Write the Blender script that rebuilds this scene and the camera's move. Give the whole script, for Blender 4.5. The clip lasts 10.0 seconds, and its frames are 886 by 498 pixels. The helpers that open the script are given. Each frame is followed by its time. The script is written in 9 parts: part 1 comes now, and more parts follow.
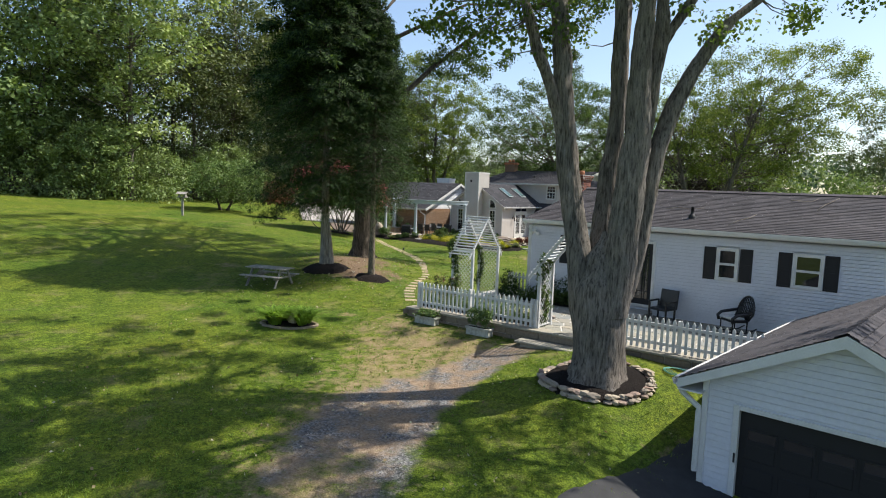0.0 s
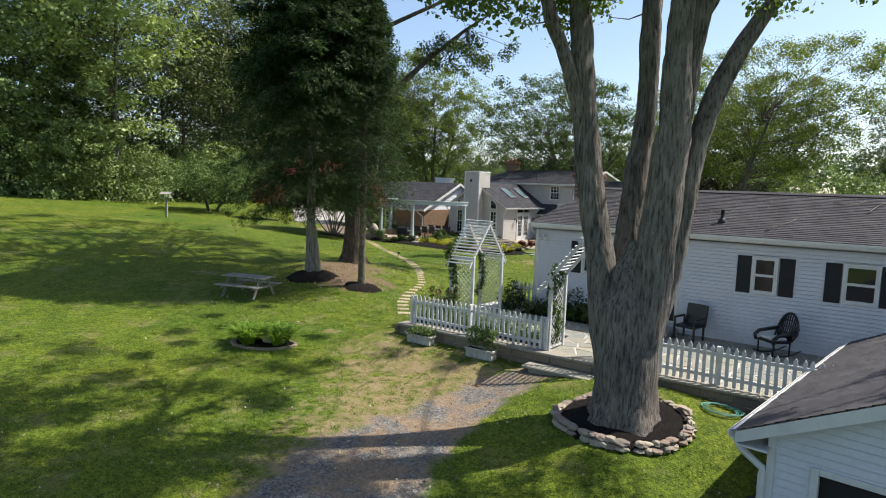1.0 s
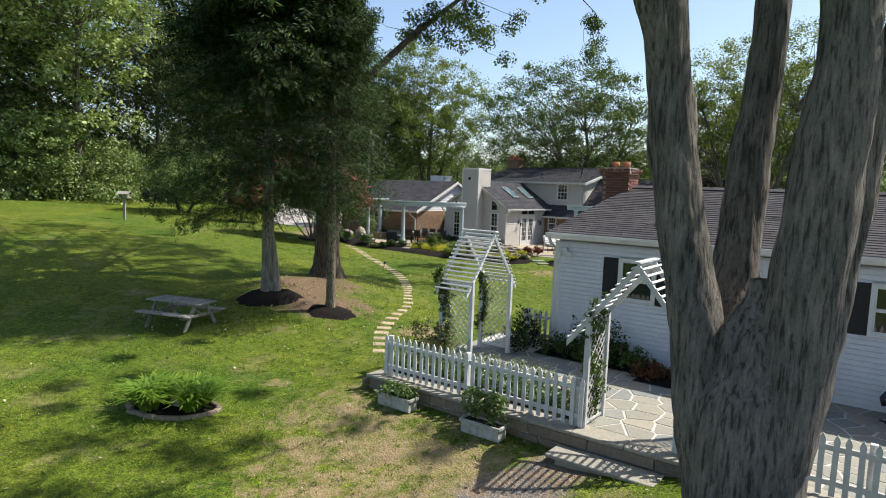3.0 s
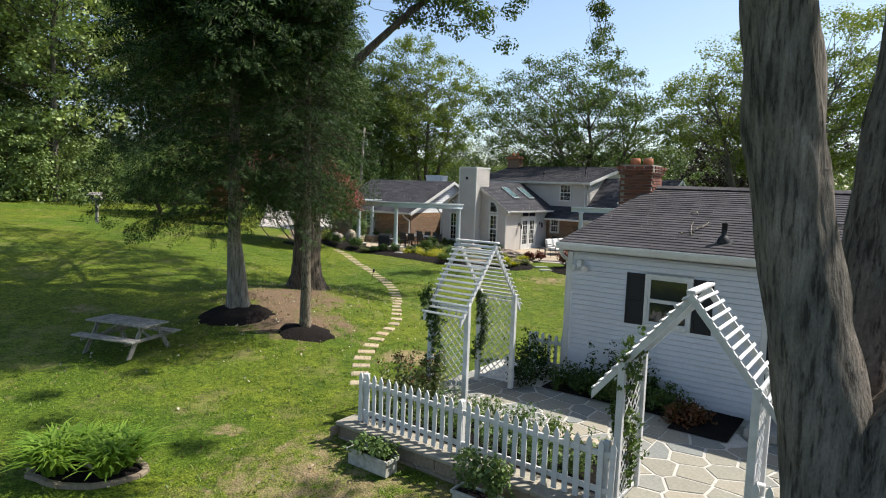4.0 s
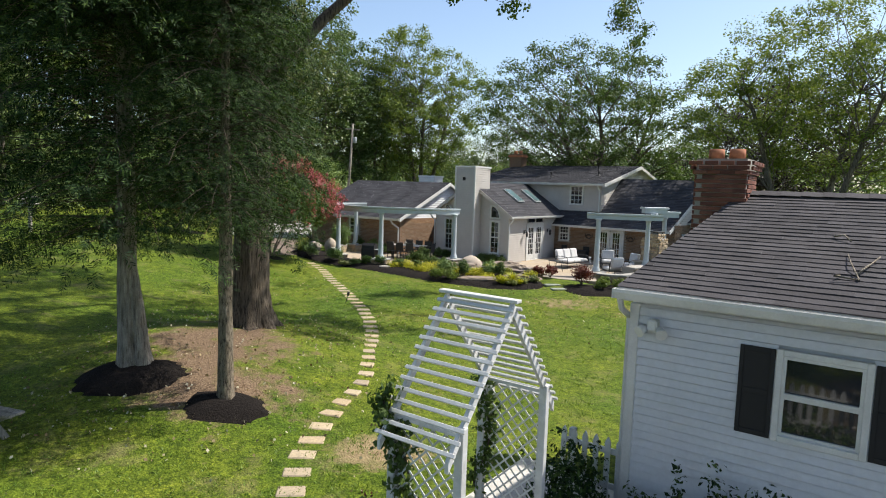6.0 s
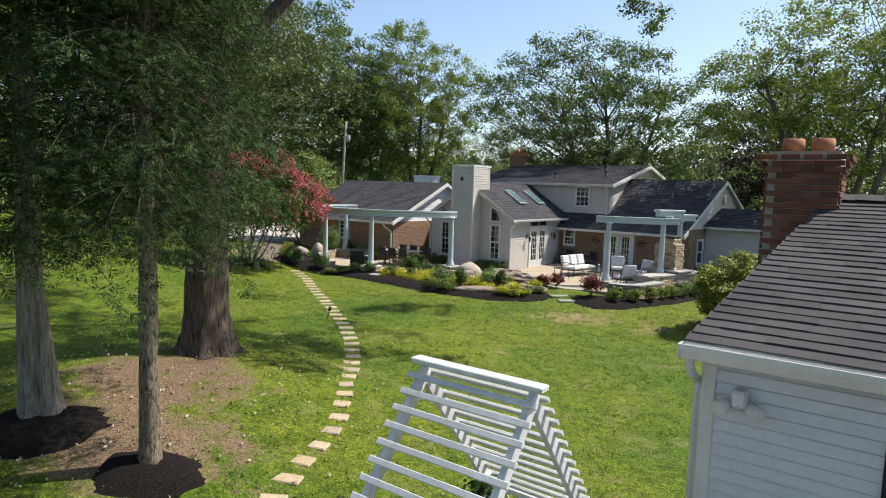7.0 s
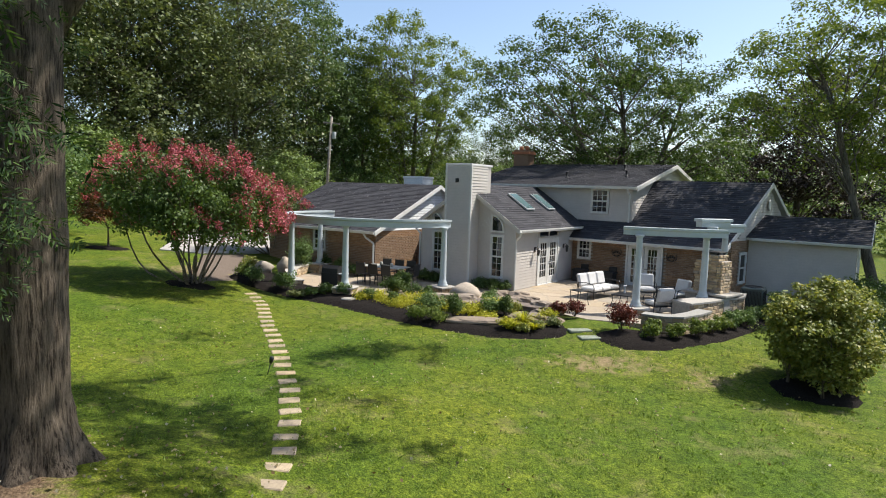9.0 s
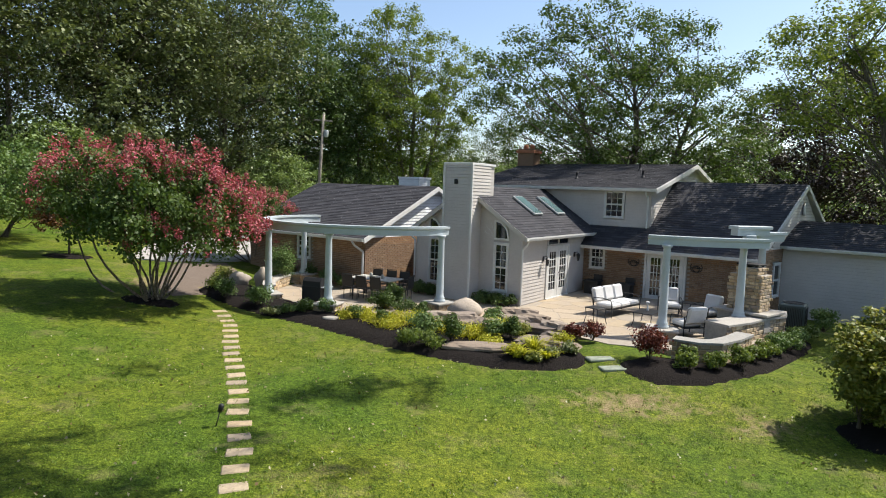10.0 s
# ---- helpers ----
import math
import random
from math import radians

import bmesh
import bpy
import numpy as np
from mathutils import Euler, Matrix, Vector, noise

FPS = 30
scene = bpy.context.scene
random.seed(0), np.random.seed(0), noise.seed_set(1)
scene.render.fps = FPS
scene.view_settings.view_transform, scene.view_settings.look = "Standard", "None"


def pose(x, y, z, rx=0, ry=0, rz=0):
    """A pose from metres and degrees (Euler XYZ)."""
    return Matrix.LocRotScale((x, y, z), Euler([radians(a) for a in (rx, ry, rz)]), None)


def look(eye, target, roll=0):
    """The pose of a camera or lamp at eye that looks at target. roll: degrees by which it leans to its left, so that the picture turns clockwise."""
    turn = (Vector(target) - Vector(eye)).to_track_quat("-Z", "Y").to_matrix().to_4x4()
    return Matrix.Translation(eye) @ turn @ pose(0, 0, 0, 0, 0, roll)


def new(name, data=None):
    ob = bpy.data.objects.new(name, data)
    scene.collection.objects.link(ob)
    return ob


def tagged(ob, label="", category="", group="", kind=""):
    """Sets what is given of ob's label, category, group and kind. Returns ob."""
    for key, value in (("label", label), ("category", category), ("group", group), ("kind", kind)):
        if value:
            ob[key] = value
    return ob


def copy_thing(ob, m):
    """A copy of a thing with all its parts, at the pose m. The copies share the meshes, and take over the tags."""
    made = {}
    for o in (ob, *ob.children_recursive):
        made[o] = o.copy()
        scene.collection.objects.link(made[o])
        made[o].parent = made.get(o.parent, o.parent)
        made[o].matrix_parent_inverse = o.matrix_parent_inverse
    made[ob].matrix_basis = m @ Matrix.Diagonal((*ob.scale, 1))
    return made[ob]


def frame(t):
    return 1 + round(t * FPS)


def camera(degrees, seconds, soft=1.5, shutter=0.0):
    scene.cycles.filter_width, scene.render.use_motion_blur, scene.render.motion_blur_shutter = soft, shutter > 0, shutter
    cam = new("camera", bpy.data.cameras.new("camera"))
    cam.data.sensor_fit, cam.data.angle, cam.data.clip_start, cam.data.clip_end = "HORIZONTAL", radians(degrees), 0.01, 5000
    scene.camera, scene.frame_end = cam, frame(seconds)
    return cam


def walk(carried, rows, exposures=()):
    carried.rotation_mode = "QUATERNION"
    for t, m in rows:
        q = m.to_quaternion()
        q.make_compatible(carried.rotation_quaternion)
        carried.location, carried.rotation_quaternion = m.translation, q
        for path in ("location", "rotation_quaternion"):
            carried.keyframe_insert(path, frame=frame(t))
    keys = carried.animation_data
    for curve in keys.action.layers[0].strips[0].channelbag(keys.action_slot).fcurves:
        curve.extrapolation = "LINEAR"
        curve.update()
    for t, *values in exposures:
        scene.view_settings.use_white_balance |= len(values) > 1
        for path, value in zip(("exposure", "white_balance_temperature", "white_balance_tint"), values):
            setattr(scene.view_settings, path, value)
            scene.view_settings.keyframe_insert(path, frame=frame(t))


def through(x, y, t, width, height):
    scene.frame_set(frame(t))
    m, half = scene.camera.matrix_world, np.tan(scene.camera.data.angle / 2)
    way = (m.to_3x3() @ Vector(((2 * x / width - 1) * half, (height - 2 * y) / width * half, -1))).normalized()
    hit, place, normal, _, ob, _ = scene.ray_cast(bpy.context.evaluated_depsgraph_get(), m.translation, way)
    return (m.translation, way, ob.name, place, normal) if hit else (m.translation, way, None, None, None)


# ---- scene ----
cam = camera(71.4, 10.0, soft=1.05)
METRES, EYE, TILT, LEAN, TURN = 26.3, 4.6, -2.0, 0.5, 0.0
ROWS = [
    (0.0, 0.0, 0.0, 0.0, 0.16, -3.52, -2.57),
    (0.5, 0.0021, 0.0461, 0.0024, 0.13, -3.54, -2.57),
    (1.0, 0.0031, 0.0923, 0.0041, 0.13, -3.54, -2.58),
    (1.5, 0.0049, 0.1412, 0.0059, 0.13, -3.56, -2.57),
    (2.0, 0.0066, 0.1889, 0.0072, 0.11, -3.6, -2.58),
    (2.5, 0.0089, 0.237, 0.0088, 0.07, -3.6, -2.59),
    (4.0, 0.0182, 0.3844, 0.0154, -0.15, -3.6, -2.52),
    (4.5, 0.0209, 0.4309, 0.0183, -0.2, -3.6, -2.49),
    (5.0, 0.0229, 0.4803, 0.0209, -0.24, -3.59, -2.47),
    (5.5, 0.0251, 0.5347, 0.024, -0.28, -3.57, -2.46),
    (7.0, 0.0346, 0.6835, 0.0318, -0.38, -3.54, -2.44),
    (7.5, 0.0373, 0.735, 0.0342, -0.44, -3.51, -2.47),
    (8.0, 0.0402, 0.7844, 0.037, -0.44, -3.49, -2.45),
    (8.5, 0.0432, 0.8346, 0.0402, -0.43, -3.47, -2.44),
    (9.0, 0.0486, 0.8862, 0.0435, -0.42, -3.44, -2.44),
    (9.5, 0.0501, 0.9423, 0.0471, -0.44, -3.42, -2.46),
    (10.0, 0.0532, 0.9971, 0.05, -0.41, -3.38, -2.48),
]
walk(cam, [(t, pose(0, 0, EYE, TILT, LEAN, TURN) @ pose(METRES * x, METRES * y, METRES * z, 90 + pitch, roll, yaw)) for t, x, y, z, yaw, pitch, roll in ROWS])

# ---- world and sun ----
SUN_AZ, SUN_EL = radians(15), radians(54)      # direction towards the sun in the plan, and its height
world = bpy.data.worlds.new("sky")
scene.world = world
world.use_nodes = True
wn = world.node_tree.nodes
sky = wn.new("ShaderNodeTexSky")
sky.sky_type, sky.sun_disc = "NISHITA", False
sky.sun_elevation, sky.sun_rotation = SUN_EL, math.pi / 2 - SUN_AZ
sky.air_density, sky.dust_density, sky.ozone_density = 1.0, 1.3, 1.5
world.node_tree.links.new(sky.outputs[0], wn["Background"].inputs[0])
wn["Background"].inputs[1].default_value = 0.135
sun_data = bpy.data.lights.new("sun", "SUN")
sun_data.energy, sun_data.angle, sun_data.color = 5.0, radians(0.6), (1.0, 0.95, 0.86)
sun = new("sun", sun_data)
sun_way = Vector((math.cos(SUN_EL) * math.cos(SUN_AZ), math.cos(SUN_EL) * math.sin(SUN_AZ), math.sin(SUN_EL)))
sun.matrix_world = look(sun_way * 60, (0, 0, 0))
scene.view_settings.exposure = 0.56

# ---- mesh helpers ----


class Shape:
    """Collects vertices and faces of one mesh."""

    def __init__(self):
        self.v, self.f, self.smooth = [], [], []

    def add(self, verts, faces, smooth=False, m=None):
        n = len(self.v)
        self.v += [tuple(m @ Vector(p)) for p in verts] if m is not None else [tuple(p) for p in verts]
        self.f += [tuple(i + n for i in f) for f in faces]
        self.smooth += [smooth] * len(faces)
        return self

    def box(self, a, b, m=None, bevel=0.0):
        """A box from corner a to corner b, its edges chamfered by bevel."""
        lo = [min(p, q) for p, q in zip(a, b)]
        hi = [max(p, q) for p, q in zip(a, b)]
        if bevel <= 0:
            v = [(x, y, z) for x in (lo[0], hi[0]) for y in (lo[1], hi[1]) for z in (lo[2], hi[2])]
            return self.add(v, [(0, 1, 3, 2), (4, 6, 7, 5), (0, 4, 5, 1), (2, 3, 7, 6), (0, 2, 6, 4), (1, 5, 7, 3)], m=m)
        c = min(bevel, *(0.49 * (h - l) for l, h in zip(lo, hi)))
        v, idx = [], {}
        for sx in (0, 1):
            for sy in (0, 1):
                for sz in (0, 1):
                    for ax in range(3):
                        p = []
                        for k, s in enumerate((sx, sy, sz)):
                            inset = 0 if k == ax else c
                            p.append(hi[k] - inset if s else lo[k] + inset)
                        idx[sx, sy, sz, ax] = len(v)
                        v.append(p)
        f = []
        for ax in range(3):
            o1, o2 = [k for k in range(3) if k != ax]
            for s in (0, 1):
                ring = []
                for a1, a2 in ((0, 0), (1, 0), (1, 1), (0, 1)):
                    key = [0, 0, 0]
                    key[ax], key[o1], key[o2] = s, a1, a2
                    ring.append(idx[(*key, ax)])
                f.append(tuple(ring if (s == 1) == (ax != 1) else ring[::-1]))
            for a1 in (0, 1):
                for a2 in (0, 1):
                    key0, key1 = [0, 0, 0], [0, 0, 0]
                    key0[o1], key0[o2] = a1, a2
                    key1[o1], key1[o2], key1[ax] = a1, a2, 1
                    q = (idx[(*key0, o1)], idx[(*key1, o1)], idx[(*key1, o2)], idx[(*key0, o2)])
                    f.append(q)
        for sx in (0, 1):
            for sy in (0, 1):
                for sz in (0, 1):
                    f.append(tuple(idx[sx, sy, sz, k] for k in range(3)))
        return self.add(v, f, m=m)

    def prism(self, poly, d, m=None):
        """A polygon of 3D points, extruded by the vector d."""
        n = len(poly)
        v = [tuple(p) for p in poly] + [tuple(Vector(p) + Vector(d)) for p in poly]
        f = [tuple(range(n))[::-1], tuple(range(n, 2 * n))] + [(i, (i + 1) % n, n + (i + 1) % n, n + i) for i in range(n)]
        return self.add(v, f, m=m)

    def tube(self, path, radii, sides=8, smooth=True, cap=True, wob=0.0):
        """A round bar along a path; one radius for each point."""
        pts = [Vector(p) for p in path]
        if not hasattr(radii, "__len__"):
            radii = [radii] * len(pts)
        n0 = len(self.v)
        prev = None
        for i, p in enumerate(pts):
            d = (pts[min(i + 1, len(pts) - 1)] - pts[max(i - 1, 0)]).normalized()
            if prev is None:
                prev = d.orthogonal().normalized()
            prev = (prev - d * prev.dot(d)).normalized()
            side = d.cross(prev)
            for k in range(sides):
                a = 2 * math.pi * k / sides
                r = radii[i] * (1 + (wob * noise.noise((p * 1.3 + Vector((k * 3.1, 0, 0))).to_tuple()) if wob else 0))
                self.v.append(tuple(p + (prev * math.cos(a) + side * math.sin(a)) * r))
        for i in range(len(pts) - 1):
            for k in range(sides):
                a, b = n0 + i * sides + k, n0 + i * sides + (k + 1) % sides
                self.f.append((a, b, b + sides, a + sides))
                self.smooth.append(smooth)
        if cap:
            e = n0 + (len(pts) - 1) * sides
            self.f += [tuple(range(n0, n0 + sides))[::-1], tuple(range(e, e + sides))]
            self.smooth += [False, False]
        return self

    def lathe(self, profile, sides=16, at=(0, 0, 0), smooth=True):
        """Radius and height pairs turned about a standing axis."""
        n0 = len(self.v)
        for r, z in profile:
            for k in range(sides):
                a = 2 * math.pi * k / sides
                self.v.append((at[0] + r * math.cos(a), at[1] + r * math.sin(a), at[2] + z))
        for i in range(len(profile) - 1):
            for k in range(sides):
                a, b = n0 + i * sides + k, n0 + i * sides + (k + 1) % sides
                self.f.append((a, b, b + sides, a + sides))
                self.smooth.append(smooth)
        e = n0 + (len(profile) - 1) * sides
        self.f += [tuple(range(n0, n0 + sides))[::-1], tuple(range(e, e + sides))]
        self.smooth += [False, False]
        return self

    def blob(self, at, size, seed=0, rough=0.25, seg=9, rings=6, flat=0.0):
        """A boulder: a ball pushed about by noise, flattened below."""
        n0 = len(self.v)
        off = Vector((seed * 7.3, seed * 3.1, seed * 1.7))
        for i in range(rings + 1):
            th = math.pi * i / rings
            for k in range(seg):
                a = 2 * math.pi * k / seg
                d = Vector((math.sin(th) * math.cos(a), math.sin(th) * math.sin(a), math.cos(th)))
                r = 1 + rough * noise.noise((d * 1.6 + off).to_tuple()) + 0.5 * rough * noise.noise((d * 4 + off).to_tuple())
                z = d.z * r
                if flat:
                    z = max(-flat, min(flat, z))
                self.v.append((at[0] + d.x * r * size[0], at[1] + d.y * r * size[1], at[2] + z * size[2]))
        for i in range(rings):
            for k in range(seg):
                a, b = n0 + i * seg + k, n0 + i * seg + (k + 1) % seg
                self.f.append((a, a + seg, b + seg, b))
                self.smooth.append(flat == 0)
        return self

    def mesh(self, name, mat):
        me = bpy.data.meshes.new(name)
        me.from_pydata(self.v, [], self.f)
        me.polygons.foreach_set("use_smooth", self.smooth)
        me.materials.append(mat)
        me.update()
        return me


def thing(name, label, category, m=None, group="", kind=""):
    ob = new(name)
    ob.empty_display_size = 0.2
    if m is not None:
        ob.matrix_basis = m
    return tagged(ob, label, category, group, kind)


def part(name, shape, mat, parent=None, label="", at=None):
    me = shape if isinstance(shape, bpy.types.Mesh) else shape.mesh(name, mat)
    ob = new(name, me)
    if parent is not None:
        ob.parent = parent
    if at is not None:
        ob.matrix_basis = at
    return tagged(ob, label)


def solid(name, shape, mat, label, category="", m=None, group="", kind=""):
    ob = part(name, shape, mat)
    if m is not None:
        ob.matrix_basis = m
    return tagged(ob, label, category, group, kind)


def cloud(name, v, f, mat):
    """A mesh from arrays of vertices (n, 3) and of faces (m, 3 or 4)."""
    me = bpy.data.meshes.new(name)
    k = f.shape[1]
    me.vertices.add(len(v))
    me.vertices.foreach_set("co", v.astype(np.float32).ravel())
    me.loops.add(f.size)
    me.loops.foreach_set("vertex_index", f.astype(np.int32).ravel())
    me.polygons.add(len(f))
    me.polygons.foreach_set("loop_start", np.arange(0, f.size, k, dtype=np.int32))
    me.update(calc_edges=True)
    me.materials.append(mat)
    return me


def step(a, b, x):
    t = min(1.0, max(0.0, (x - a) / (b - a)))
    return t * t * (3 - 2 * t)


# ---- materials ----


class Nodes:
    def __init__(self, name, rough=0.6, metal=0.0, spec=0.5):
        self.mat = bpy.data.materials.new(name)
        self.mat.use_nodes = True
        self.t = self.mat.node_tree
        self.b = self.t.nodes["Principled BSDF"]
        self.b.inputs["Roughness"].default_value = rough
        self.b.inputs["Metallic"].default_value = metal
        self.b.inputs["Specular IOR Level"].default_value = spec
        self.co = self.node("ShaderNodeTexCoord").outputs["Object"]

    def node(self, kind):
        return self.t.nodes.new(kind)

    def link(self, a, b):
        self.t.links.new(a, b)

    def noise(self, scale, detail=4.0, rough=0.6, co=None, stretch=None):
        n = self.node("ShaderNodeTexNoise")
        n.inputs["Scale"].default_value, n.inputs["Detail"].default_value, n.inputs["Roughness"].default_value = scale, detail, rough
        src = co or self.co
        if stretch:
            mp = self.node("ShaderNodeMapping")
            mp.inputs["Scale"].default_value = stretch
            self.link(src, mp.inputs[0])
            src = mp.outputs[0]
        self.link(src, n.inputs["Vector"])
        return n.outputs[0]

    def ramp(self, fac, *stops):
        r = self.node("ShaderNodeValToRGB")
        el = r.color_ramp.elements
        while len(el) < len(stops):
            el.new(0.5)
        for e, (p, c) in zip(el, stops):
            e.position, e.color = p, (*c, 1) if len(c) == 3 else c
        self.link(fac, r.inputs[0])
        return r.outputs[0]

    def mix(self, fac, a, b, how="MIX"):
        m = self.node("ShaderNodeMix")
        m.data_type, m.blend_type = "RGBA", how
        for s, val in ((m.inputs[0], fac), (m.inputs[6], a), (m.inputs[7], b)):
            if isinstance(val, bpy.types.NodeSocket):
                self.link(val, s)
            else:
                s.default_value = val if not isinstance(val, tuple) else (*val, 1)
        return m.outputs[2]

    def scale(self, val, k, add=0.0):
        m = self.node("ShaderNodeMath")
        m.operation = "MULTIPLY_ADD"
        self.link(val, m.inputs[0])
        m.inputs[1].default_value, m.inputs[2].default_value = k, add
        return m.outputs[0]

    def base(self, c):
        if isinstance(c, tuple):
            self.b.inputs["Base Color"].default_value = (*c, 1)
        else:
            self.link(c, self.b.inputs["Base Color"])
        return self

    def rough(self, s):
        self.link(s, self.b.inputs["Roughness"])
        return self

    def bump(self, h, strength=0.3, dist=0.02):
        n = self.node("ShaderNodeBump")
        n.inputs["Strength"].default_value, n.inputs["Distance"].default_value = strength, dist
        self.link(h, n.inputs["Height"])
        self.link(n.outputs[0], self.b.inputs["Normal"])
        return self

    def random(self):
        return self.node("ShaderNodeObjectInfo").outputs["Random"]

    def island(self):
        return self.node("ShaderNodeNewGeometry").outputs["Random Per Island"]

    def leafy(self, c, through):
        """A leaf: some of the light passes through it."""
        self.base(c)
        tr, mx = self.node("ShaderNodeBsdfTranslucent"), self.node("ShaderNodeMixShader")
        br = self.mix(1.0, c, (1.0, 1.0, 0.55), "MULTIPLY")
        self.link(br, tr.inputs[0])
        mx.inputs[0].default_value = through
        self.link(self.b.outputs[0], mx.inputs[1])
        self.link(tr.outputs[0], mx.inputs[2])
        self.link(mx.outputs[0], self.node_out().inputs[0])
        return self

    def node_out(self):
        return self.t.nodes["Material Output"]


def paint(name, c, rough=0.5, dirt=0.12, scale=3.0):
    n = Nodes(name, rough)
    d = tuple(x * (1 - 2 * dirt) for x in c)
    n.base(n.mix(1.0, n.ramp(n.noise(scale, 6, 0.65), (0.3, d), (0.65, c)), n.ramp(n.noise(scale * 14, 3), (0.3, (0.9, 0.9, 0.9)), (0.7, (1, 1, 1))), "MULTIPLY"))
    n.bump(n.noise(60, 3), 0.08, 0.004)
    return n.mat


def leaf_mat(name, dark, mid, light, through=0.35, rough=0.5, spec=0.35):
    n = Nodes(name, rough, spec=spec)
    c = n.ramp(n.island(), (0.0, dark), (0.5, mid), (1.0, light))
    big = n.ramp(n.noise(0.35, 3), (0.3, (0.72, 0.78, 0.7)), (0.7, (1.12, 1.08, 1.0)))
    return n.leafy(n.mix(1.0, c, big, "MULTIPLY"), through).mat


def bark_mat(name, dark, light, vert=0.1):
    n = Nodes(name, 0.92, spec=0.15)
    r = n.noise(24, 5, 0.65, stretch=(1, 1, vert))
    g = n.noise(1.1, 4)
    wide = n.noise(7, 4, 0.6, stretch=(1, 1, 0.25))
    fine = n.noise(80, 5, 0.7, stretch=(1, 1, 0.4))
    mid = tuple(0.45 * a + 0.55 * b for a, b in zip(dark, light))
    c = n.mix(1.0, n.ramp(r, (0.38, dark), (0.47, mid), (0.66, light)), n.ramp(g, (0.3, (0.68, 0.7, 0.68)), (0.7, (1.12, 1.06, 1.0))), "MULTIPLY")
    c = n.mix(1.0, c, n.ramp(wide, (0.3, (0.62, 0.62, 0.6)), (0.7, (1.15, 1.14, 1.12))), "MULTIPLY")
    c = n.mix(1.0, c, n.ramp(fine, (0.3, (0.75, 0.75, 0.75)), (0.7, (1.18, 1.18, 1.18))), "MULTIPLY")
    n.base(c).bump(n.mix(0.2, r, fine), 1.0, 0.05)
    return n.mat


def brick_colour(name, tones, rough=0.85):
    n = Nodes(name, rough, spec=0.25)
    k = len(tones)
    rnd = n.ramp(n.random(), *[(i / (k - 1), t) for i, t in enumerate(tones)])
    n.base(n.mix(1.0, rnd, n.ramp(n.noise(18, 5), (0.3, (0.75, 0.75, 0.75)), (0.7, (1.1, 1.08, 1.05))), "MULTIPLY"))
    n.bump(n.noise(45, 4), 0.4, 0.01)
    return n.mat


WALLSTONE = brick_colour("wall_stone", [(0.22, 0.175, 0.13), (0.28, 0.225, 0.165), (0.18, 0.15, 0.125)])
WHITE = paint("white_paint", (0.78, 0.79, 0.8), 0.45, 0.06)
TRIM = paint("white_trim", (0.66, 0.655, 0.63), 0.45, 0.08)
PICKET = paint("picket_paint", (0.68, 0.68, 0.67), 0.55, 0.14, 5)
PERGOLA = paint("pergola_paint", (0.465, 0.517, 0.540), 0.5, 0.05)
SIDING_W = paint("white_vinyl", (0.62, 0.63, 0.66), 0.5, 0.05, 1.2)
SIDING_M = paint("greige_vinyl", (0.55, 0.51, 0.47), 0.55, 0.07, 1.2)
BLACK = paint("black_paint", (0.009, 0.009, 0.01), 0.7, 0.1)
IRON = paint("black_iron", (0.015, 0.015, 0.016), 0.4, 0.1)
GREY_METAL = paint("grey_metal", (0.35, 0.37, 0.37), 0.45, 0.1)
CUSHION = paint("grey_cushion", (0.62, 0.61, 0.6), 0.9, 0.06, 6)
COPPER = paint("dark_lead", (0.014, 0.014, 0.015), 0.6, 0.1)


def make_glass(name, tint):
    n = Nodes(name, 0.04, spec=0.8)
    n.base(n.ramp(n.noise(0.7, 2), (0.3, tint), (0.7, tuple(x * 1.5 for x in tint))))
    return n.mat


GLASS = make_glass("window_glass", (0.012, 0.014, 0.016))
SKYLIGHT = make_glass("skylight_glass", (0.07, 0.115, 0.12))


def shingle_mat(name, dark, light):
    n = Nodes(name, 0.92, spec=0.2)
    tab = n.ramp(n.island(), (0.0, dark), (1.0, light))
    c = n.mix(1.0, tab, n.ramp(n.noise(1.1, 5), (0.3, (0.78, 0.78, 0.8)), (0.7, (1.15, 1.12, 1.1))), "MULTIPLY")
    c = n.mix(1.0, c, n.ramp(n.noise(160, 2), (0.3, (0.6, 0.6, 0.6)), (0.7, (1.3, 1.3, 1.3))), "MULTIPLY")
    n.base(c).bump(n.noise(160, 2), 0.3, 0.004)
    return n.mat


SHINGLE_W = shingle_mat("grey_shingle", (0.05, 0.047, 0.051), (0.076, 0.072, 0.078))
SHINGLE_M = shingle_mat("dark_shingle", (0.04, 0.04, 0.045), (0.065, 0.065, 0.072))
BRICK_M = brick_colour("tan_brick", [(0.2, 0.13, 0.085), (0.27, 0.185, 0.12), (0.23, 0.145, 0.095), (0.31, 0.22, 0.15)])
BRICK_R = brick_colour("red_brick", [(0.16, 0.06, 0.04), (0.2, 0.08, 0.055), (0.12, 0.05, 0.04), (0.24, 0.11, 0.08)])
MORTAR = paint("mortar", (0.38, 0.35, 0.31), 0.95, 0.15, 8)
FLAG = brick_colour("flagstone", [(0.26, 0.26, 0.225), (0.34, 0.31, 0.25), (0.22, 0.235, 0.23), (0.3, 0.275, 0.22)])
JOINT = paint("flag_joint", (0.56, 0.53, 0.48), 0.95, 0.15, 8)
FIELDSTONE = brick_colour("field_stone", [(0.42, 0.3, 0.18), (0.55, 0.43, 0.28), (0.3, 0.23, 0.17), (0.62, 0.5, 0.34), (0.46, 0.33, 0.2), (0.38, 0.32, 0.26)])
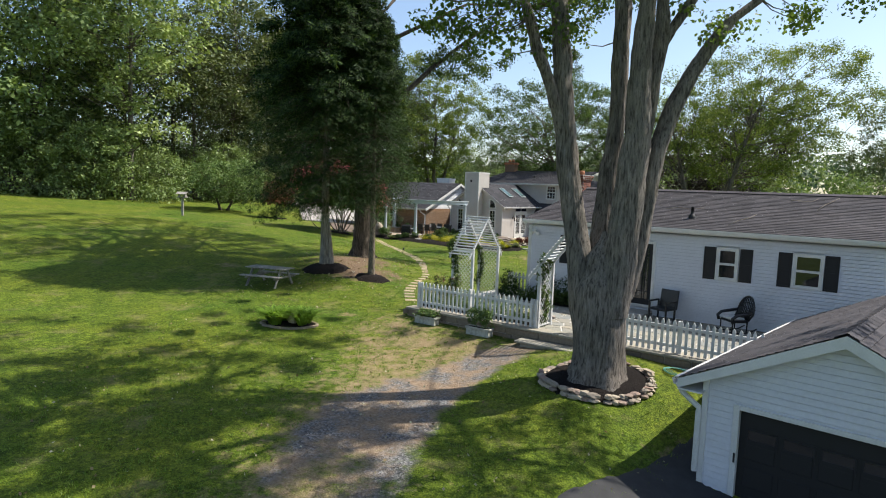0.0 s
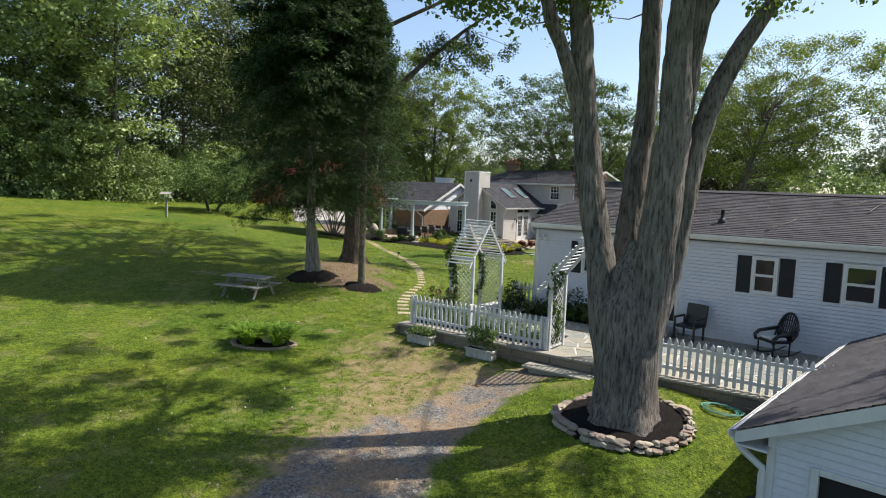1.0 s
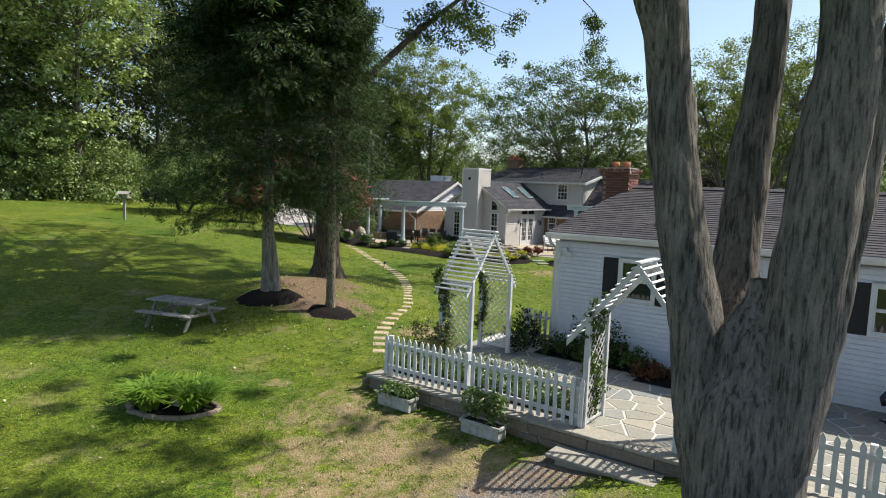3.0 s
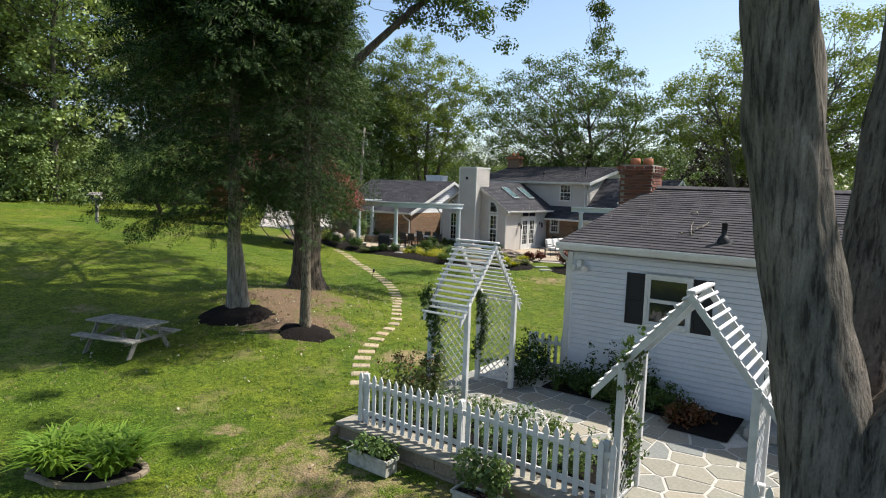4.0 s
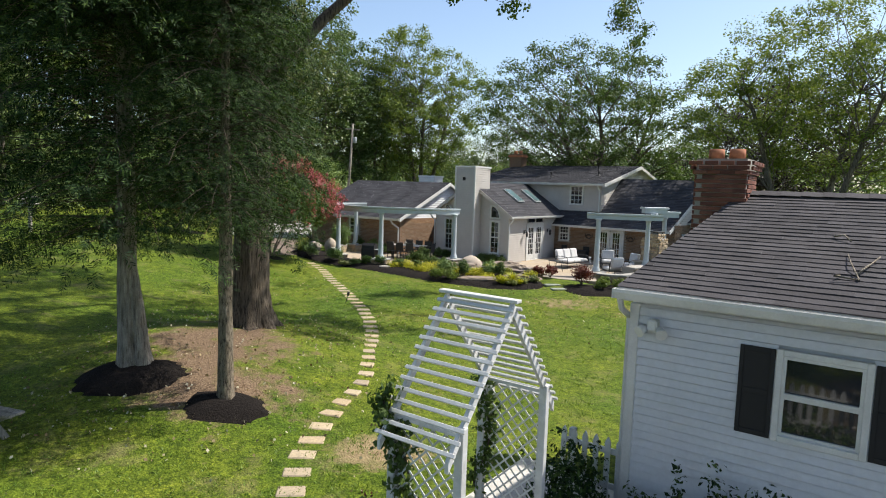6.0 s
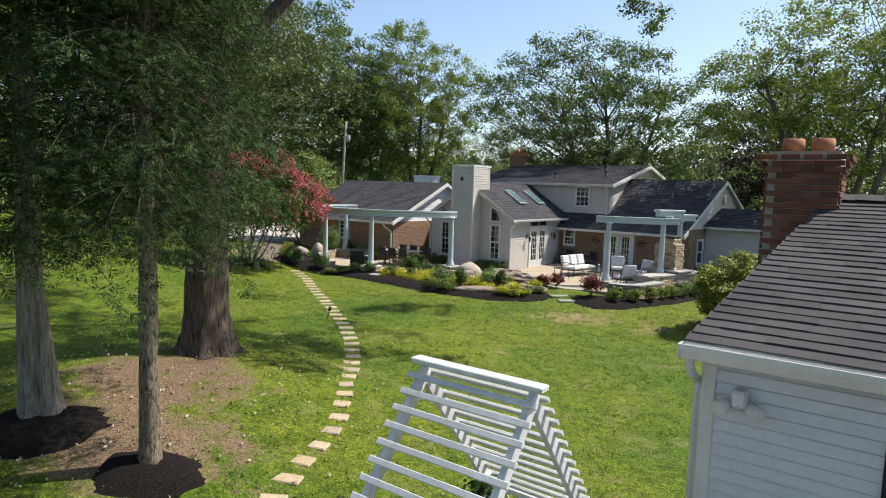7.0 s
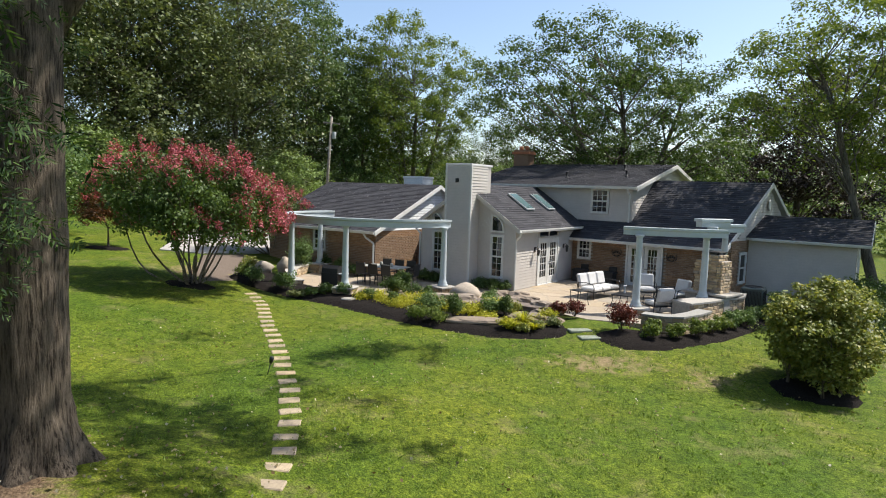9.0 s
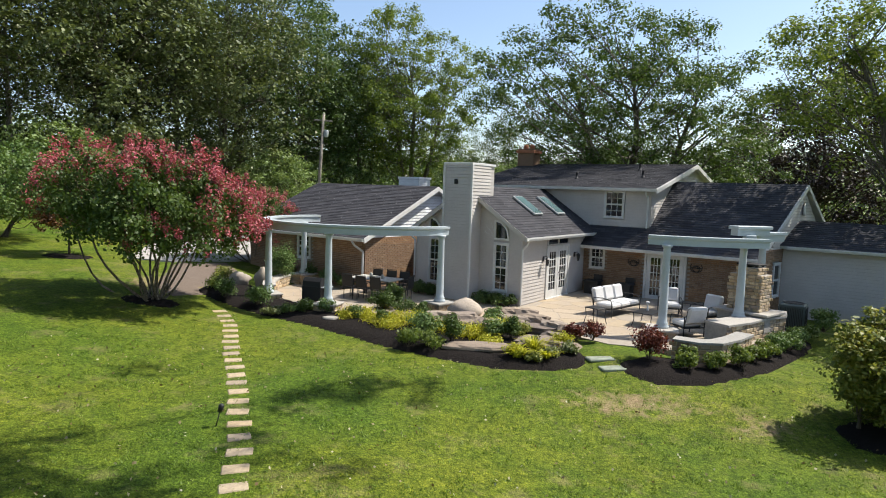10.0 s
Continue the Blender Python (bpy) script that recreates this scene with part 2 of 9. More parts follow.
CAPSTONE = brick_colour("cap_stone", [(0.36, 0.34, 0.31), (0.44, 0.41, 0.37), (0.32, 0.31, 0.29)])
STEPSTONE = brick_colour("step_stone", [(0.4, 0.31, 0.2), (0.44, 0.36, 0.25), (0.33, 0.27, 0.2)])
BOULDER = brick_colour("boulder_stone", [(0.4, 0.34, 0.27), (0.46, 0.39, 0.32), (0.33, 0.29, 0.25)])
CONCRETE = paint("weathered_concrete", (0.36, 0.33, 0.29), 0.9, 0.2, 2.5)
OLDWOOD = bark_mat("weathered_wood", (0.26, 0.25, 0.23), (0.46, 0.44, 0.41), 0.1)
TERRACOTTA = paint("terracotta", (0.42, 0.16, 0.08), 0.85, 0.15, 6)

BARK_MAPLE = bark_mat("maple_bark", (0.085, 0.076, 0.07), (0.3, 0.275, 0.255), 0.13)
BARK_DARK = bark_mat("dark_bark", (0.045, 0.036, 0.03), (0.2, 0.165, 0.135))
BARK_PALE = bark_mat("pale_bark", (0.16, 0.14, 0.125), (0.4, 0.37, 0.34))
BARK_BROWN = bark_mat("brown_bark", (0.07, 0.056, 0.044), (0.34, 0.29, 0.235), 0.35)
BARK_WOOD = bark_mat("woodland_bark", (0.07, 0.06, 0.05), (0.22, 0.2, 0.17))
LEAF_MAPLE = leaf_mat("maple_leaf", (0.058, 0.1, 0.026), (0.082, 0.132, 0.034), (0.125, 0.185, 0.045), 0.4)
LEAF_BRIGHT = leaf_mat("fresh_maple_leaf", (0.085, 0.145, 0.035), (0.12, 0.19, 0.045), (0.18, 0.26, 0.06), 0.55)
LEAF_FAR = leaf_mat("far_leaf", (0.045, 0.08, 0.045), (0.065, 0.105, 0.055), (0.095, 0.14, 0.07), 0.3)
LEAF_CEDAR = leaf_mat("conifer_needle", (0.01, 0.027, 0.009), (0.022, 0.05, 0.016), (0.1, 0.16, 0.045), 0.3, 0.7, 0.2)
LEAF_MID = leaf_mat("green_leaf", (0.09, 0.155, 0.05), (0.13, 0.2, 0.065), (0.2, 0.285, 0.095), 0.35)
# darker copies of the green and olive leaf, woodland shade put into the colour
LEAF_MID_SHADE = leaf_mat("green_leaf_shade", (0.05, 0.088, 0.034), (0.085, 0.138, 0.05), (0.165, 0.235, 0.085), 0.35)
LEAF_OLIVE_SHADE = leaf_mat("olive_leaf_shade", (0.075, 0.1, 0.042), (0.115, 0.145, 0.06), (0.185, 0.215, 0.09), 0.3)
LEAF_YELLOW = leaf_mat("yellow_green_leaf", (0.105, 0.155, 0.035), (0.155, 0.21, 0.05), (0.25, 0.305, 0.075), 0.5)
LEAF_WOOD = leaf_mat("woodland_leaf", (0.14, 0.2, 0.075), (0.2, 0.275, 0.1), (0.3, 0.39, 0.14), 0.3)
LEAF_OLIVE = leaf_mat("olive_leaf", (0.13, 0.155, 0.06), (0.175, 0.2, 0.08), (0.24, 0.265, 0.105), 0.3)
LEAF_PURPLE = leaf_mat("purple_leaf", (0.0224, 0.0166, 0.0172), (0.0325, 0.0221, 0.0234), (0.0481, 0.0291, 0.0296), 0.3)
LEAF_GOLD = leaf_mat("gold_leaf", (0.15, 0.19, 0.045), (0.23, 0.26, 0.065), (0.4, 0.37, 0.1), 0.4)
LEAF_LIME = leaf_mat("lime_leaf", (0.3, 0.33, 0.015), (0.48, 0.46, 0.03), (0.6, 0.54, 0.06))
LEAF_RED = leaf_mat("red_leaf", (0.08, 0.02, 0.016), (0.14, 0.03, 0.025), (0.2, 0.05, 0.03))
LEAF_RUST = leaf_mat("rust_leaf", (0.08, 0.045, 0.02), (0.14, 0.06, 0.025), (0.2, 0.075, 0.03))
BLOSSOM = leaf_mat("pink_blossom", (0.34, 0.055, 0.09), (0.48, 0.1, 0.14), (0.58, 0.18, 0.23), 0.25)
BLOOM = leaf_mat("pale_bloom", (0.5, 0.5, 0.46), (0.6, 0.58, 0.6), (0.5, 0.46, 0.62), 0.25)
GRASS_BLADE = leaf_mat("grass_blade", (0.1, 0.17, 0.018), (0.15, 0.24, 0.028), (0.22, 0.3, 0.05), 0.3)

# ---- ground ----
BASE_Y = [(-400, -3.0), (-40, -1.8), (0, -0.75), (8, -0.42), (13, -0.06), (16, 0.0), (19, 0.16), (25, 0.4), (35, 0.56), (47, 0.74), (60, 0.95), (110, 1.6), (900, 4.0)]


HOUSE_TURN = -36.5
W_AT = (4.55, 22.11)
M_AT = (4.498, 48.679)
CT, ST = math.cos(radians(36.5)), math.sin(radians(36.5))


def ground_z(x, y):
    z = float(np.interp(y, [p for p, _ in BASE_Y], [q for _, q in BASE_Y]))
    far = step(300, 90, y)
    z += far * (0.85 * step(-3.5, -12, x) * step(20, 33, y) * (1 - 0.35 * step(36, 60, y)) + 0.055 * max(0.0, min(40, -x - 11)) * step(14, 40, y))
    z -= 0.22 * step(7, 13, x) * step(34, 30, y) * step(14, 30, y) + 0.35 * step(2.2, 4.6, x) * step(13.5, 11, y)
    z -= 0.25 * step(8, 14, x) * step(30, 38, y)
    z += 0.05 * noise.noise((x * 0.16, y * 0.16, 0.0)) * step(90, 40, abs(y))
    z -= 0.5 * step(-1.0, 5.0, x) * step(41.4, 37.6, y) * step(22, 30, y)
    z += 0.3 * step(3.4, 1.1, math.hypot(x - 3.7, y - 14.2))
    z += 0.55 * step(1.25, 0.25, math.hypot((x + 4.3) / 3.6, (y - 29.6) / 4.6))
    z += 0.16 * step(2.0, 0.5, math.hypot(x - 6.2, y - 42.9))
    wu, wv = (x - W_AT[0]) * CT - (y - W_AT[1]) * ST, (x - W_AT[0]) * ST + (y - W_AT[1]) * CT
    if -8 < wu < 12 and -9 < wv < 1:
        z += (0.2 + 0.07 * step(2.4, 3.6, wu)) * step(-7.4, -5.2, wv) * step(-5.2, -3.6, wu) * step(9.5, 7.0, wu)
    return z


def w_place(u, v, z=0.0):
    return (W_AT[0] + u * CT + v * ST, W_AT[1] - u * ST + v * CT, z)


def m_place(u, v, z=0.0):
    return (M_AT[0] + u * CT + v * ST, M_AT[1] - u * ST + v * CT, z)


def inside(poly, x, y):
    hit = False
    for (x0, y0), (x1, y1) in zip(poly, poly[1:] + poly[:1]):
        if (y0 > y) != (y1 > y) and x < (x1 - x0) * (y - y0) / (y1 - y0) + x0:
            hit = not hit
    return hit


def edge_way(poly, x, y):
    """Distance to a closed outline."""
    best = 1e9
    for (x0, y0), (x1, y1) in zip(poly, poly[1:] + poly[:1]):
        dx, dy = x1 - x0, y1 - y0
        t = max(0, min(1, ((x - x0) * dx + (y - y0) * dy) / (dx * dx + dy * dy + 1e-9)))
        best = min(best, math.hypot(x - x0 - t * dx, y - y0 - t * dy))
    return best


def smooth_loop(poly, n=6):
    """A closed outline rounded through its corners."""
    out = []
    k = len(poly)
    for i in range(k):
        p0, p1, p2, p3 = (Vector(poly[(i + j - 1) % k]) for j in range(4))
        for s in range(n):
            t = s / n
            out.append(tuple(0.5 * ((2 * p1) + (p2 - p0) * t + (2 * p0 - 5 * p1 + 4 * p2 - p3) * t * t + (3 * p1 - p0 - 3 * p2 + p3) * t ** 3)))
    return out


GRAVEL = smooth_loop([(-3.6, 4.0), (-3.2, 9.0), (-2.85, 11.4), (-2.2, 13.4), (-0.9, 15.0), (1.0, 16.9), (2.2, 17.5), (2.9, 16.7), (1.6, 15.2), (0.5, 13.2), (-0.1, 11.0), (-0.3, 8.0), (-0.2, 4.0)])
WORN = smooth_loop([(-3.6, 6.0), (-3.3, 11.0), (-2.9, 13.6), (-2.6, 16.4), (-2.4, 19.4), (-1.3, 20.2), (0.6, 18.6), (2.4, 17.4), (1.0, 15.6), (-0.6, 13.5), (-0.8, 8.0)])
RING = smooth_loop([(3.62 + 1.26 * math.cos(a), 13.95 + 1.15 * math.sin(a)) for a in [k * math.pi / 4 for k in range(8)]])


def lawn_material():
    n = Nodes("lawn", 0.85, spec=0.15)
    pos = n.node("ShaderNodeNewGeometry").outputs["Position"]
    fine = n.noise(38, 4, 0.7, co=pos)
    mid = n.noise(2.2, 5, 0.65, co=pos)
    big = n.noise(0.22, 4, 0.6, co=pos)
    green = n.ramp(fine, (0.28, (0.043, 0.07, 0.008)), (0.52, (0.098, 0.14, 0.016)), (0.75, (0.18, 0.21, 0.033)))
    green = n.mix(1.0, green, n.ramp(n.noise(8.5, 4, 0.7, co=pos), (0.32, (0.5, 0.56, 0.5)), (0.68, (1.4, 1.35, 1.3))), "MULTIPLY")
    green = n.mix(1.0, green, n.ramp(n.noise(17, 3, 0.7, co=pos), (0.34, (0.7, 0.73, 0.68)), (0.66, (1.28, 1.25, 1.2))), "MULTIPLY")
    green = n.mix(1.0, green, n.ramp(mid, (0.3, (0.6, 0.7, 0.55)), (0.7, (1.25, 1.18, 1.1))), "MULTIPLY")
    green = n.mix(1.0, green, n.ramp(big, (0.35, (0.72, 0.85, 0.75)), (0.65, (1.25, 1.08, 0.95))), "MULTIPLY")
    straw = n.ramp(n.noise(30, 4, 0.7, co=pos), (0.3, (0.2, 0.145, 0.07)), (0.7, (0.36, 0.28, 0.16)))
    dry = n.ramp(n.noise(0.9, 6, 0.7, co=pos), (0.54, (0, 0, 0)), (0.76, (0.55, 0.55, 0.55)))
    grass = n.mix(dry, green, straw)
    att = n.node("ShaderNodeAttribute")
    att.attribute_name = "cover"
    sep = n.node("ShaderNodeSeparateColor")
    n.link(att.outputs["Color"], sep.inputs[0])

    def broken(ch, amount=1.0, scale=1.6):
        a = n.node("ShaderNodeMath")
        a.operation = "MULTIPLY_ADD"
        n.link(n.noise(scale, 6, 0.7, co=pos), a.inputs[0])
        a.inputs[1].default_value, a.inputs[2].default_value = amount, -0.5 * amount
        b = n.node("ShaderNodeMath")
        b.operation = "ADD"
        n.link(sep.outputs[ch], b.inputs[0])
        n.link(a.outputs[0], b.inputs[1])
        return b.outputs[0]
    soil = n.ramp(n.noise(14, 6, 0.7, co=pos), (0.3, (0.15, 0.09, 0.05)), (0.55, (0.3, 0.21, 0.13)), (0.8, (0.42, 0.33, 0.22)))
    c = n.mix(n.ramp(broken("Green", 2.6, 2.6), (0.4, (0, 0, 0)), (1.0, (0.85, 0.85, 0.85))), grass, soil)
    c = n.mix(n.ramp(broken("Green", 3.0, 3.4), (0.5, (0, 0, 0)), (1.2, (0.75, 0.75, 0.75))), c, straw)
    stones = n.node("ShaderNodeTexVoronoi")
    stones.inputs["Scale"].default_value = 26
    n.link(pos, stones.inputs["Vector"])
    gr = n.ramp(stones.outputs["Color"], (0.0, (0.05, 0.05, 0.05)), (0.5, (0.13, 0.128, 0.125)), (1.0, (0.27, 0.262, 0.25)))
    gr = n.mix(n.ramp(n.noise(1.1, 6, 0.7, co=pos), (0.4, (0, 0, 0)), (0.58, (0.8, 0.8, 0.8))), gr, soil)
    c = n.mix(n.ramp(broken("Red", 1.8, 1.3), (0.4, (0, 0, 0)), (0.8, (1, 1, 1))), c, gr)
    litter = n.ramp(n.noise(22, 6, 0.75, co=pos), (0.35, (0.07, 0.045, 0.028)), (0.55, (0.19, 0.13, 0.082)), (0.75, (0.33, 0.25, 0.165)))
    c = n.mix(n.ramp(broken("Blue", 2.4, 1.1), (0.4, (0, 0, 0)), (0.75, (1, 1, 1))), c, litter)
    n.base(c)
    n.bump(n.mix(0.5, fine, stones.outputs["Distance"]), 0.9, 0.04)
    return n.mat


def axis(marks):
    out = []
    for (a, b, d) in marks:
        k = max(1, round((b - a) / d))
        out += [a + (b - a) * i / k for i in range(k)]
    return out + [marks[-1][1]]


def build_ground():
    xs = axis([(-900, -120, 60), (-120, -30, 6), (-30, -12, 1.0), (-12, 14, 0.3), (14, 40, 1.2), (40, 120, 6), (120, 900, 60)])
    ys = axis([(-400, -40, 40), (-40, 2, 3), (2, 50, 0.3), (50, 70, 1.0), (70, 120, 5), (120, 900, 60)])
    nx, ny = len(xs), len(ys)
    v = np.array([(x, y, ground_z(x, y)) for y in ys for x in xs])
    i = np.arange(nx * (ny - 1)).reshape(ny - 1, nx)[:, :-1].ravel()
    f = np.stack([i, i + 1, i + nx + 1, i + nx], 1)
    me = cloud("ground", v, f, lawn_material())
    me.polygons.foreach_set("use_smooth", [True] * len(f))
    att = me.color_attributes.new("cover", "FLOAT_COLOR", "POINT")
    col = np.zeros((len(v), 4), np.float32)
    col[:, 3] = 1
    worn_spots = [(6.0, 39.7, 2.4, 0.8, 0.6), (-3.2, 20.7, 0.5, 0.4, 0.6), (-0.1, 25.3, 1.1, 0.9, 0.95), (-9.5, 27.5, 1.2, 0.5, 0.6), (-8.5, 49.0, 1.8, 1.6, 0.8), (8.4, 38.9, 1.5, 0.6, 0.5), (4.8, 11.6, 1.0, 0.7, 0.45)]
    for k, (x, y, z) in enumerate(v):
        if not (-30 < x < 20 and 0 < y < 62):
            continue
        d = edge_way(GRAVEL, x, y) if -6 < x < 5 and y < 20 else 9
        if d < 9:
            s = d if inside(GRAVEL, x, y) else -d
            col[k, 0] = step(-0.35, 0.5, s) * (0.55 + 0.45 * step(9.5, 12, y))
        d = edge_way(WORN, x, y) if -6 < x < 5 and y < 24 else 9
        if d < 9:
            s = d if inside(WORN, x, y) else -d
            col[k, 1] = 0.68 * step(-1.6, 1.2, s)
        for (wx, wy, rx, ry, amt) in worn_spots:
            q = math.hypot((x - wx) / rx, (y - wy) / ry)
            col[k, 1] = max(col[k, 1], amt * step(1.3, 0.3, q))
        q = min(math.hypot((x + 4.3) / 2.6, (y - 29.3) / 3.4), math.hypot((x + 3.5) / 2.7, (y - 27.0) / 1.9), math.hypot((x + 5.2) / 1.5, (y - 27.5) / 1.2))
        col[k, 2] = 0.8 * step(1.3, 0.2, q)
    att.data.foreach_set("color", col.ravel())
    ob = new("ground", me)
    return tagged(ob, "sloping green lawn with worn patches and a gravel track", "lawn", kind="structure")


build_ground()

# ---- walls, siding and roofs ----


def siding(sh, a, b, z0, z1, out, course=0.2, cut=None, holes=(), lap=0.028):
    """Lapped siding boards from plan point a to b between two heights. out: the plan way that faces outward.
    cut(s): the height at which the boards end, s metres from a. holes: (s0, s1, z0, z1) left free."""
    a, b, o = Vector((*a, 0)), Vector((*b, 0)), Vector((*out, 0))
    length = (b - a).length
    d = (b - a) / length
    z = z0
    while z < z1 - 0.01:
        top = min(z + course - 0.011, z1)
        mid = (z + top) / 2
        lo, hi = 0.0, length
        if cut:
            ok = [s * length / 60 for s in range(61) if cut(s * length / 60) >= mid]
            if not ok:
                break
            lo, hi = min(ok), max(ok)
        runs = [(lo, hi)]
        for (s0, s1, h0, h1) in holes:
            if h0 < mid < h1:
                runs = [q for (r0, r1) in runs for q in ((r0, min(r1, s0)), (max(r0, s1), r1)) if q[1] - q[0] > 0.01]
        for (r0, r1) in runs:
            p, q = a + d * r0, a + d * r1
            t0, t1 = o * lap, o * 0.003
            up0, up1 = Vector((0, 0, z)), Vector((0, 0, top))
            sh.add([p + up0, q + up0, q + t0 + up0, p + t0 + up0, p + t1 + up1, q + t1 + up1], [(0, 1, 2, 3), (3, 2, 5, 4)])
        z += course


def shingles(sh, p, along, up, n_along, n_up, seed=0, course=0.14, tab=0.32, keep=None):
    """Rows of roof shingles with thick lower edges, from the low corner p, along and up the slope."""
    rnd = random.Random(seed)
    along, up, p = Vector(along).normalized(), Vector(up).normalized(), Vector(p)
    nrm = along.cross(up).normalized()
    if nrm.z < 0:
        nrm = -nrm
    rows = max(1, round(n_up / course))
    for r in range(rows):
        u0, u1 = r * n_up / rows, (r + 1) * n_up / rows + 0.015
        s = -rnd.random() * tab
        while s < n_along:
            e = s + tab * (0.7 + 0.6 * rnd.random())
            s0, s1 = max(0, s), min(n_along, e)
            if keep:
                k = keep(u0, s0, s1)
                s0, s1 = k if k else (0, 0)
            if s1 - s0 > 0.02:
                th = 0.013 + 0.007 * rnd.random()
                u00 = u0 - 0.008 * rnd.random()
                q = [p + along * x + up * y + nrm * h for x, y, h in ((s0, u00, 0.0), (s1, u00, 0.0), (s1, u00, th), (s0, u00, th), (s0, u1, 0.002), (s1, u1, 0.002))]
                sh.add(q, [(0, 1, 2, 3), (3, 2, 5, 4)])
            s = e


def slab(sh, p, along, up, n_along, n_up, thick=0.14):
    """The plain board under a roof slope."""
    along, up, p = Vector(along).normalized() * n_along, Vector(up).normalized() * n_up, Vector(p)
    nrm = along.cross(up).normalized()
    if nrm.z < 0:
        nrm = -nrm
    q = [p, p + along, p + along + up, p + up]
    sh.prism(q, -nrm * thick)


def window(parent, m, w, h, cols=1, rows=1, sashes=2, trim=0.08, arch=False, name="window", grid_rows=None):
    """A framed window in its own axes: x along the wall, z up from its sill, y inwards."""
    win = part(name, Shape().box((0, 0.02, 0), (w, 0.05, h)) if not arch else arch_shape(w, h, 0.0, 0.02, 0.05), GLASS, parent, "window with dark glass and white frame", at=m)
    fr = Shape()
    if arch:
        arch_band(fr, w, h, trim)
        fr.box((-trim, -0.035, -trim), (w + trim, 0.03, 0), bevel=0.006)
        for k in range(1, 4):
            a = math.pi / 2 * k / 4
            fr.box((-0.008, -0.012, 0), (0.008, 0.02, h), m=Matrix.Translation((w if arch == "r" else 0, 0, 0)) @ Matrix.Rotation(-a if arch != "r" else a, 4, "Y"))
    else:
        for lo, hi in (((-trim, -0.035, -trim), (0, 0.03, h + trim)), ((w, -0.035, -trim), (w + trim, 0.03, h + trim)), ((0, -0.035, h), (w, 0.03, h + trim)), ((0, -0.045, -trim), (w, 0.03, 0))):
            fr.box(lo, hi, bevel=0.006)
    part("window_frame", fr, TRIM, win)
    if not arch:
        sa = Shape()
        for k in range(sashes):
            z0, z1 = h * k / sashes, h * (k + 1) / sashes
            y0 = 0.0 if k == 0 else -0.012
            for lo, hi in (((0, y0 - 0.01, z0), (0.035, 0.025, z1)), ((w - 0.035, y0 - 0.01, z0), (w, 0.025, z1)), ((0.035, y0 - 0.01, z0), (w - 0.035, 0.025, z0 + 0.035)), ((0.035, y0 - 0.01, z1 - 0.035), (w - 0.035, 0.025, z1))):
                sa.box(lo, hi)
            gr = (grid_rows or rows)
            for c in range(1, cols):
                sa.box((w * c / cols - 0.008, y0, z0 + 0.035), (w * c / cols + 0.008, 0.024, z1 - 0.035))
            for r in range(1, gr):
                zz = z0 + (z1 - z0) * r / gr
                sa.box((0.035, y0, zz - 0.008), (w - 0.035, 0.022, zz + 0.008))
        part("sash", sa, TRIM, win)
    return win


def arch_curve(w, h, k=10):
    return [(w * i / k, h * math.sqrt(max(0.0, 1 - (i / k) ** 2))) for i in range(k + 1)]


def arch_shape(w, h, grow, y0, y1):
    pts = [(0, y0, 0)] + [(x, y0, z) for x, z in arch_curve(w, h)]
    return Shape().prism(pts, (0, y1 - y0, 0))


def arch_band(sh, w, h, trim):
    inner, outer = arch_curve(w, h), arch_curve(w + trim, h + trim)
    for (a, b), (c, d) in zip(zip(inner, inner[1:]), zip(outer, outer[1:])):
        sh.prism([(a[0], -0.035, a[1]), (b[0], -0.035, b[1]), (d[0], -0.035, d[1]), (c[0], -0.035, c[1])], (0, 0.065, 0))
    sh.box((-trim, -0.035, 0), (0, 0.03, h + trim), bevel=0.006)


def shutter(parent, m, w, h):
    sh = Shape().box((0.04, -0.016, 0.05), (w - 0.04, -0.002, h - 0.05))
    for lo, hi in (((0, -0.03, 0), (0.045, 0, h)), ((w - 0.045, -0.03, 0), (w, 0, h)), ((0.045, -0.028, 0), (w - 0.045, 0, 0.06)), ((0.045, -0.028, h - 0.06), (w - 0.045, 0, h)), ((0.045, -0.028, h / 2 - 0.03), (w - 0.045, 0, h / 2 + 0.03))):
        sh.box(lo, hi, bevel=0.004)
    return part("shutter", sh, BLACK, parent, "flat black window shutter", at=m)


def gutter(sh, a, b, out, z, size=0.12):
    """A gutter with a lip along an eave from plan point a to b."""
    a, b, o = Vector((*a, z)), Vector((*b, z)), Vector((*out, 0)).normalized()
    prof = [(0, 0), (0, -size), (size * 0.75, -size), (size, -size * 0.35), (size, 0), (size * 0.88, 0), (size * 0.88, -size * 0.3), (size * 0.68, -size * 0.85), (size * 0.1, -size * 0.85), (size * 0.1, 0)]
    sh.prism([a + o * x + Vector((0, 0, y)) for x, y in prof], b - a)


def downspout(sh, top, knee, foot, r=0.04):
    pts = [Vector(p) for p in (top, knee, foot)]
    path = [pts[0], pts[0].lerp(pts[1], 0.25) + Vector((0, 0, -0.08)), pts[1], pts[1] + (pts[2] - pts[1]) * 0.08, pts[2]]
    sh.tube(path, r, 8, smooth=False)


GABLE_BACK = 7.0


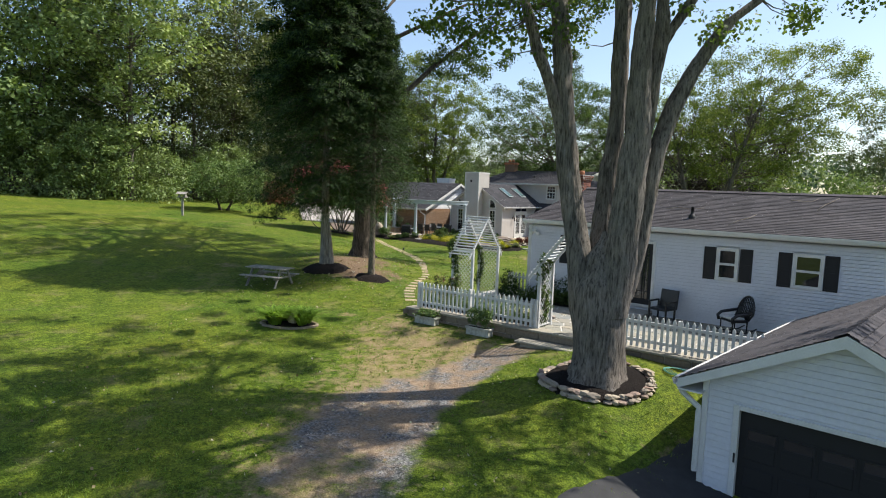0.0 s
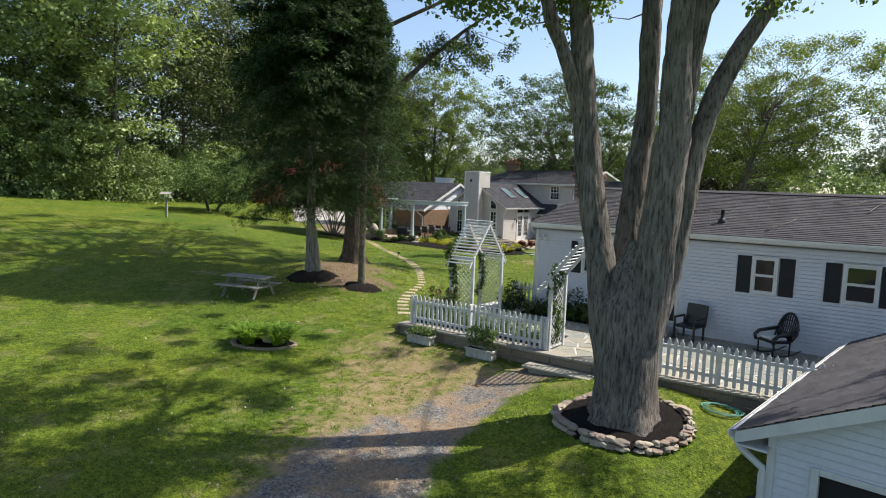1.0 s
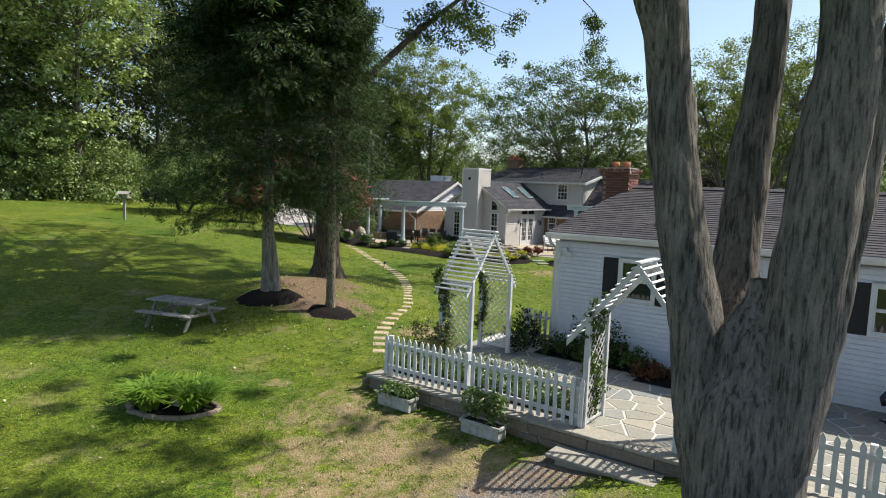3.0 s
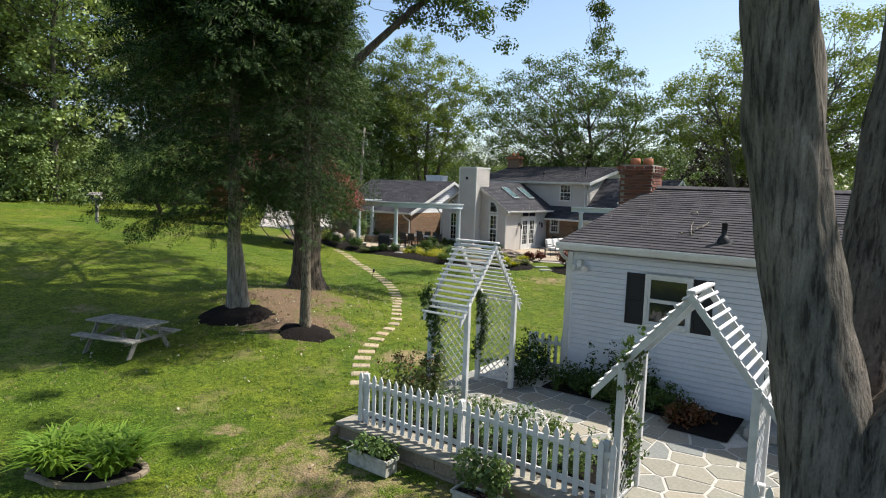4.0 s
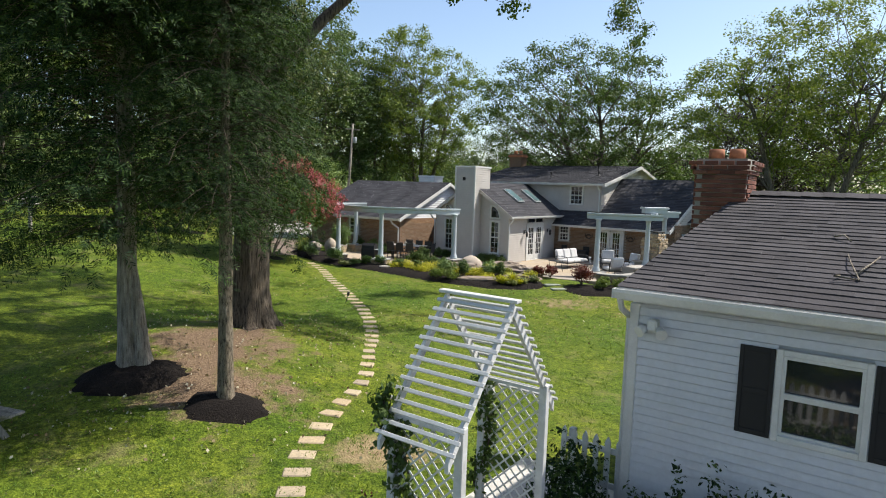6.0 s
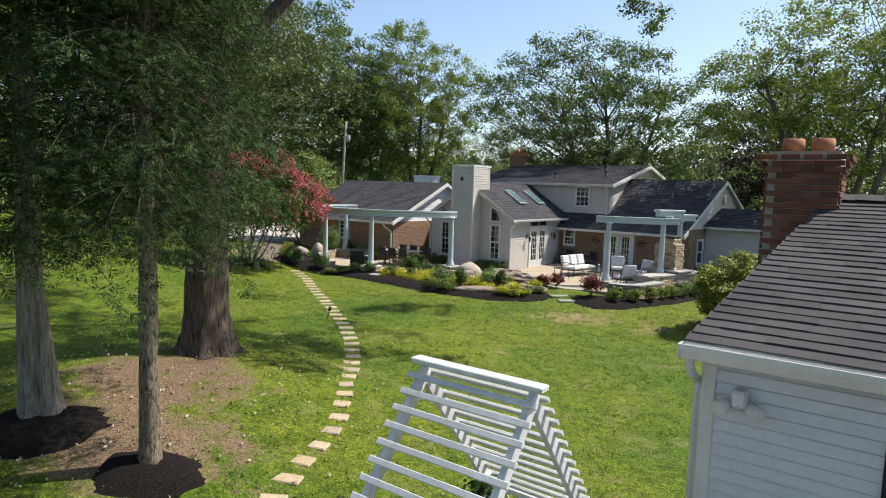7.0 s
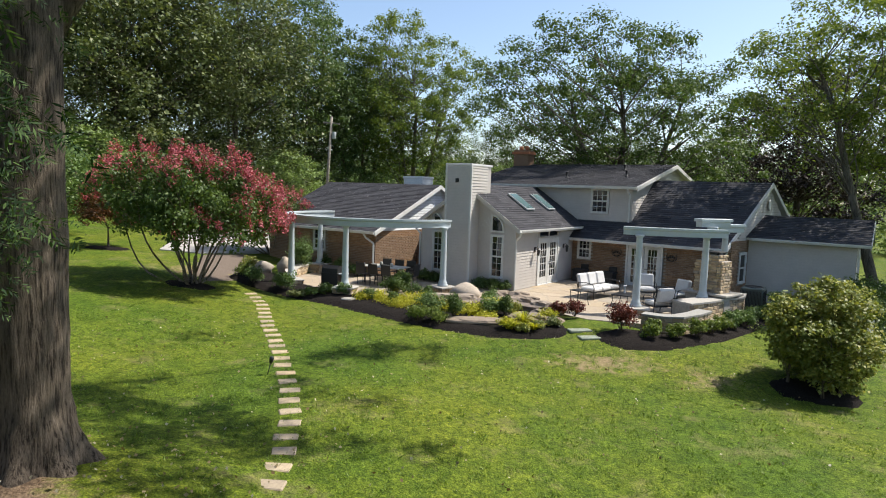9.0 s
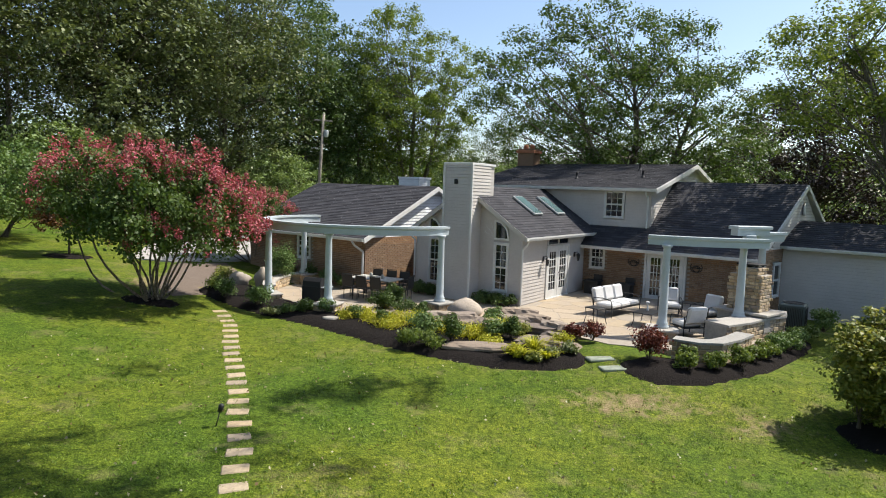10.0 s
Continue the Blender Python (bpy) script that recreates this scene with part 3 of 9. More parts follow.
def white_house():
    """The long low house: its corner by the terrace is 1.65 m before the first window."""
    h = thing("white_house", "low white vinyl-sided house with black shutters and grey shingles", "house", pose(*W_AT, 0, 0, 0, HOUSE_TURN))
    u0, u1, depth, z0, z1 = -1.65, 17.0, 7.0, 0.55, 3.42
    zr = 4.84
    holes = [(0.0 - u0, 0.88 - u0, 2.1, 3.12), (4.95 - u0, 5.6 - u0, 2.1, 3.12), (7.05 - u0, 7.82 - u0, 2.1, 3.12), (2.15 - u0, 3.05 - u0, 0.9, 3.12)]
    core = Shape().box((u0 + 0.05, 0.05, 0.2), (u1 - 0.02, depth / 2, z1))
    core.prism([(u0 + 0.05, 0.05, z1), (u0 + 1.2, depth - 0.05, z1), (u0 + 0.65, depth / 2, zr - 0.15)], (u1 - u0 - 1.3, 0, 0))
    wall = part("wall", core, SIDING_W, h)
    sd = Shape()
    siding(sd, (u0, 0), (u1, 0), z0, z1, (0, -1), course=0.105, lap=0.024, holes=holes)
    gab = lambda s: z1 + (zr - z1) * (1 - abs(s - depth / 2) / (depth / 2))
    siding(sd, (u0 + 0.62, depth / 2), (u0, 0), z0, zr, (-0.985, 0.17), course=0.105, lap=0.024, cut=lambda q: z1 + (zr - z1) * (1 - q / (depth / 2)))
    part("siding", sd, SIDING_W, wall)
    fd = Shape().box((u0 + 0.03, 0.03, -0.2), (u1 - 0.03, depth - 0.03, z0), bevel=0.01)
    part("foundation", fd, CONCRETE, h)
    cp = Shape()
    cp.box((u0 - 0.03, -0.03, z0), (u0 + 0.09, 0.09, z1), bevel=0.008)
    part("corner_post", cp, TRIM, h)
    ov, ro = 0.25, 0.1
    ez = 3.635
    run = depth / 2 + ov
    rise = zr - ez
    skew = 0.62 / run
    k = rise / run
    L = math.hypot(run, rise)
    roof = Shape()
    # the gable end runs a little askew to the front
    roof.prism([(u0 - ro, -ov, ez), (u1, -ov, ez), (u1, depth / 2, zr), (u0 - ro + 0.62, depth / 2, zr)], (0, 0, -0.1))
    roof.prism([(u0 - ro + 0.62, depth / 2, zr), (u1, depth / 2, zr), (u1, depth + ov, ez), (u0 - ro + 1.2, depth + ov, ez)], (0, 0, -0.1))
    rf = part("roof", roof, WHITE, h)
    sg = Shape()
    cutoff = lambda up, s0, s1: (max(s0, skew * up * run / L), s1) if s1 > skew * up * run / L else None
    shingles(sg, (u0 - ro - 0.02, -ov - 0.03, ez + 0.005), (1, 0, 0), (0, run, rise), 12.8, L, seed=3, keep=cutoff)
    for i in range(42):
        x = u0 - ro + 0.6 + i * 0.29
        for s in (1, -1):
            sg.add([(x, depth / 2, zr + 0.075), (x + 0.3, depth / 2, zr + 0.065), (x + 0.3, depth / 2 + s * 0.18, zr - 0.005), (x, depth / 2 + s * 0.18, zr + 0.005)], [(0, 1, 2, 3)])
    far = Shape()
    slab(far, (u0 - ro + 12.7, -ov - 0.03, ez + 0.015), (1, 0, 0), (0, run, rise), 6.0, L, 0.02)
    slab(far, (u0 + 1.2, depth + ov, ez + 0.02), (1, 0, 0), (0, -run, rise), 17.0, L - 0.05, 0.02)
    part("shingles", sg, SHINGLE_W, rf, "weathered grey asphalt shingles")
    part("far_shingles", far, SHINGLE_W, rf)
    fa = Shape()
    fa.box((u0 - ro, -ov - 0.01, ez - 0.16), (u1 + ro, -ov + 0.02, ez - 0.01), bevel=0.004)
    fa.box((u0 - 0.02, -ov + 0.02, ez - 0.16), (u1, 0.02, ez - 0.135))
    fa.prism([(u0 - ro - 0.02, -ov, ez - 0.16), (u0 - ro - 0.02, -ov, ez), (u0 - ro + 0.6, depth / 2, zr), (u0 - ro + 0.6, depth / 2, zr - 0.16)], (0.03, 0, 0))
    part("fascia", fa, TRIM, h)
    gu = Shape()
    gutter(gu, (u0 - ro - 0.04, -ov - 0.012), (u1 + ro, -ov - 0.012), (0, -1), ez - 0.01)
    gu.box((u0 - ro - 0.05, -ov - 0.13, ez - 0.13), (u0 - ro - 0.038, -ov - 0.012, ez - 0.012))
    downspout(gu, (u0 - ro + 0.03, -ov - 0.07, ez - 0.12), (u0 - 0.08, 0.12, ez - 0.42), (u0 - 0.08, 0.12, 0.8), 0.04)
    part("gutter", gu, TRIM, h, "white gutter and downspout")
    for (wu, ww, sl, sr) in ((0.0, 0.88, -0.38, 0.9), (4.95, 0.63, 4.58, 5.62), (7.05, 0.77, 6.66, 7.84)):
        window(h, pose(wu + 0.06, -0.01, 2.16), ww - 0.12, 0.9, trim=0.07)
        shutter(h, pose(sl, -0.012, 2.1), 0.36, 1.02)
        shutter(h, pose(sr, -0.012, 2.1), 0.36, 1.02)
    door = part("door", Shape().box((2.2, 0.0, 1.0), (2.98, 0.05, 3.05)), BLACK, h, "black glazed patio door")
    fr = Shape()
    for lo, hi in (((2.1, -0.04, 0.95), (2.2, 0.03, 3.13)), ((2.98, -0.04, 0.95), (3.08, 0.03, 3.13)), ((2.2, -0.04, 3.05), (2.98, 0.03, 3.13)), ((2.1, -0.06, 0.93), (3.08, 0.03, 1.0))):
        fr.box(lo, hi, bevel=0.006)
    part("door_frame", fr, TRIM, door)
    part("door_glass", Shape().box((2.32, -0.006, 1.2), (2.86, 0.004, 2.95)), GLASS, door)
    mu = Shape()
    for x in (2.42, 2.5, 2.68, 2.76):
        mu.box((x - 0.01, -0.016, 1.2), (x + 0.01, 0.0, 2.95))
    for z in (1.45, 2.6, 2.72):
        mu.box((2.32, -0.017, z - 0.01), (2.86, 0.0, z + 0.01))
    part("muntin", mu, BLACK, door)
    for vu, vv in ((1.29, 0.3), (3.94, 0.7)):
        vz = ez + (vv + ov) * k
        vp = Shape().lathe([(0.125, -0.06), (0.122, 0.03), (0.1, 0.1), (0.065, 0.14), (0.05, 0.16), (0.05, 0.36), (0.056, 0.36), (0.056, 0.39), (0.045, 0.39), (0.045, 0.3), (0.0, 0.3)], 16, (vu, vv, vz))
        pipe = part("vent_pipe", vp, COPPER, h, "black roof vent pipe with rubber boot")
        part("flashing", Shape().prism([(vu - 0.15, vv - 0.16, vz - 0.16 * k + 0.028), (vu + 0.15, vv - 0.16, vz - 0.16 * k + 0.028), (vu + 0.15, vv + 0.16, vz + 0.16 * k + 0.028), (vu - 0.15, vv + 0.16, vz + 0.16 * k + 0.028)], (0, 0, 0.006)), COPPER, pipe)
    lamp = Shape().box((-1.42, -0.16, 3.12), (-1.3, 0, 3.26), bevel=0.02)
    lamp.tube([(-1.45, -0.1, 3.14), (-1.5, -0.2, 3.1)], [0.05, 0.07], 10).tube([(-1.28, -0.1, 3.14), (-1.22, -0.2, 3.1)], [0.05, 0.07], 10)
    part("flood_light", lamp, TRIM, h, "twin white flood light under the eave")
    # chimney of red brick at the far side of the ridge
    ch = part("chimney", Shape().box((-1.78, 3.05, 0.2), (-1.02, 3.8, 5.4)), MORTAR, h, "red brick chimney")
    bricks_box(ch, (-1.78, 3.05), (-1.02, 3.8), 3.4, 5.4, BRICK_R, cap=True)
    lit = Shape()
    lit.lathe([(0.13, 0), (0.12, 0.16), (0.1, 0.16), (0.1, 0.04)], 10, (-1.56, 3.4, 5.41))
    lit.lathe([(0.13, 0), (0.12, 0.16), (0.1, 0.16), (0.1, 0.04)], 10, (-1.24, 3.4, 5.41))
    part("chimney_pot", lit, TERRACOTTA, ch)
    return h


def brick_mesh(name, l, d, h, mat, chamfer=0.006):
    return Shape().box((0, -d, 0), (l, 0, h), bevel=chamfer).mesh(name, mat)


def bricks_box(parent, a, b, z0, z1, mat, cap=False):
    """Single bricks laid round an upright box."""
    L, H, J = 0.2, 0.062, 0.011
    whole = brick_mesh("brick", L, 0.035, H, mat)
    rows = int((z1 - z0) / (H + J))
    for r in range(rows):
        z = z0 + r * (H + J)
        grow = 0.0
        if cap and r >= rows - 3:
            grow = 0.03 * (r - rows + 4)
        for side in range(4):
            lx, ly = b[0] - a[0] + 2 * grow, b[1] - a[1] + 2 * grow
            org = ((a[0] - grow, a[1] - grow), (b[0] + grow, a[1] - grow), (b[0] + grow, b[1] + grow), (a[0] - grow, b[1] + grow))[side]
            length = (lx, ly)[side % 2]
            n = max(1, round(length / (L + J)))
            k = length / n
            for i in range(n):
                s = i * k + ((r % 2) * 0.5 * k if i < n - 1 else 0) - (0.0 if not r % 2 or i else 0)
                ob = new("brick", whole)
                ob.parent = parent
                ob.matrix_basis = pose(*org, z, 0, 0, 90 * side) @ pose(min(s, length - L) + J / 2, 0.012, 0)


white_house()


def garage():
    """The garage by the drive: its gable with a dark door faces the drive."""
    gx, gy = 5.244, 10.412
    g = thing("garage", "white vinyl-sided garage with a black glazed door", "garage", pose(gx, gy, 0, 0, 0, -43.1))
    u0, u1, depth, z0, z1, zr = -0.62, 3.614, 7.9, -0.62, 1.38, 2.44
    mid = (u0 + u1) / 2
    core = Shape().box((u0 + 0.02, 0.16, -1.2), (u1, depth, z1))
    core.prism([(u0 + 0.02, 0.06, z1), (u1, 0.06, z1), (mid, 0.06, zr)], (0, depth - 0.06, 0))
    core.box((u0 + 0.02, 0.05, -1.2), (-0.06, 0.16, z1)).box((3.01, 0.05, -1.2), (u1, 0.16, z1)).box((-0.06, 0.05, 1.0), (3.01, 0.16, z1))
    wall = part("wall", core, SIDING_W, g)
    sd = Shape()
    gab = lambda s: z1 + (zr - z1) * (1 - abs(s - (mid - u0)) / (mid - u0))
    siding(sd, (u0, 0.04), (u1, 0.04), z0, zr, (0, -1), course=0.115, lap=0.022, cut=gab, holes=[(-0.1 - u0, 3.05 - u0, -1.3, 1.02)])
    siding(sd, (u0, depth), (u0, 0), z0, z1, (-1, 0), course=0.115, lap=0.022)
    part("siding", sd, SIDING_W, wall)
    tr = Shape()
    for lo, hi in (((-0.1, -0.01, -1.0), (0.0, 0.1, 1.06)), ((2.95, -0.01, -1.0), (3.05, 0.1, 1.06)), ((0.0, -0.01, 0.97), (2.95, 0.1, 1.06)), ((u0 - 0.03, -0.0, z0), (u0 + 0.07, 0.05, z1))):
        tr.box(lo, hi, bevel=0.006)
    part("trim", tr, TRIM, g)
    door = part("door", Shape().box((0, 0.1, -1.0), (2.95, 0.14, 0.97)), BLACK, g, "black sectional garage door with a row of panes")
    for k in range(5):
        for i in range(3):
            x, z = 0.1 + k * 0.565, -0.95 + i * 0.5
            part("door_panel", Shape().box((x, 0.085, z + 0.06), (x + 0.48, 0.105, z + 0.42), bevel=0.012), BLACK, door)
        x = 0.14 + k * 0.565
        part("door_pane", Shape().box((x, 0.094, 0.38), (x + 0.44, 0.102, 0.63)), GLASS, door)
        gf = Shape()
        for lo, hi in (((x - 0.03, 0.08, 0.35), (x, 0.101, 0.66)), ((x + 0.44, 0.08, 0.35), (x + 0.47, 0.101, 0.66)), ((x, 0.08, 0.63), (x + 0.44, 0.101, 0.66)), ((x, 0.08, 0.35), (x + 0.44, 0.101, 0.38))):
            gf.box(lo, hi)
        part("pane_frame", gf, BLACK, door)
    part("door_handle", Shape().box((-0.045, -0.035, 0.02), (-0.015, -0.01, 0.2), bevel=0.008), BLACK, g)
    ov, fo = 0.4, 0.22
    run, rise = mid - u0 + ov, (zr - z1) * (mid - u0 + ov) / (mid - u0)
    L = math.hypot(run, rise)
    ze = zr + 0.165 - rise
    roof, sg, fa = Shape(), Shape(), Shape()
    for sgn, x0 in ((1, u0 - ov), (-1, u1 + ov)):
        slab(roof, (x0, -fo, ze), (0, 1, 0), (sgn * run, 0, rise), depth + fo, L, 0.09)
        shingles(sg, (x0 - sgn * 0.03, -fo - 0.03, ze), (0, 1, 0), (sgn * run, 0, rise), depth + fo, L, seed=7 + sgn, course=0.15)
        fa.prism([(x0, -fo - 0.02, ze - 0.17), (x0, -fo - 0.02, ze), (x0 + sgn * run, -fo - 0.02, ze + rise), (x0 + sgn * run, -fo - 0.02, ze + rise - 0.2)], (0, 0.03, 0))
    for i in range(26):
        y = -fo - 0.03 + i * 0.31
        for s in (1, -1):
            sg.add([(mid, y, ze + rise + 0.05), (mid, y + 0.33, ze + rise + 0.042), (mid + s * 0.17, y + 0.33, ze + rise - 0.043), (mid + s * 0.17, y, ze + rise - 0.035)], [(0, 1, 2, 3)])
    fa.box((u0 - ov, -fo, ze - 0.2), (u0 + 0.02, depth, ze - 0.17))
    rf = part("roof", roof, WHITE, g)
    part("shingles", sg, SHINGLE_W, rf, "grey-brown asphalt shingles")
    part("fascia", fa, TRIM, g)
    ed = Shape().box((u0 - ov - 0.05, -fo, ze - 0.005), (u0 - ov + 0.012, depth, ze + 0.022))
    part("drip_edge", ed, TRIM, rf)
    gu = Shape()
    gutter(gu, (u0 - ov, -fo), (u0 - ov, depth), (-1, 0), ze - 0.01, 0.11)
    downspout(gu, (u0 - ov - 0.05, -fo + 0.12, ze - 0.1), (u0 - 0.07, -0.02, ze - 0.5), (u0 - 0.07, -0.02, -0.35), 0.052)
    part("gutter", gu, TRIM, g, "white gutter and downspout")
    return g


garage()


def roof_slope(roof, sg, p, along, up, n_along, n_up, seed, keep=None, course=0.16, tab=0.5, thick=0.12):
    slab(roof, p, along, up, n_along, n_up, thick)
    nrm = Vector(along).normalized().cross(Vector(up).normalized())
    if nrm.z < 0:
        nrm = -nrm
    shingles(sg, Vector(p) + nrm * 0.005, along, up, n_along, n_up, seed=seed, course=course, tab=tab, keep=keep)


def main_house():
    """The rambling house behind the lawn. Its own axes: u along the garden front, v away from the lawn;
    the corner of the gabled wing is at the origin."""
    h = thing("main_house", "greige-sided and tan brick house with dark shingle roofs", "house", pose(*M_AT, 0, 0, 0, HOUSE_TURN))
    zf = 0.86
    # ---- gabled wing
    wl, ze, zr = -4.9, 3.5, 5.12
    mid = wl / 2
    core = Shape().box((wl + 0.03, 0.04, 0.3), (-0.03, 9.0, ze))
    core.prism([(wl + 0.03, 0.04, ze), (-0.03, 0.04, ze), (mid, 0.04, zr)], (0, 9.0, 0))
    wing = part("wing_wall", core, SIDING_M, h, "greige siding of the gabled wing")
    sd = Shape()
    gab = lambda s: ze + (zr - ze) * (1 - abs(s - (0 - wl) / 2) / ((0 - wl) / 2))
    siding(sd, (wl, 0), (0, 0), zf - 0.1, zr, (0, -1), course=0.125, lap=0.022, cut=gab, holes=[(-1.2 - wl, -0.58 - wl, 1.25, 3.95), (-4.25 - wl, -3.75 - wl, 1.25, 3.95)])
    siding(sd, (0, 0), (0, 5.6), zf - 0.1, ze, (1, 0), course=0.125, lap=0.022, holes=[(1.95, 4.0, 0.8, 3.4)])
    siding(sd, (wl, 3.0), (wl, 0), zf - 0.1, ze, (-1, 0), course=0.125, lap=0.022)
    part("siding", sd, SIDING_M, wing)
    cp = Shape().box((-0.07, -0.025, zf - 0.1), (0.025, 0.07, ze), bevel=0.008)
    part("corner_post", cp, SIDING_M, h)
    part("corner_post", Shape().box((wl - 0.025, -0.025, zf - 0.1), (wl + 0.07, 0.07, ze), bevel=0.008), SIDING_M, h)
    ov, ro = 0.3, 0.22
    run = -mid + ov
    rise = (zr - ze) * run / -mid
    L = math.hypot(run, rise)
    z0 = zr + 0.1 - rise
    roof, sg = Shape(), Shape()
    roof_slope(roof, sg, (ov, -ro, z0), (0, 1, 0), (-run, 0, rise), 9.4, L, 11)
    roof_slope(roof, sg, (wl - ov, -ro, z0), (0, 1, 0), (run, 0, rise), 9.4, L, 12)
    rf = part("wing_roof", roof, TRIM, h)
    part("shingles", sg, SHINGLE_M, rf, "dark asphalt shingles")
    fa = Shape()
    for sgn, x0 in ((-1, ov), (1, wl - ov)):
        fa.prism([(x0, -ro - 0.02, z0 - 0.18), (x0, -ro - 0.02, z0 + 0.0), (x0 + sgn * run, -ro - 0.02, z0 + rise), (x0 + sgn * run, -ro - 0.02, z0 + rise - 0.18)], (0, 0.03, 0))
    part("rake_board", fa, SIDING_M, rf)
    gu = Shape()
    gutter(gu, (ov, -ro), (ov, 6.4), (1, 0), z0, 0.12)
    downspout(gu, (ov + 0.03, -ro + 0.1, z0 - 0.1), (0.06, -0.06, z0 - 0.45), (0.06, -0.06, zf + 0.05), 0.04)
    gutter(gu, (wl - ov, -ro), (wl - ov, 4.0), (-1, 0), z0, 0.12)
    downspout(gu, (wl - ov - 0.03, -ro + 0.1, z0 - 0.1), (wl - 0.06, -0.06, z0 - 0.45), (wl - 0.06, -0.06, zf + 0.05), 0.04)
    part("gutter", gu, TRIM, h)
    sk = Shape()
    for v0 in (2.2, 4.3):
        m = Matrix.Translation((-0.75, v0, z0 + 0.035 + (ov + 0.75) * rise / run)) @ Matrix.Rotation(math.atan2(rise, run), 4, "Y")
        s = part("skylight", Shape().box((-1.25, 0, 0), (0, 0.75, 0.09), bevel=0.02), GREY_METAL, h, "roof skylight with pale blind", at=m)
        part("skylight_pane", Shape().box((-1.19, 0.06, 0.085), (-0.06, 0.69, 0.1)), SKYLIGHT, s)
    # windows of the wing
    window(h, pose(-1.14, -0.005, 1.35), 0.52, 1.72, cols=2, rows=3, sashes=2, trim=0.07, grid_rows=3)
    window(h, pose(-1.14, -0.005, 3.3), 0.52, 0.6, arch=True, trim=0.07)
    window(h, pose(-4.22, -0.005, 1.35), 0.48, 1.72, cols=2, rows=3, sashes=2, trim=0.07, grid_rows=3)
    window(h, pose(-4.22, -0.005, 3.3), 0.48, 0.55, arch=True, trim=0.07)
    # side-clad chimney before the gable
    c0, c1, cv = -3.12, -1.85, -0.7
    ch = part("chimney", Shape().box((c0 + 0.03, cv + 0.03, 0.3), (c1 - 0.03, 0.9, 6.0)), SIDING_M, h, "siding-clad chimney")
    cs = Shape()
    siding(cs, (c0, cv), (c1, cv), zf - 0.1, 5.98, (0, -1), course=0.125, lap=0.022)
    siding(cs, (c1, cv), (c1, 0.6), zf - 0.1, 5.98, (1, 0), course=0.125, lap=0.022)
    siding(cs, (c0, 0.6), (c0, cv), zf - 0.1, 5.98, (-1, 0), course=0.125, lap=0.022)
    part("siding", cs, SIDING_M, ch)
    cc = Shape()
    for x in (c0, c1):
        cc.box((x - 0.04, cv - 0.03, zf - 0.1), (x + 0.04, cv + 0.05, 6.0), bevel=0.006)
    cc.box((c0 - 0.03, cv - 0.03, 5.98), (c1 + 0.03, 0.92, 6.07), bevel=0.01)
    part("chimney_cap", cc, TRIM, ch)
    part("chimney_vent", Shape().box((c0 + 0.5, cv - 0.06, 5.27), (c0 + 0.66, cv, 5.45), bevel=0.01), BLACK, ch)
    # French door in the side of the wing: seen in plan along v
    french_door(h, Matrix.Translation((0.012, 2.05, 0.9)) @ Matrix.Rotation(radians(90), 4, "Z"), 1.86, 1.98, True)
    for v0 in (1.68, 4.55):
        lantern(h, (0.03, v0, 2.5), (1, 0))
    # ---- brick front
    bv, bu = 5.6, 7.3
    bz, br_v, br_z = 2.86, 9.5, 5.76
    # the gable end runs askew to the garden front
    wu = lambda v: 7.15 + 0.18 * (v - bv)
    ru = lambda v: 7.95 + 0.22 * (v - br_v)
    body = Shape().prism([(0.0, bv + 0.05, 0.3), (wu(bv) - 0.05, bv + 0.05, 0.3), (wu(13.2) - 0.05, 13.2, 0.3), (0.0, 13.2, 0.3)], (0, 0, bz - 0.25))
    body.add([(0, bv + 0.05, bz), (0, 13.2, bz), (0, br_v, br_z - 0.2), (wu(bv) - 0.05, bv + 0.05, bz), (wu(13.2) - 0.05, 13.2, bz), (wu(br_v) - 0.05, br_v, br_z - 0.2)], [(0, 1, 2), (3, 5, 4), (0, 2, 5, 3), (1, 4, 5, 2), (0, 3, 4, 1)])
    bw = part("brick_wall", body, MORTAR, h, "tan brick garden wall of the house")
    doors = (2.75, 4.3)
    BRICK_JOBS.append((bw, (0.0, bv), (wu(bv), bv), zf - 0.15, bz - 0.05, [(0.28, 1.0, 1.85, 2.85), (2.68, 4.38, 0.5, 2.82)]))
    BRICK_JOBS.append((bw, (wu(bv), bv), (wu(7.55), 7.55), zf - 0.15, bz + 0.4, [(0.85, 1.65, 1.3, 2.7)]))
    window(h, pose(0.36, bv - 0.01, 1.93), 0.56, 0.84, cols=3, rows=2, sashes=2, trim=0.07, grid_rows=2)
    window(h, Matrix.Translation((wu(bv + 0.95) + 0.01, bv + 0.95, 1.4)) @ Matrix.Rotation(radians(79.8), 4, "Z"), 0.6, 1.2, trim=0.08)
    french_door(h, pose(2.78, bv - 0.01, 0.72), 1.5, 2.0, False)
    for x in (2.25, 4.75):
        scroll(h, (x, bv - 0.05, 2.3))
    roof, sg = Shape(), Shape()
    rv0, rz0 = bv - 0.42, 2.88
    run, rise = br_v - rv0, br_z - rz0
    L = math.hypot(run, rise)
    rv1 = 2 * br_v - rv0
    for v0, way, tab, seed in ((rv0, 1, 0.5, 13), (rv1, -1, 1.5, 14)):
        roof.prism([(-0.1, v0, rz0), (ru(v0), v0, rz0), (ru(br_v), br_v, rz0 + rise), (-0.1, br_v, rz0 + rise)], (0, 0, -0.12))
        reach = lambda d, s0, s1, v0=v0, way=way: (s0, min(s1, ru(v0 + way * d * run / L) + 0.1)) if s0 < ru(v0 + way * d * run / L) + 0.1 else None
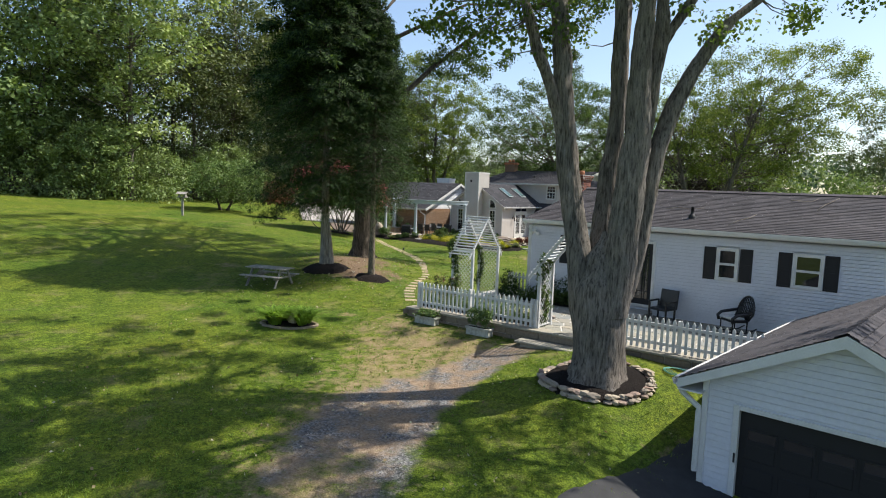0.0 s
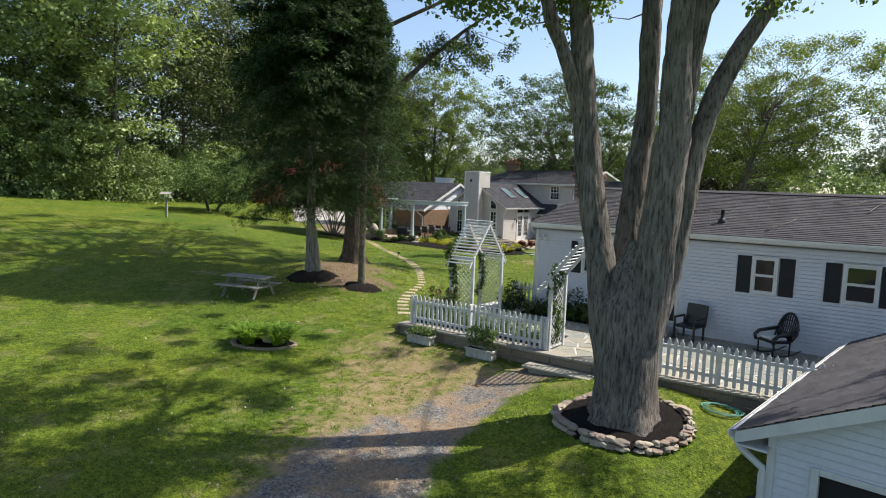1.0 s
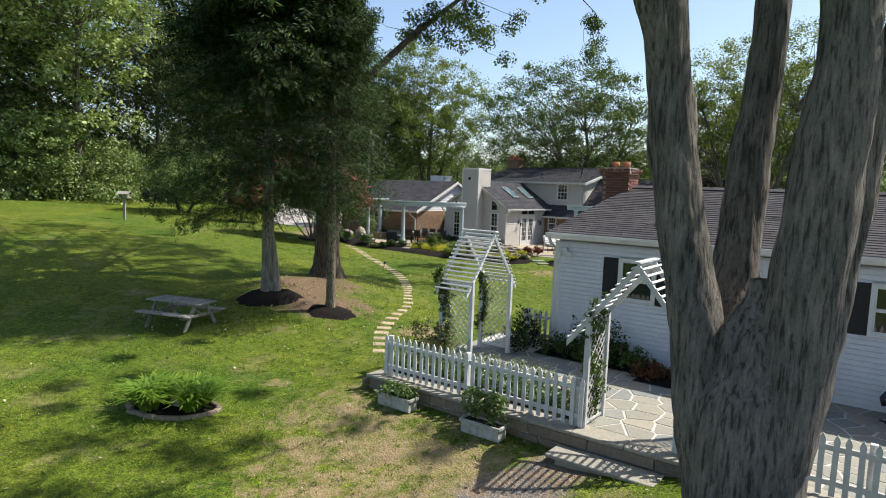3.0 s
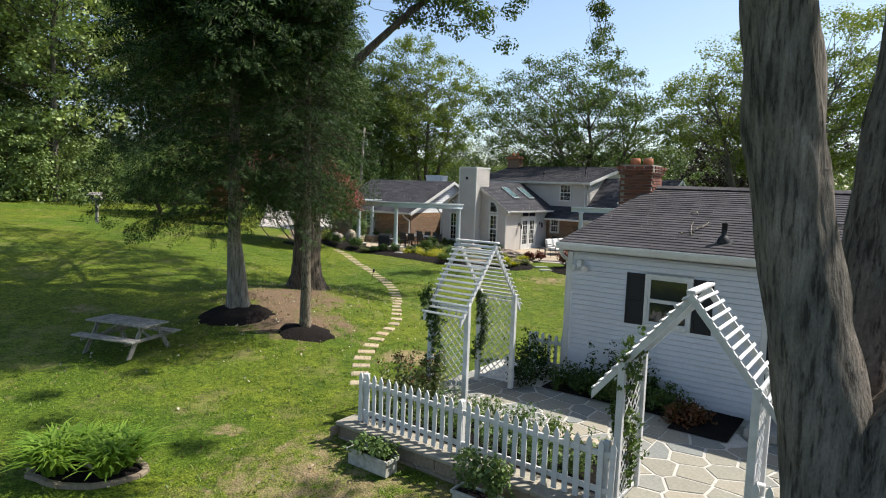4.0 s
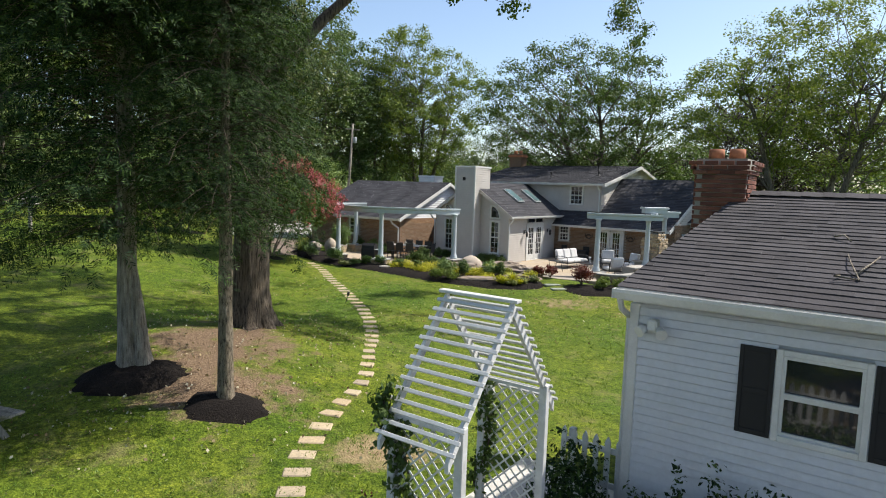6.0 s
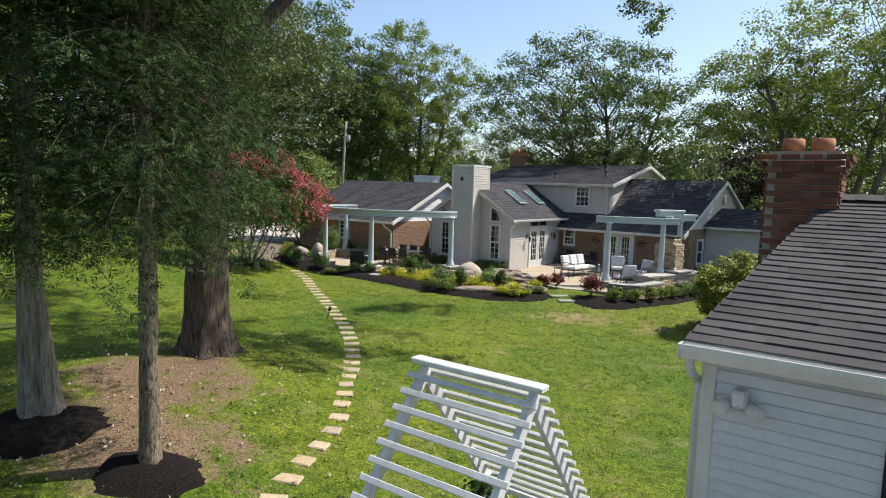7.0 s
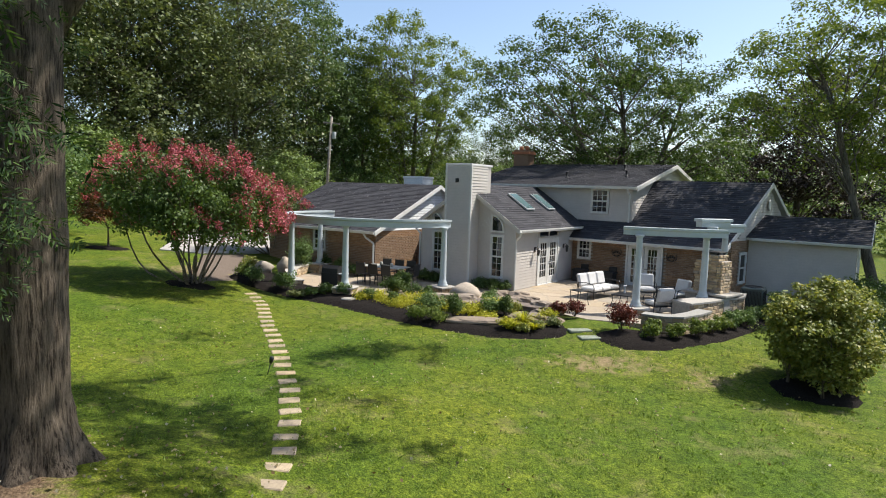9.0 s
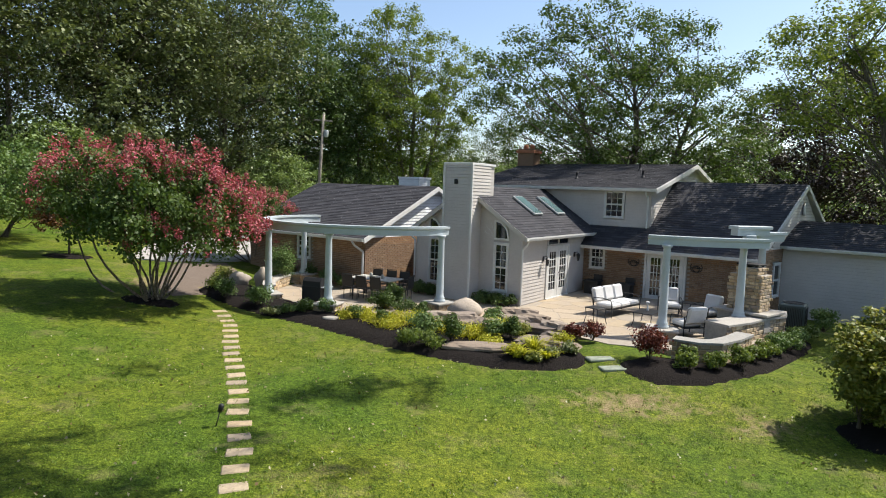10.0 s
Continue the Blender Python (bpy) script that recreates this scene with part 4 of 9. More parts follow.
        shingles(sg, (-0.1, v0, rz0 + 0.006), (1, 0, 0), (0, way * run, rise), 9.2, L, seed=seed, course=0.16, tab=tab, keep=reach)
    rf = part("brick_roof", roof, TRIM, h)
    part("shingles", sg, SHINGLE_M, rf, "dark asphalt shingles")
    fa = Shape()
    for sgn, y0 in ((1, rv0), (-1, 2 * br_v - rv0)):
        fa.prism([(ru(y0), y0, rz0 - 0.2), (ru(y0), y0, rz0 - 0.02), (ru(br_v), br_v, rz0 + rise - 0.02), (ru(br_v), br_v, rz0 + rise - 0.2)], (0.03, 0, 0))
    gutter(fa, (0.1, rv0), (6.95, rv0), (0, -1), rz0 - 0.01, 0.12)
    part("fascia", fa, TRIM, h)
    gs = Shape()
    siding(gs, (wu(bv) - 0.04, bv), (wu(13.4) - 0.04, 13.4), bz + 0.3, br_z - 0.15, (0.984, -0.177), course=0.125, lap=0.022, cut=lambda s: bz + (br_z - bz - 0.1) * (1 - abs(s - (br_v - bv)) / (br_v - bv)))
    part("gable_siding", gs, SIDING_M, bw)
    gv = Shape().lathe([(0.0, 0), (0.26, 0.0), (0.26, 0.05), (0.2, 0.06), (0.0, 0.03)], 16)
    part("gable_vent", gv, TRIM, h, at=Matrix.Translation((wu(br_v) + 0.0, br_v, 4.75)) @ Matrix.Rotation(radians(90), 4, "Y"))
    # ---- upper storey
    uv, uu0, uu1, uz = 6.4, -6.5, 2.55, 5.36
    rv = 12.3
    up = Shape().box((uu0, uv + 0.04, 2.8), (uu1 - 0.03, 2 * rv - uv, uz))
    up.prism([(uu1 - 0.03, uv + 0.04, uz), (uu1 - 0.03, 2 * rv - uv, uz), (uu1 - 0.03, rv, 6.6)], (uu0 - uu1, 0, 0))
    uw = part("upper_wall", up, SIDING_M, h, "greige siding of the upper storey")
    us = Shape()
    siding(us, (uu0, uv), (uu1, uv), 3.0, uz, (0, -1), course=0.125, lap=0.022, holes=[(0.5 - uu0, 1.45 - uu0, 4.0, 5.3)])
    siding(us, (uu1, uv), (uu1, rv + 4), 3.0, 6.6, (1, 0), course=0.125, lap=0.022, cut=lambda s: uz + 1.24 * (1 - abs(s - (rv - uv)) / (rv - uv)))
    part("siding", us, SIDING_M, uw)
    window(h, pose(0.56, uv - 0.008, 4.12), 0.78, 1.08, cols=3, rows=2, sashes=2, trim=0.07, grid_rows=2)
    roof, sg = Shape(), Shape()
    run, rise = rv - uv + 0.35, 1.33
    L = math.hypot(run, rise)
    roof_slope(roof, sg, (uu0 - 0.3, uv - 0.35, 5.38), (1, 0, 0), (0, run, rise), uu1 - uu0 + 0.6, L, 15)
    roof_slope(roof, sg, (uu0 - 0.3, 2 * rv - uv + 0.35, 5.38), (1, 0, 0), (0, -run, rise), uu1 - uu0 + 0.6, L, 16, tab=1.5)
    rf = part("upper_roof", roof, TRIM, h)
    part("shingles", sg, SHINGLE_M, rf, "dark asphalt shingles")
    fa = Shape()
    gutter(fa, (-4.0, uv - 0.35), (uu1 + 0.3, uv - 0.35), (0, -1), 5.37, 0.12)
    downspout(fa, (uu1 - 0.12, uv - 0.4, 5.26), (uu1 - 0.12, uv - 0.06, 5.0), (uu1 - 0.12, uv - 0.06, 3.7), 0.04)
    for sgn, y0 in ((1, uv - 0.35), (-1, 2 * rv - uv + 0.35)):
        fa.prism([(uu1 + 0.3, y0, 5.18), (uu1 + 0.3, y0, 5.36), (uu1 + 0.3, y0 + sgn * run, 5.36 + rise), (uu1 + 0.3, y0 + sgn * run, 5.18 + rise)], (0.03, 0, 0))
    part("fascia", fa, TRIM, h)
    for (x, y) in ((-1.6, 8.0), (0.6, 10.5), (1.4, 8.6)):
        z = 5.38 + (y - uv + 0.35) * rise / run
        part("vent_pipe", Shape().lathe([(0.12, -0.04), (0.1, 0.03), (0.05, 0.06), (0.05, 0.26), (0.07, 0.27), (0.07, 0.31)], 10, (x, y, z)), COPPER, h)
    ch = part("brick_chimney", Shape().box((-6.9, 11.6, 4.0), (-5.9, 12.4, 7.55)), BRICK_M, h, "tan brick chimney")
    cap = Shape().box((-6.98, 11.52, 7.3), (-5.82, 12.48, 7.45), bevel=0.01)
    cap.lathe([(0.14, 0), (0.13, 0.25), (0.1, 0.25), (0.1, 0.1)], 10, (-6.6, 12, 7.55)).lathe([(0.14, 0), (0.13, 0.25), (0.1, 0.25), (0.1, 0.1)], 10, (-6.2, 12, 7.55))
    part("chimney_cap", cap, TERRACOTTA, ch)
    # ---- right-hand addition
    a0, a1, av, aw = 7.45, 11.45, 7.4, 3.6
    az, ar = 3.3, 4.2
    ad = Shape().box((a0, av + 0.04, 0.2), (a1 - 0.03, av + aw, az))
    ad.prism([(a1 - 0.03, av + 0.04, az), (a1 - 0.03, av + aw, az), (a1 - 0.03, av + aw / 2, ar - 0.05)], (a0 - a1, 0, 0))
    aw_ = part("addition_wall", ad, SIDING_M, h, "greige siding of the small addition")
    s2 = Shape()
    siding(s2, (a0, av), (a1, av), 0.55, az, (0, -1), course=0.125, lap=0.022)
    siding(s2, (a1, av), (a1, av + aw), 0.55, ar, (1, 0), course=0.125, lap=0.022, cut=lambda s: az + (ar - az) * (1 - abs(s - aw / 2) / (aw / 2)), holes=[(0.7, 1.7, 1.4, 3.3)])
    part("siding", s2, SIDING_M, aw_)
    window(h, Matrix.Translation((a1 + 0.01, av + 0.75, 1.5)) @ Matrix.Rotation(radians(90), 4, "Z"), 0.9, 1.35, trim=0.1)
    window(h, Matrix.Translation((a1 + 0.01, av + 0.75, 3.0)) @ Matrix.Rotation(radians(90), 4, "Z"), 0.9, 0.5, arch=True, trim=0.1)
    roof, sg = Shape(), Shape()
    run, rise = aw / 2 + 0.3, 0.95
    L = math.hypot(run, rise)
    roof_slope(roof, sg, (a0 - 0.3, av - 0.3, az + 0.02), (1, 0, 0), (0, run, rise), a1 - a0 + 0.75, L, 17)
    roof_slope(roof, sg, (a0 - 0.3, av + aw + 0.3, az + 0.02), (1, 0, 0), (0, -run, rise), a1 - a0 + 0.75, L, 18)
    rf = part("addition_roof", roof, TRIM, h)
    part("shingles", sg, SHINGLE_M, rf, "dark asphalt shingles")
    fa = Shape()
    gutter(fa, (a0 + 0.2, av - 0.3), (a1 + 0.45, av - 0.3), (0, -1), az + 0.02, 0.12)
    for sgn, y0 in ((1, av - 0.3), (-1, av + aw + 0.3)):
        fa.prism([(a1 + 0.45, y0, az - 0.16), (a1 + 0.45, y0, az + 0.02), (a1 + 0.45, y0 + sgn * run, az + rise), (a1 + 0.45, y0 + sgn * run, az + rise - 0.18)], (0.03, 0, 0))
    part("fascia", fa, TRIM, h)
    # ---- left-hand brick range with its gable towards the dining terrace
    l0, l1, lv, ld = -14.0, -6.5, -1.4, 9.0
    lz, lr = 2.95, 5.05
    lm = lv + ld / 2
    body = Shape().box((l0, lv + 0.05, 0.3), (l1 - 0.05, lv + ld, lz))
    body.prism([(l1 - 0.05, lv + 0.05, lz), (l1 - 0.05, lv + ld, lz), (l1 - 0.05, lm, lr - 0.08)], (l0 - l1, 0, 0))
    lw = part("left_wall", body, MORTAR, h, "tan brick wall of the side range")
    BRICK_JOBS.append((lw, (l1, lv), (l1, lv + 4.4), zf - 0.1, lz, []))
    BRICK_JOBS.append((lw, (l0, lv), (l1, lv), zf - 0.1, lz - 0.12, [(3.35, 4.25, 1.75, 2.85)]))
    gs = Shape()
    siding(gs, (l1 - 0.02, lv), (l1 - 0.02, lv + ld), lz, lr, (1, 0), course=0.13, cut=lambda s: lz + (lr - lz) * (1 - abs(s - ld / 2) / (ld / 2)))
    part("gable_siding", gs, WHITE, lw, "white gable siding")
    window(h, pose(l0 + 3.45, lv - 0.01, 1.85), 0.7, 0.95, cols=2, rows=2, sashes=2, trim=0.07, grid_rows=2)
    roof, sg = Shape(), Shape()
    run, rise = ld / 2 + 0.4, lr - lz + 0.1
    L = math.hypot(run, rise)
    roof_slope(roof, sg, (l0 - 0.3, lv - 0.4, lz + 0.02), (1, 0, 0), (0, run, rise), l1 - l0 + 0.6, L, 19)
    roof_slope(roof, sg, (l0 - 0.3, lv + ld + 0.4, lz + 0.02), (1, 0, 0), (0, -run, rise), l1 - l0 + 0.6, L, 20, tab=1.5)
    rf = part("left_roof", roof, TRIM, h)
    part("shingles", sg, SHINGLE_M, rf, "dark asphalt shingles")
    fa = Shape()
    gutter(fa, (l0 - 0.2, lv - 0.4), (l1 + 0.3, lv - 0.4), (0, -1), lz + 0.01, 0.12)
    for sgn, y0 in ((1, lv - 0.4), (-1, lv + ld + 0.4)):
        fa.prism([(l1 + 0.3, y0, lz - 0.18), (l1 + 0.3, y0, lz), (l1 + 0.3, y0 + sgn * run, lz + rise), (l1 + 0.3, y0 + sgn * run, lz + rise - 0.18)], (0.03, 0, 0))
    downspout(fa, (l1 - 0.35, lv - 0.45, lz - 0.1), (l1 - 0.06, lv - 0.07, lz - 0.55), (l1 - 0.06, lv - 0.07, zf), 0.045)
    part("fascia", fa, TRIM, h)
    # link between the ranges
    lk = Shape().box((l1, 2.9, 0.3), (wl, 9, 3.2))
    part("link_wall", lk, BRICK_M, h)
    lr2 = Shape()
    slab(lr2, (l1 - 1, 2.2, 3.1), (1, 0, 0), (0, 6, 2.0), 3.0, 6.4, 0.1)
    part("link_roof", lr2, SHINGLE_M, h)
    lc = Shape().box((-11.4, 6.4, 4.0), (-10.0, 7.4, 5.6)).box((-11.45, 6.35, 5.55), (-9.95, 7.45, 5.68), bevel=0.01)
    sc = part("side_chimney", lc, WHITE, h, "short white-clad chimney")
    ls = Shape()
    siding(ls, (-11.4, 6.4), (-10.0, 6.4), 4.3, 5.55, (0, -1), course=0.125, lap=0.022)
    siding(ls, (-10.0, 6.4), (-10.0, 7.4), 4.3, 5.55, (1, 0), course=0.125, lap=0.022)
    part("siding", ls, WHITE, sc)
    return h


BRICK_JOBS = []


def french_door(parent, m, w, hgt, transom):
    d = part("french_door", Shape().box((0, 0.01, 0), (w, 0.05, hgt)), GLASS, parent, "white French doors with many panes", at=m)
    fr = Shape()
    t = 0.09
    for lo, hi in (((-t, -0.04, -0.02), (0, 0.03, hgt + t)), ((w, -0.04, -0.02), (w + t, 0.03, hgt + t)), ((0, -0.04, hgt), (w, 0.03, hgt + t)), ((-t, -0.08, -0.06), (w + t, 0.03, 0.0))):
        fr.box(lo, hi, bevel=0.006)
    part("door_frame", fr, TRIM, d)
    for k in range(2):
        x0, x1 = w / 2 * k + 0.01, w / 2 * (k + 1) - 0.01
        lf = Shape()
        st = 0.17
        for lo, hi in (((x0, -0.02, 0.01), (x0 + st, 0.03, hgt)), ((x1 - st, -0.02, 0.01), (x1, 0.03, hgt)), ((x0 + st, -0.02, 0.01), (x1 - st, 0.03, 0.3)), ((x0 + st, -0.02, hgt - 0.16), (x1 - st, 0.03, hgt))):
            lf.box(lo, hi, bevel=0.005)
        for c in (1, 2):
            x = x0 + st + (x1 - x0 - 2 * st) * c / 3
            lf.box((x - 0.012, -0.012, 0.3), (x + 0.012, 0.02, hgt - 0.16))
        for r in range(1, 5):
            z = 0.3 + (hgt - 0.46) * r / 5
            lf.box((x0 + st, -0.011, z - 0.012), (x1 - st, 0.019, z + 0.012))
        part("leaf", lf, TRIM, d)
    part("door_handle", Shape().tube([(w / 2 + 0.08, -0.06, 0.95), (w / 2 + 0.2, -0.06, 0.96)], 0.012, 8).tube([(w / 2 + 0.08, -0.02, 0.95), (w / 2 + 0.08, -0.06, 0.95)], 0.02, 8), IRON, d)
    if transom:
        for k in range(2):
            x0, x1 = w / 2 * k + 0.03, w / 2 * (k + 1) - 0.03
            tw = part("transom", Shape().box((x0, 0.0, hgt + 0.15), (x1, 0.03, hgt + 0.45)), GLASS, d)
            tf = Shape()
            for lo, hi in (((x0 - 0.04, -0.03, hgt + 0.11), (x0, 0.03, hgt + 0.49)), ((x1, -0.03, hgt + 0.11), (x1 + 0.04, 0.03, hgt + 0.49)), ((x0, -0.03, hgt + 0.45), (x1, 0.03, hgt + 0.49)), ((x0, -0.03, hgt + 0.11), (x1, 0.03, hgt + 0.15))):
                tf.box(lo, hi)
            part("transom_frame", tf, SIDING_M, tw)
    return d


def lantern(parent, p, out):
    x, y, z = p
    sh = Shape().box((x - 0.01, y - 0.06, z - 0.1), (x + 0.02, y + 0.06, z + 0.1), bevel=0.008)
    sh.tube([(x, y, z + 0.05), (x + 0.12, y, z + 0.12), (x + 0.18, y, z + 0.06)], 0.012, 6)
    sh.lathe([(0.03, 0.12), (0.1, 0.04), (0.09, 0.03), (0.075, 0.0), (0.055, -0.2), (0.03, -0.22)], 6, (x + 0.18, y, z - 0.05), smooth=False)
    part("wall_lantern", sh, IRON, parent, "black iron wall lantern")


def scroll(parent, p):
    sh = Shape()
    for s in (1, -1):
        path = []
        for i in range(15):
            a = i * 0.5
            r = 0.05 + 0.016 * i
            path.append((p[0] + s * (r * math.cos(a)) * 0.9, p[1], p[2] + r * math.sin(a) * 0.8))
        sh.tube(path, 0.016, 5)
    sh.tube([(p[0] - 0.2, p[1], p[2]), (p[0] + 0.2, p[1], p[2])], 0.016, 5)
    part("wall_ornament", sh, COPPER, parent, "dark scrolled iron wall ornament")


main_house()

# ---- plants ----


def leaf_cards(rng, centres, size, spread, count, aspect=1.9, droop=0.2, squash=0.75, bend=0.35, facing=0.75, lift=0.3):
    """Small bent leaves round the given centres, their faces turned outwards and up: arrays of vertices and of four-cornered faces."""
    c = np.repeat(centres, count, axis=0)
    n = len(c)
    d = rng.normal(size=(n, 3))
    d /= np.linalg.norm(d, axis=1, keepdims=True)
    r = rng.random(n) ** 0.45
    sp = np.repeat(spread, count) if np.ndim(spread) else spread
    off = d * (r * sp)[:, None]
    off[:, 2] *= squash
    p = c + off
    nr = d * facing + rng.normal(size=(n, 3)) * 0.42
    nr[:, 2] += lift
    nr /= np.linalg.norm(nr, axis=1, keepdims=True)
    ax = rng.normal(size=(n, 3))
    ax[:, 2] -= droop * 2
    ax -= nr * np.sum(ax * nr, axis=1, keepdims=True)
    ax /= np.linalg.norm(ax, axis=1, keepdims=True) + 1e-9
    side = np.cross(ax, nr)
    s = size * (0.6 + 0.8 * rng.random(n))[:, None]
    w = s / aspect
    base, tip = p - ax * s * 0.5, p + ax * s * 0.5 - nr * s * bend * 0.3
    mid = p + nr * s * bend * 0.15
    v = np.stack([base, mid + side * w * 0.5, tip, mid - side * w * 0.5], 1).reshape(-1, 3)
    f = np.arange(4 * n).reshape(n, 4)
    return v, f


def limb(sh, a, b, r0, r1, rng, sag=0.0, sides=6, n=5, wander=0.06):
    a, b = np.array(a, float), np.array(b, float)
    L = np.linalg.norm(b - a)
    pts, rad = [], []
    off = rng.normal(size=3) * wander * L
    for i in range(n + 1):
        t = i / n
        p = a + (b - a) * t + off * math.sin(math.pi * t) + np.array([0, 0, -sag * L * math.sin(math.pi * t)])
        pts.append(tuple(p))
        rad.append(r0 + (r1 - r0) * t ** 0.8)
    sh.tube(pts, rad, sides, cap=False)
    return pts


def trunk_tube(sh, path, radii, sides=12, flare=0.0, seed=0):
    """A trunk with ridges and a flared foot."""
    fine_p, fine_r = [], []
    pts = [Vector(p) for p in path]
    for i in range(len(pts) - 1):
        seg = max(1, int((pts[i + 1] - pts[i]).length / 0.22))
        for k in range(seg):
            t = k / seg
            fine_p.append(pts[i].lerp(pts[i + 1], t))
            fine_r.append(radii[i] + (radii[i + 1] - radii[i]) * t)
    fine_p.append(pts[-1])
    fine_r.append(radii[-1])
    z0 = fine_p[0].z
    if flare:
        fine_r = [r * (1 + flare * math.exp(-(p.z - z0) / 0.3)) for p, r in zip(fine_p, fine_r)]
    sh.tube(fine_p, fine_r, sides, wob=0.16)


def bark_tube(sh, path, radii, sides=40, flare=0.0, ridge=0.05, seed=0, foot_lobes=5):
    """A near trunk whose bark stands in long uneven ridges."""
    pts = [Vector(p) for p in path]
    P, R = [], []
    for i in range(len(pts) - 1):
        seg = max(1, int((pts[i + 1] - pts[i]).length / 0.09))
        for k in range(seg):
            t = k / seg
            q = t * t * (3 - 2 * t)
            P.append(pts[i].lerp(pts[i + 1], t))
            R.append(radii[i] + (radii[i + 1] - radii[i]) * q)
    P.append(pts[-1])
    R.append(radii[-1])
    n0, z0 = len(sh.v), P[0].z
    for i, p in enumerate(P):
        for k in range(sides):
            a = 2 * math.pi * k / sides
            r = R[i]
            if flare:
                r *= 1 + flare * math.exp(-(p.z - z0) / 0.32) * (0.75 + 0.5 * math.cos(foot_lobes * a + seed))
            x, y = math.cos(a), math.sin(a)
            g = noise.noise((x * 4.2 * (r / 0.4) + seed, y * 4.2 * (r / 0.4), p.z * 0.9)) + 0.7 * noise.noise((x * 13 * (r / 0.4), y * 13 * (r / 0.4) + seed, p.z * 2.0))
            r += ridge * (abs(g) - 0.25) + 0.05 * r * noise.noise((x * 1.3, y * 1.3 + seed, p.z * 0.8))
            sh.v.append((p.x + x * r, p.y + y * r, p.z))
    for i in range(len(P) - 1):
        for k in range(sides):
            a, b = n0 + i * sides + k, n0 + i * sides + (k + 1) % sides
            sh.f.append((a, b, b + sides, a + sides))
            sh.smooth.append(True)


def crown_points(rng, n, centre, radii, lumps=5, shell=0.45, low=-0.8):
    """Places of leaf clumps filling a lumpy crown."""
    out = []
    dirs = rng.normal(size=(lumps, 3))
    dirs /= np.linalg.norm(dirs, axis=1, keepdims=True)
    amp = 0.14 + 0.16 * rng.random(lumps)
    while len(out) < n:
        d = rng.normal(size=3)
        d /= np.linalg.norm(d)
        if d[2] < low:
            continue
        r = (shell + (1 - shell) * rng.random()) if rng.random() < 0.8 else rng.random()
        k = 0.8 + sum(a * max(0, d @ q) ** 3 for a, q in zip(amp, dirs))
        out.append(np.array(centre) + d * r * k * np.array(radii))
    return np.array(out)


def crown_masses(rng, n, centre, radii, mass, low=-0.7, ragged=0.3):
    """Places of leaf clumps: rounded masses set round the crown's edge, each clad with clumps on its upper side."""
    out, seeds = [], []
    c, rad = np.array(centre), np.array(radii)
    sides = rng.normal(size=(5, 3))
    sides /= np.linalg.norm(sides, axis=1, keepdims=True)
    tries = 0
    while tries < 900:
        tries += 1
        d = rng.normal(size=3)
        d /= np.linalg.norm(d)
        if d[2] < low:
            continue
        k = 0.78 + ragged * sum(max(0, d @ q) ** 4 for q in sides) - 0.16 * rng.random()
        p = c + d * (k if rng.random() < 0.78 else k * (0.35 + 0.4 * rng.random())) * rad
        if all(np.linalg.norm((p - q) * np.array([1, 1, 1.35])) > mass * 1.12 for q in seeds):
            seeds.append(p)
    per = max(4, int(n / len(seeds)))
    for q in seeds:
        size = mass * (0.65 + 0.6 * rng.random())
        for _ in range(int(per * (0.7 + 0.6 * rng.random()))):
            d = rng.normal(size=3)
            d /= np.linalg.norm(d)
            if d[2] < -0.35:
                d[2] = -d[2]
            out.append(q + d * size * (0.55 + 0.5 * rng.random()) * np.array([1.1, 1.1, 0.62]))
    return np.array(out), np.array(seeds)


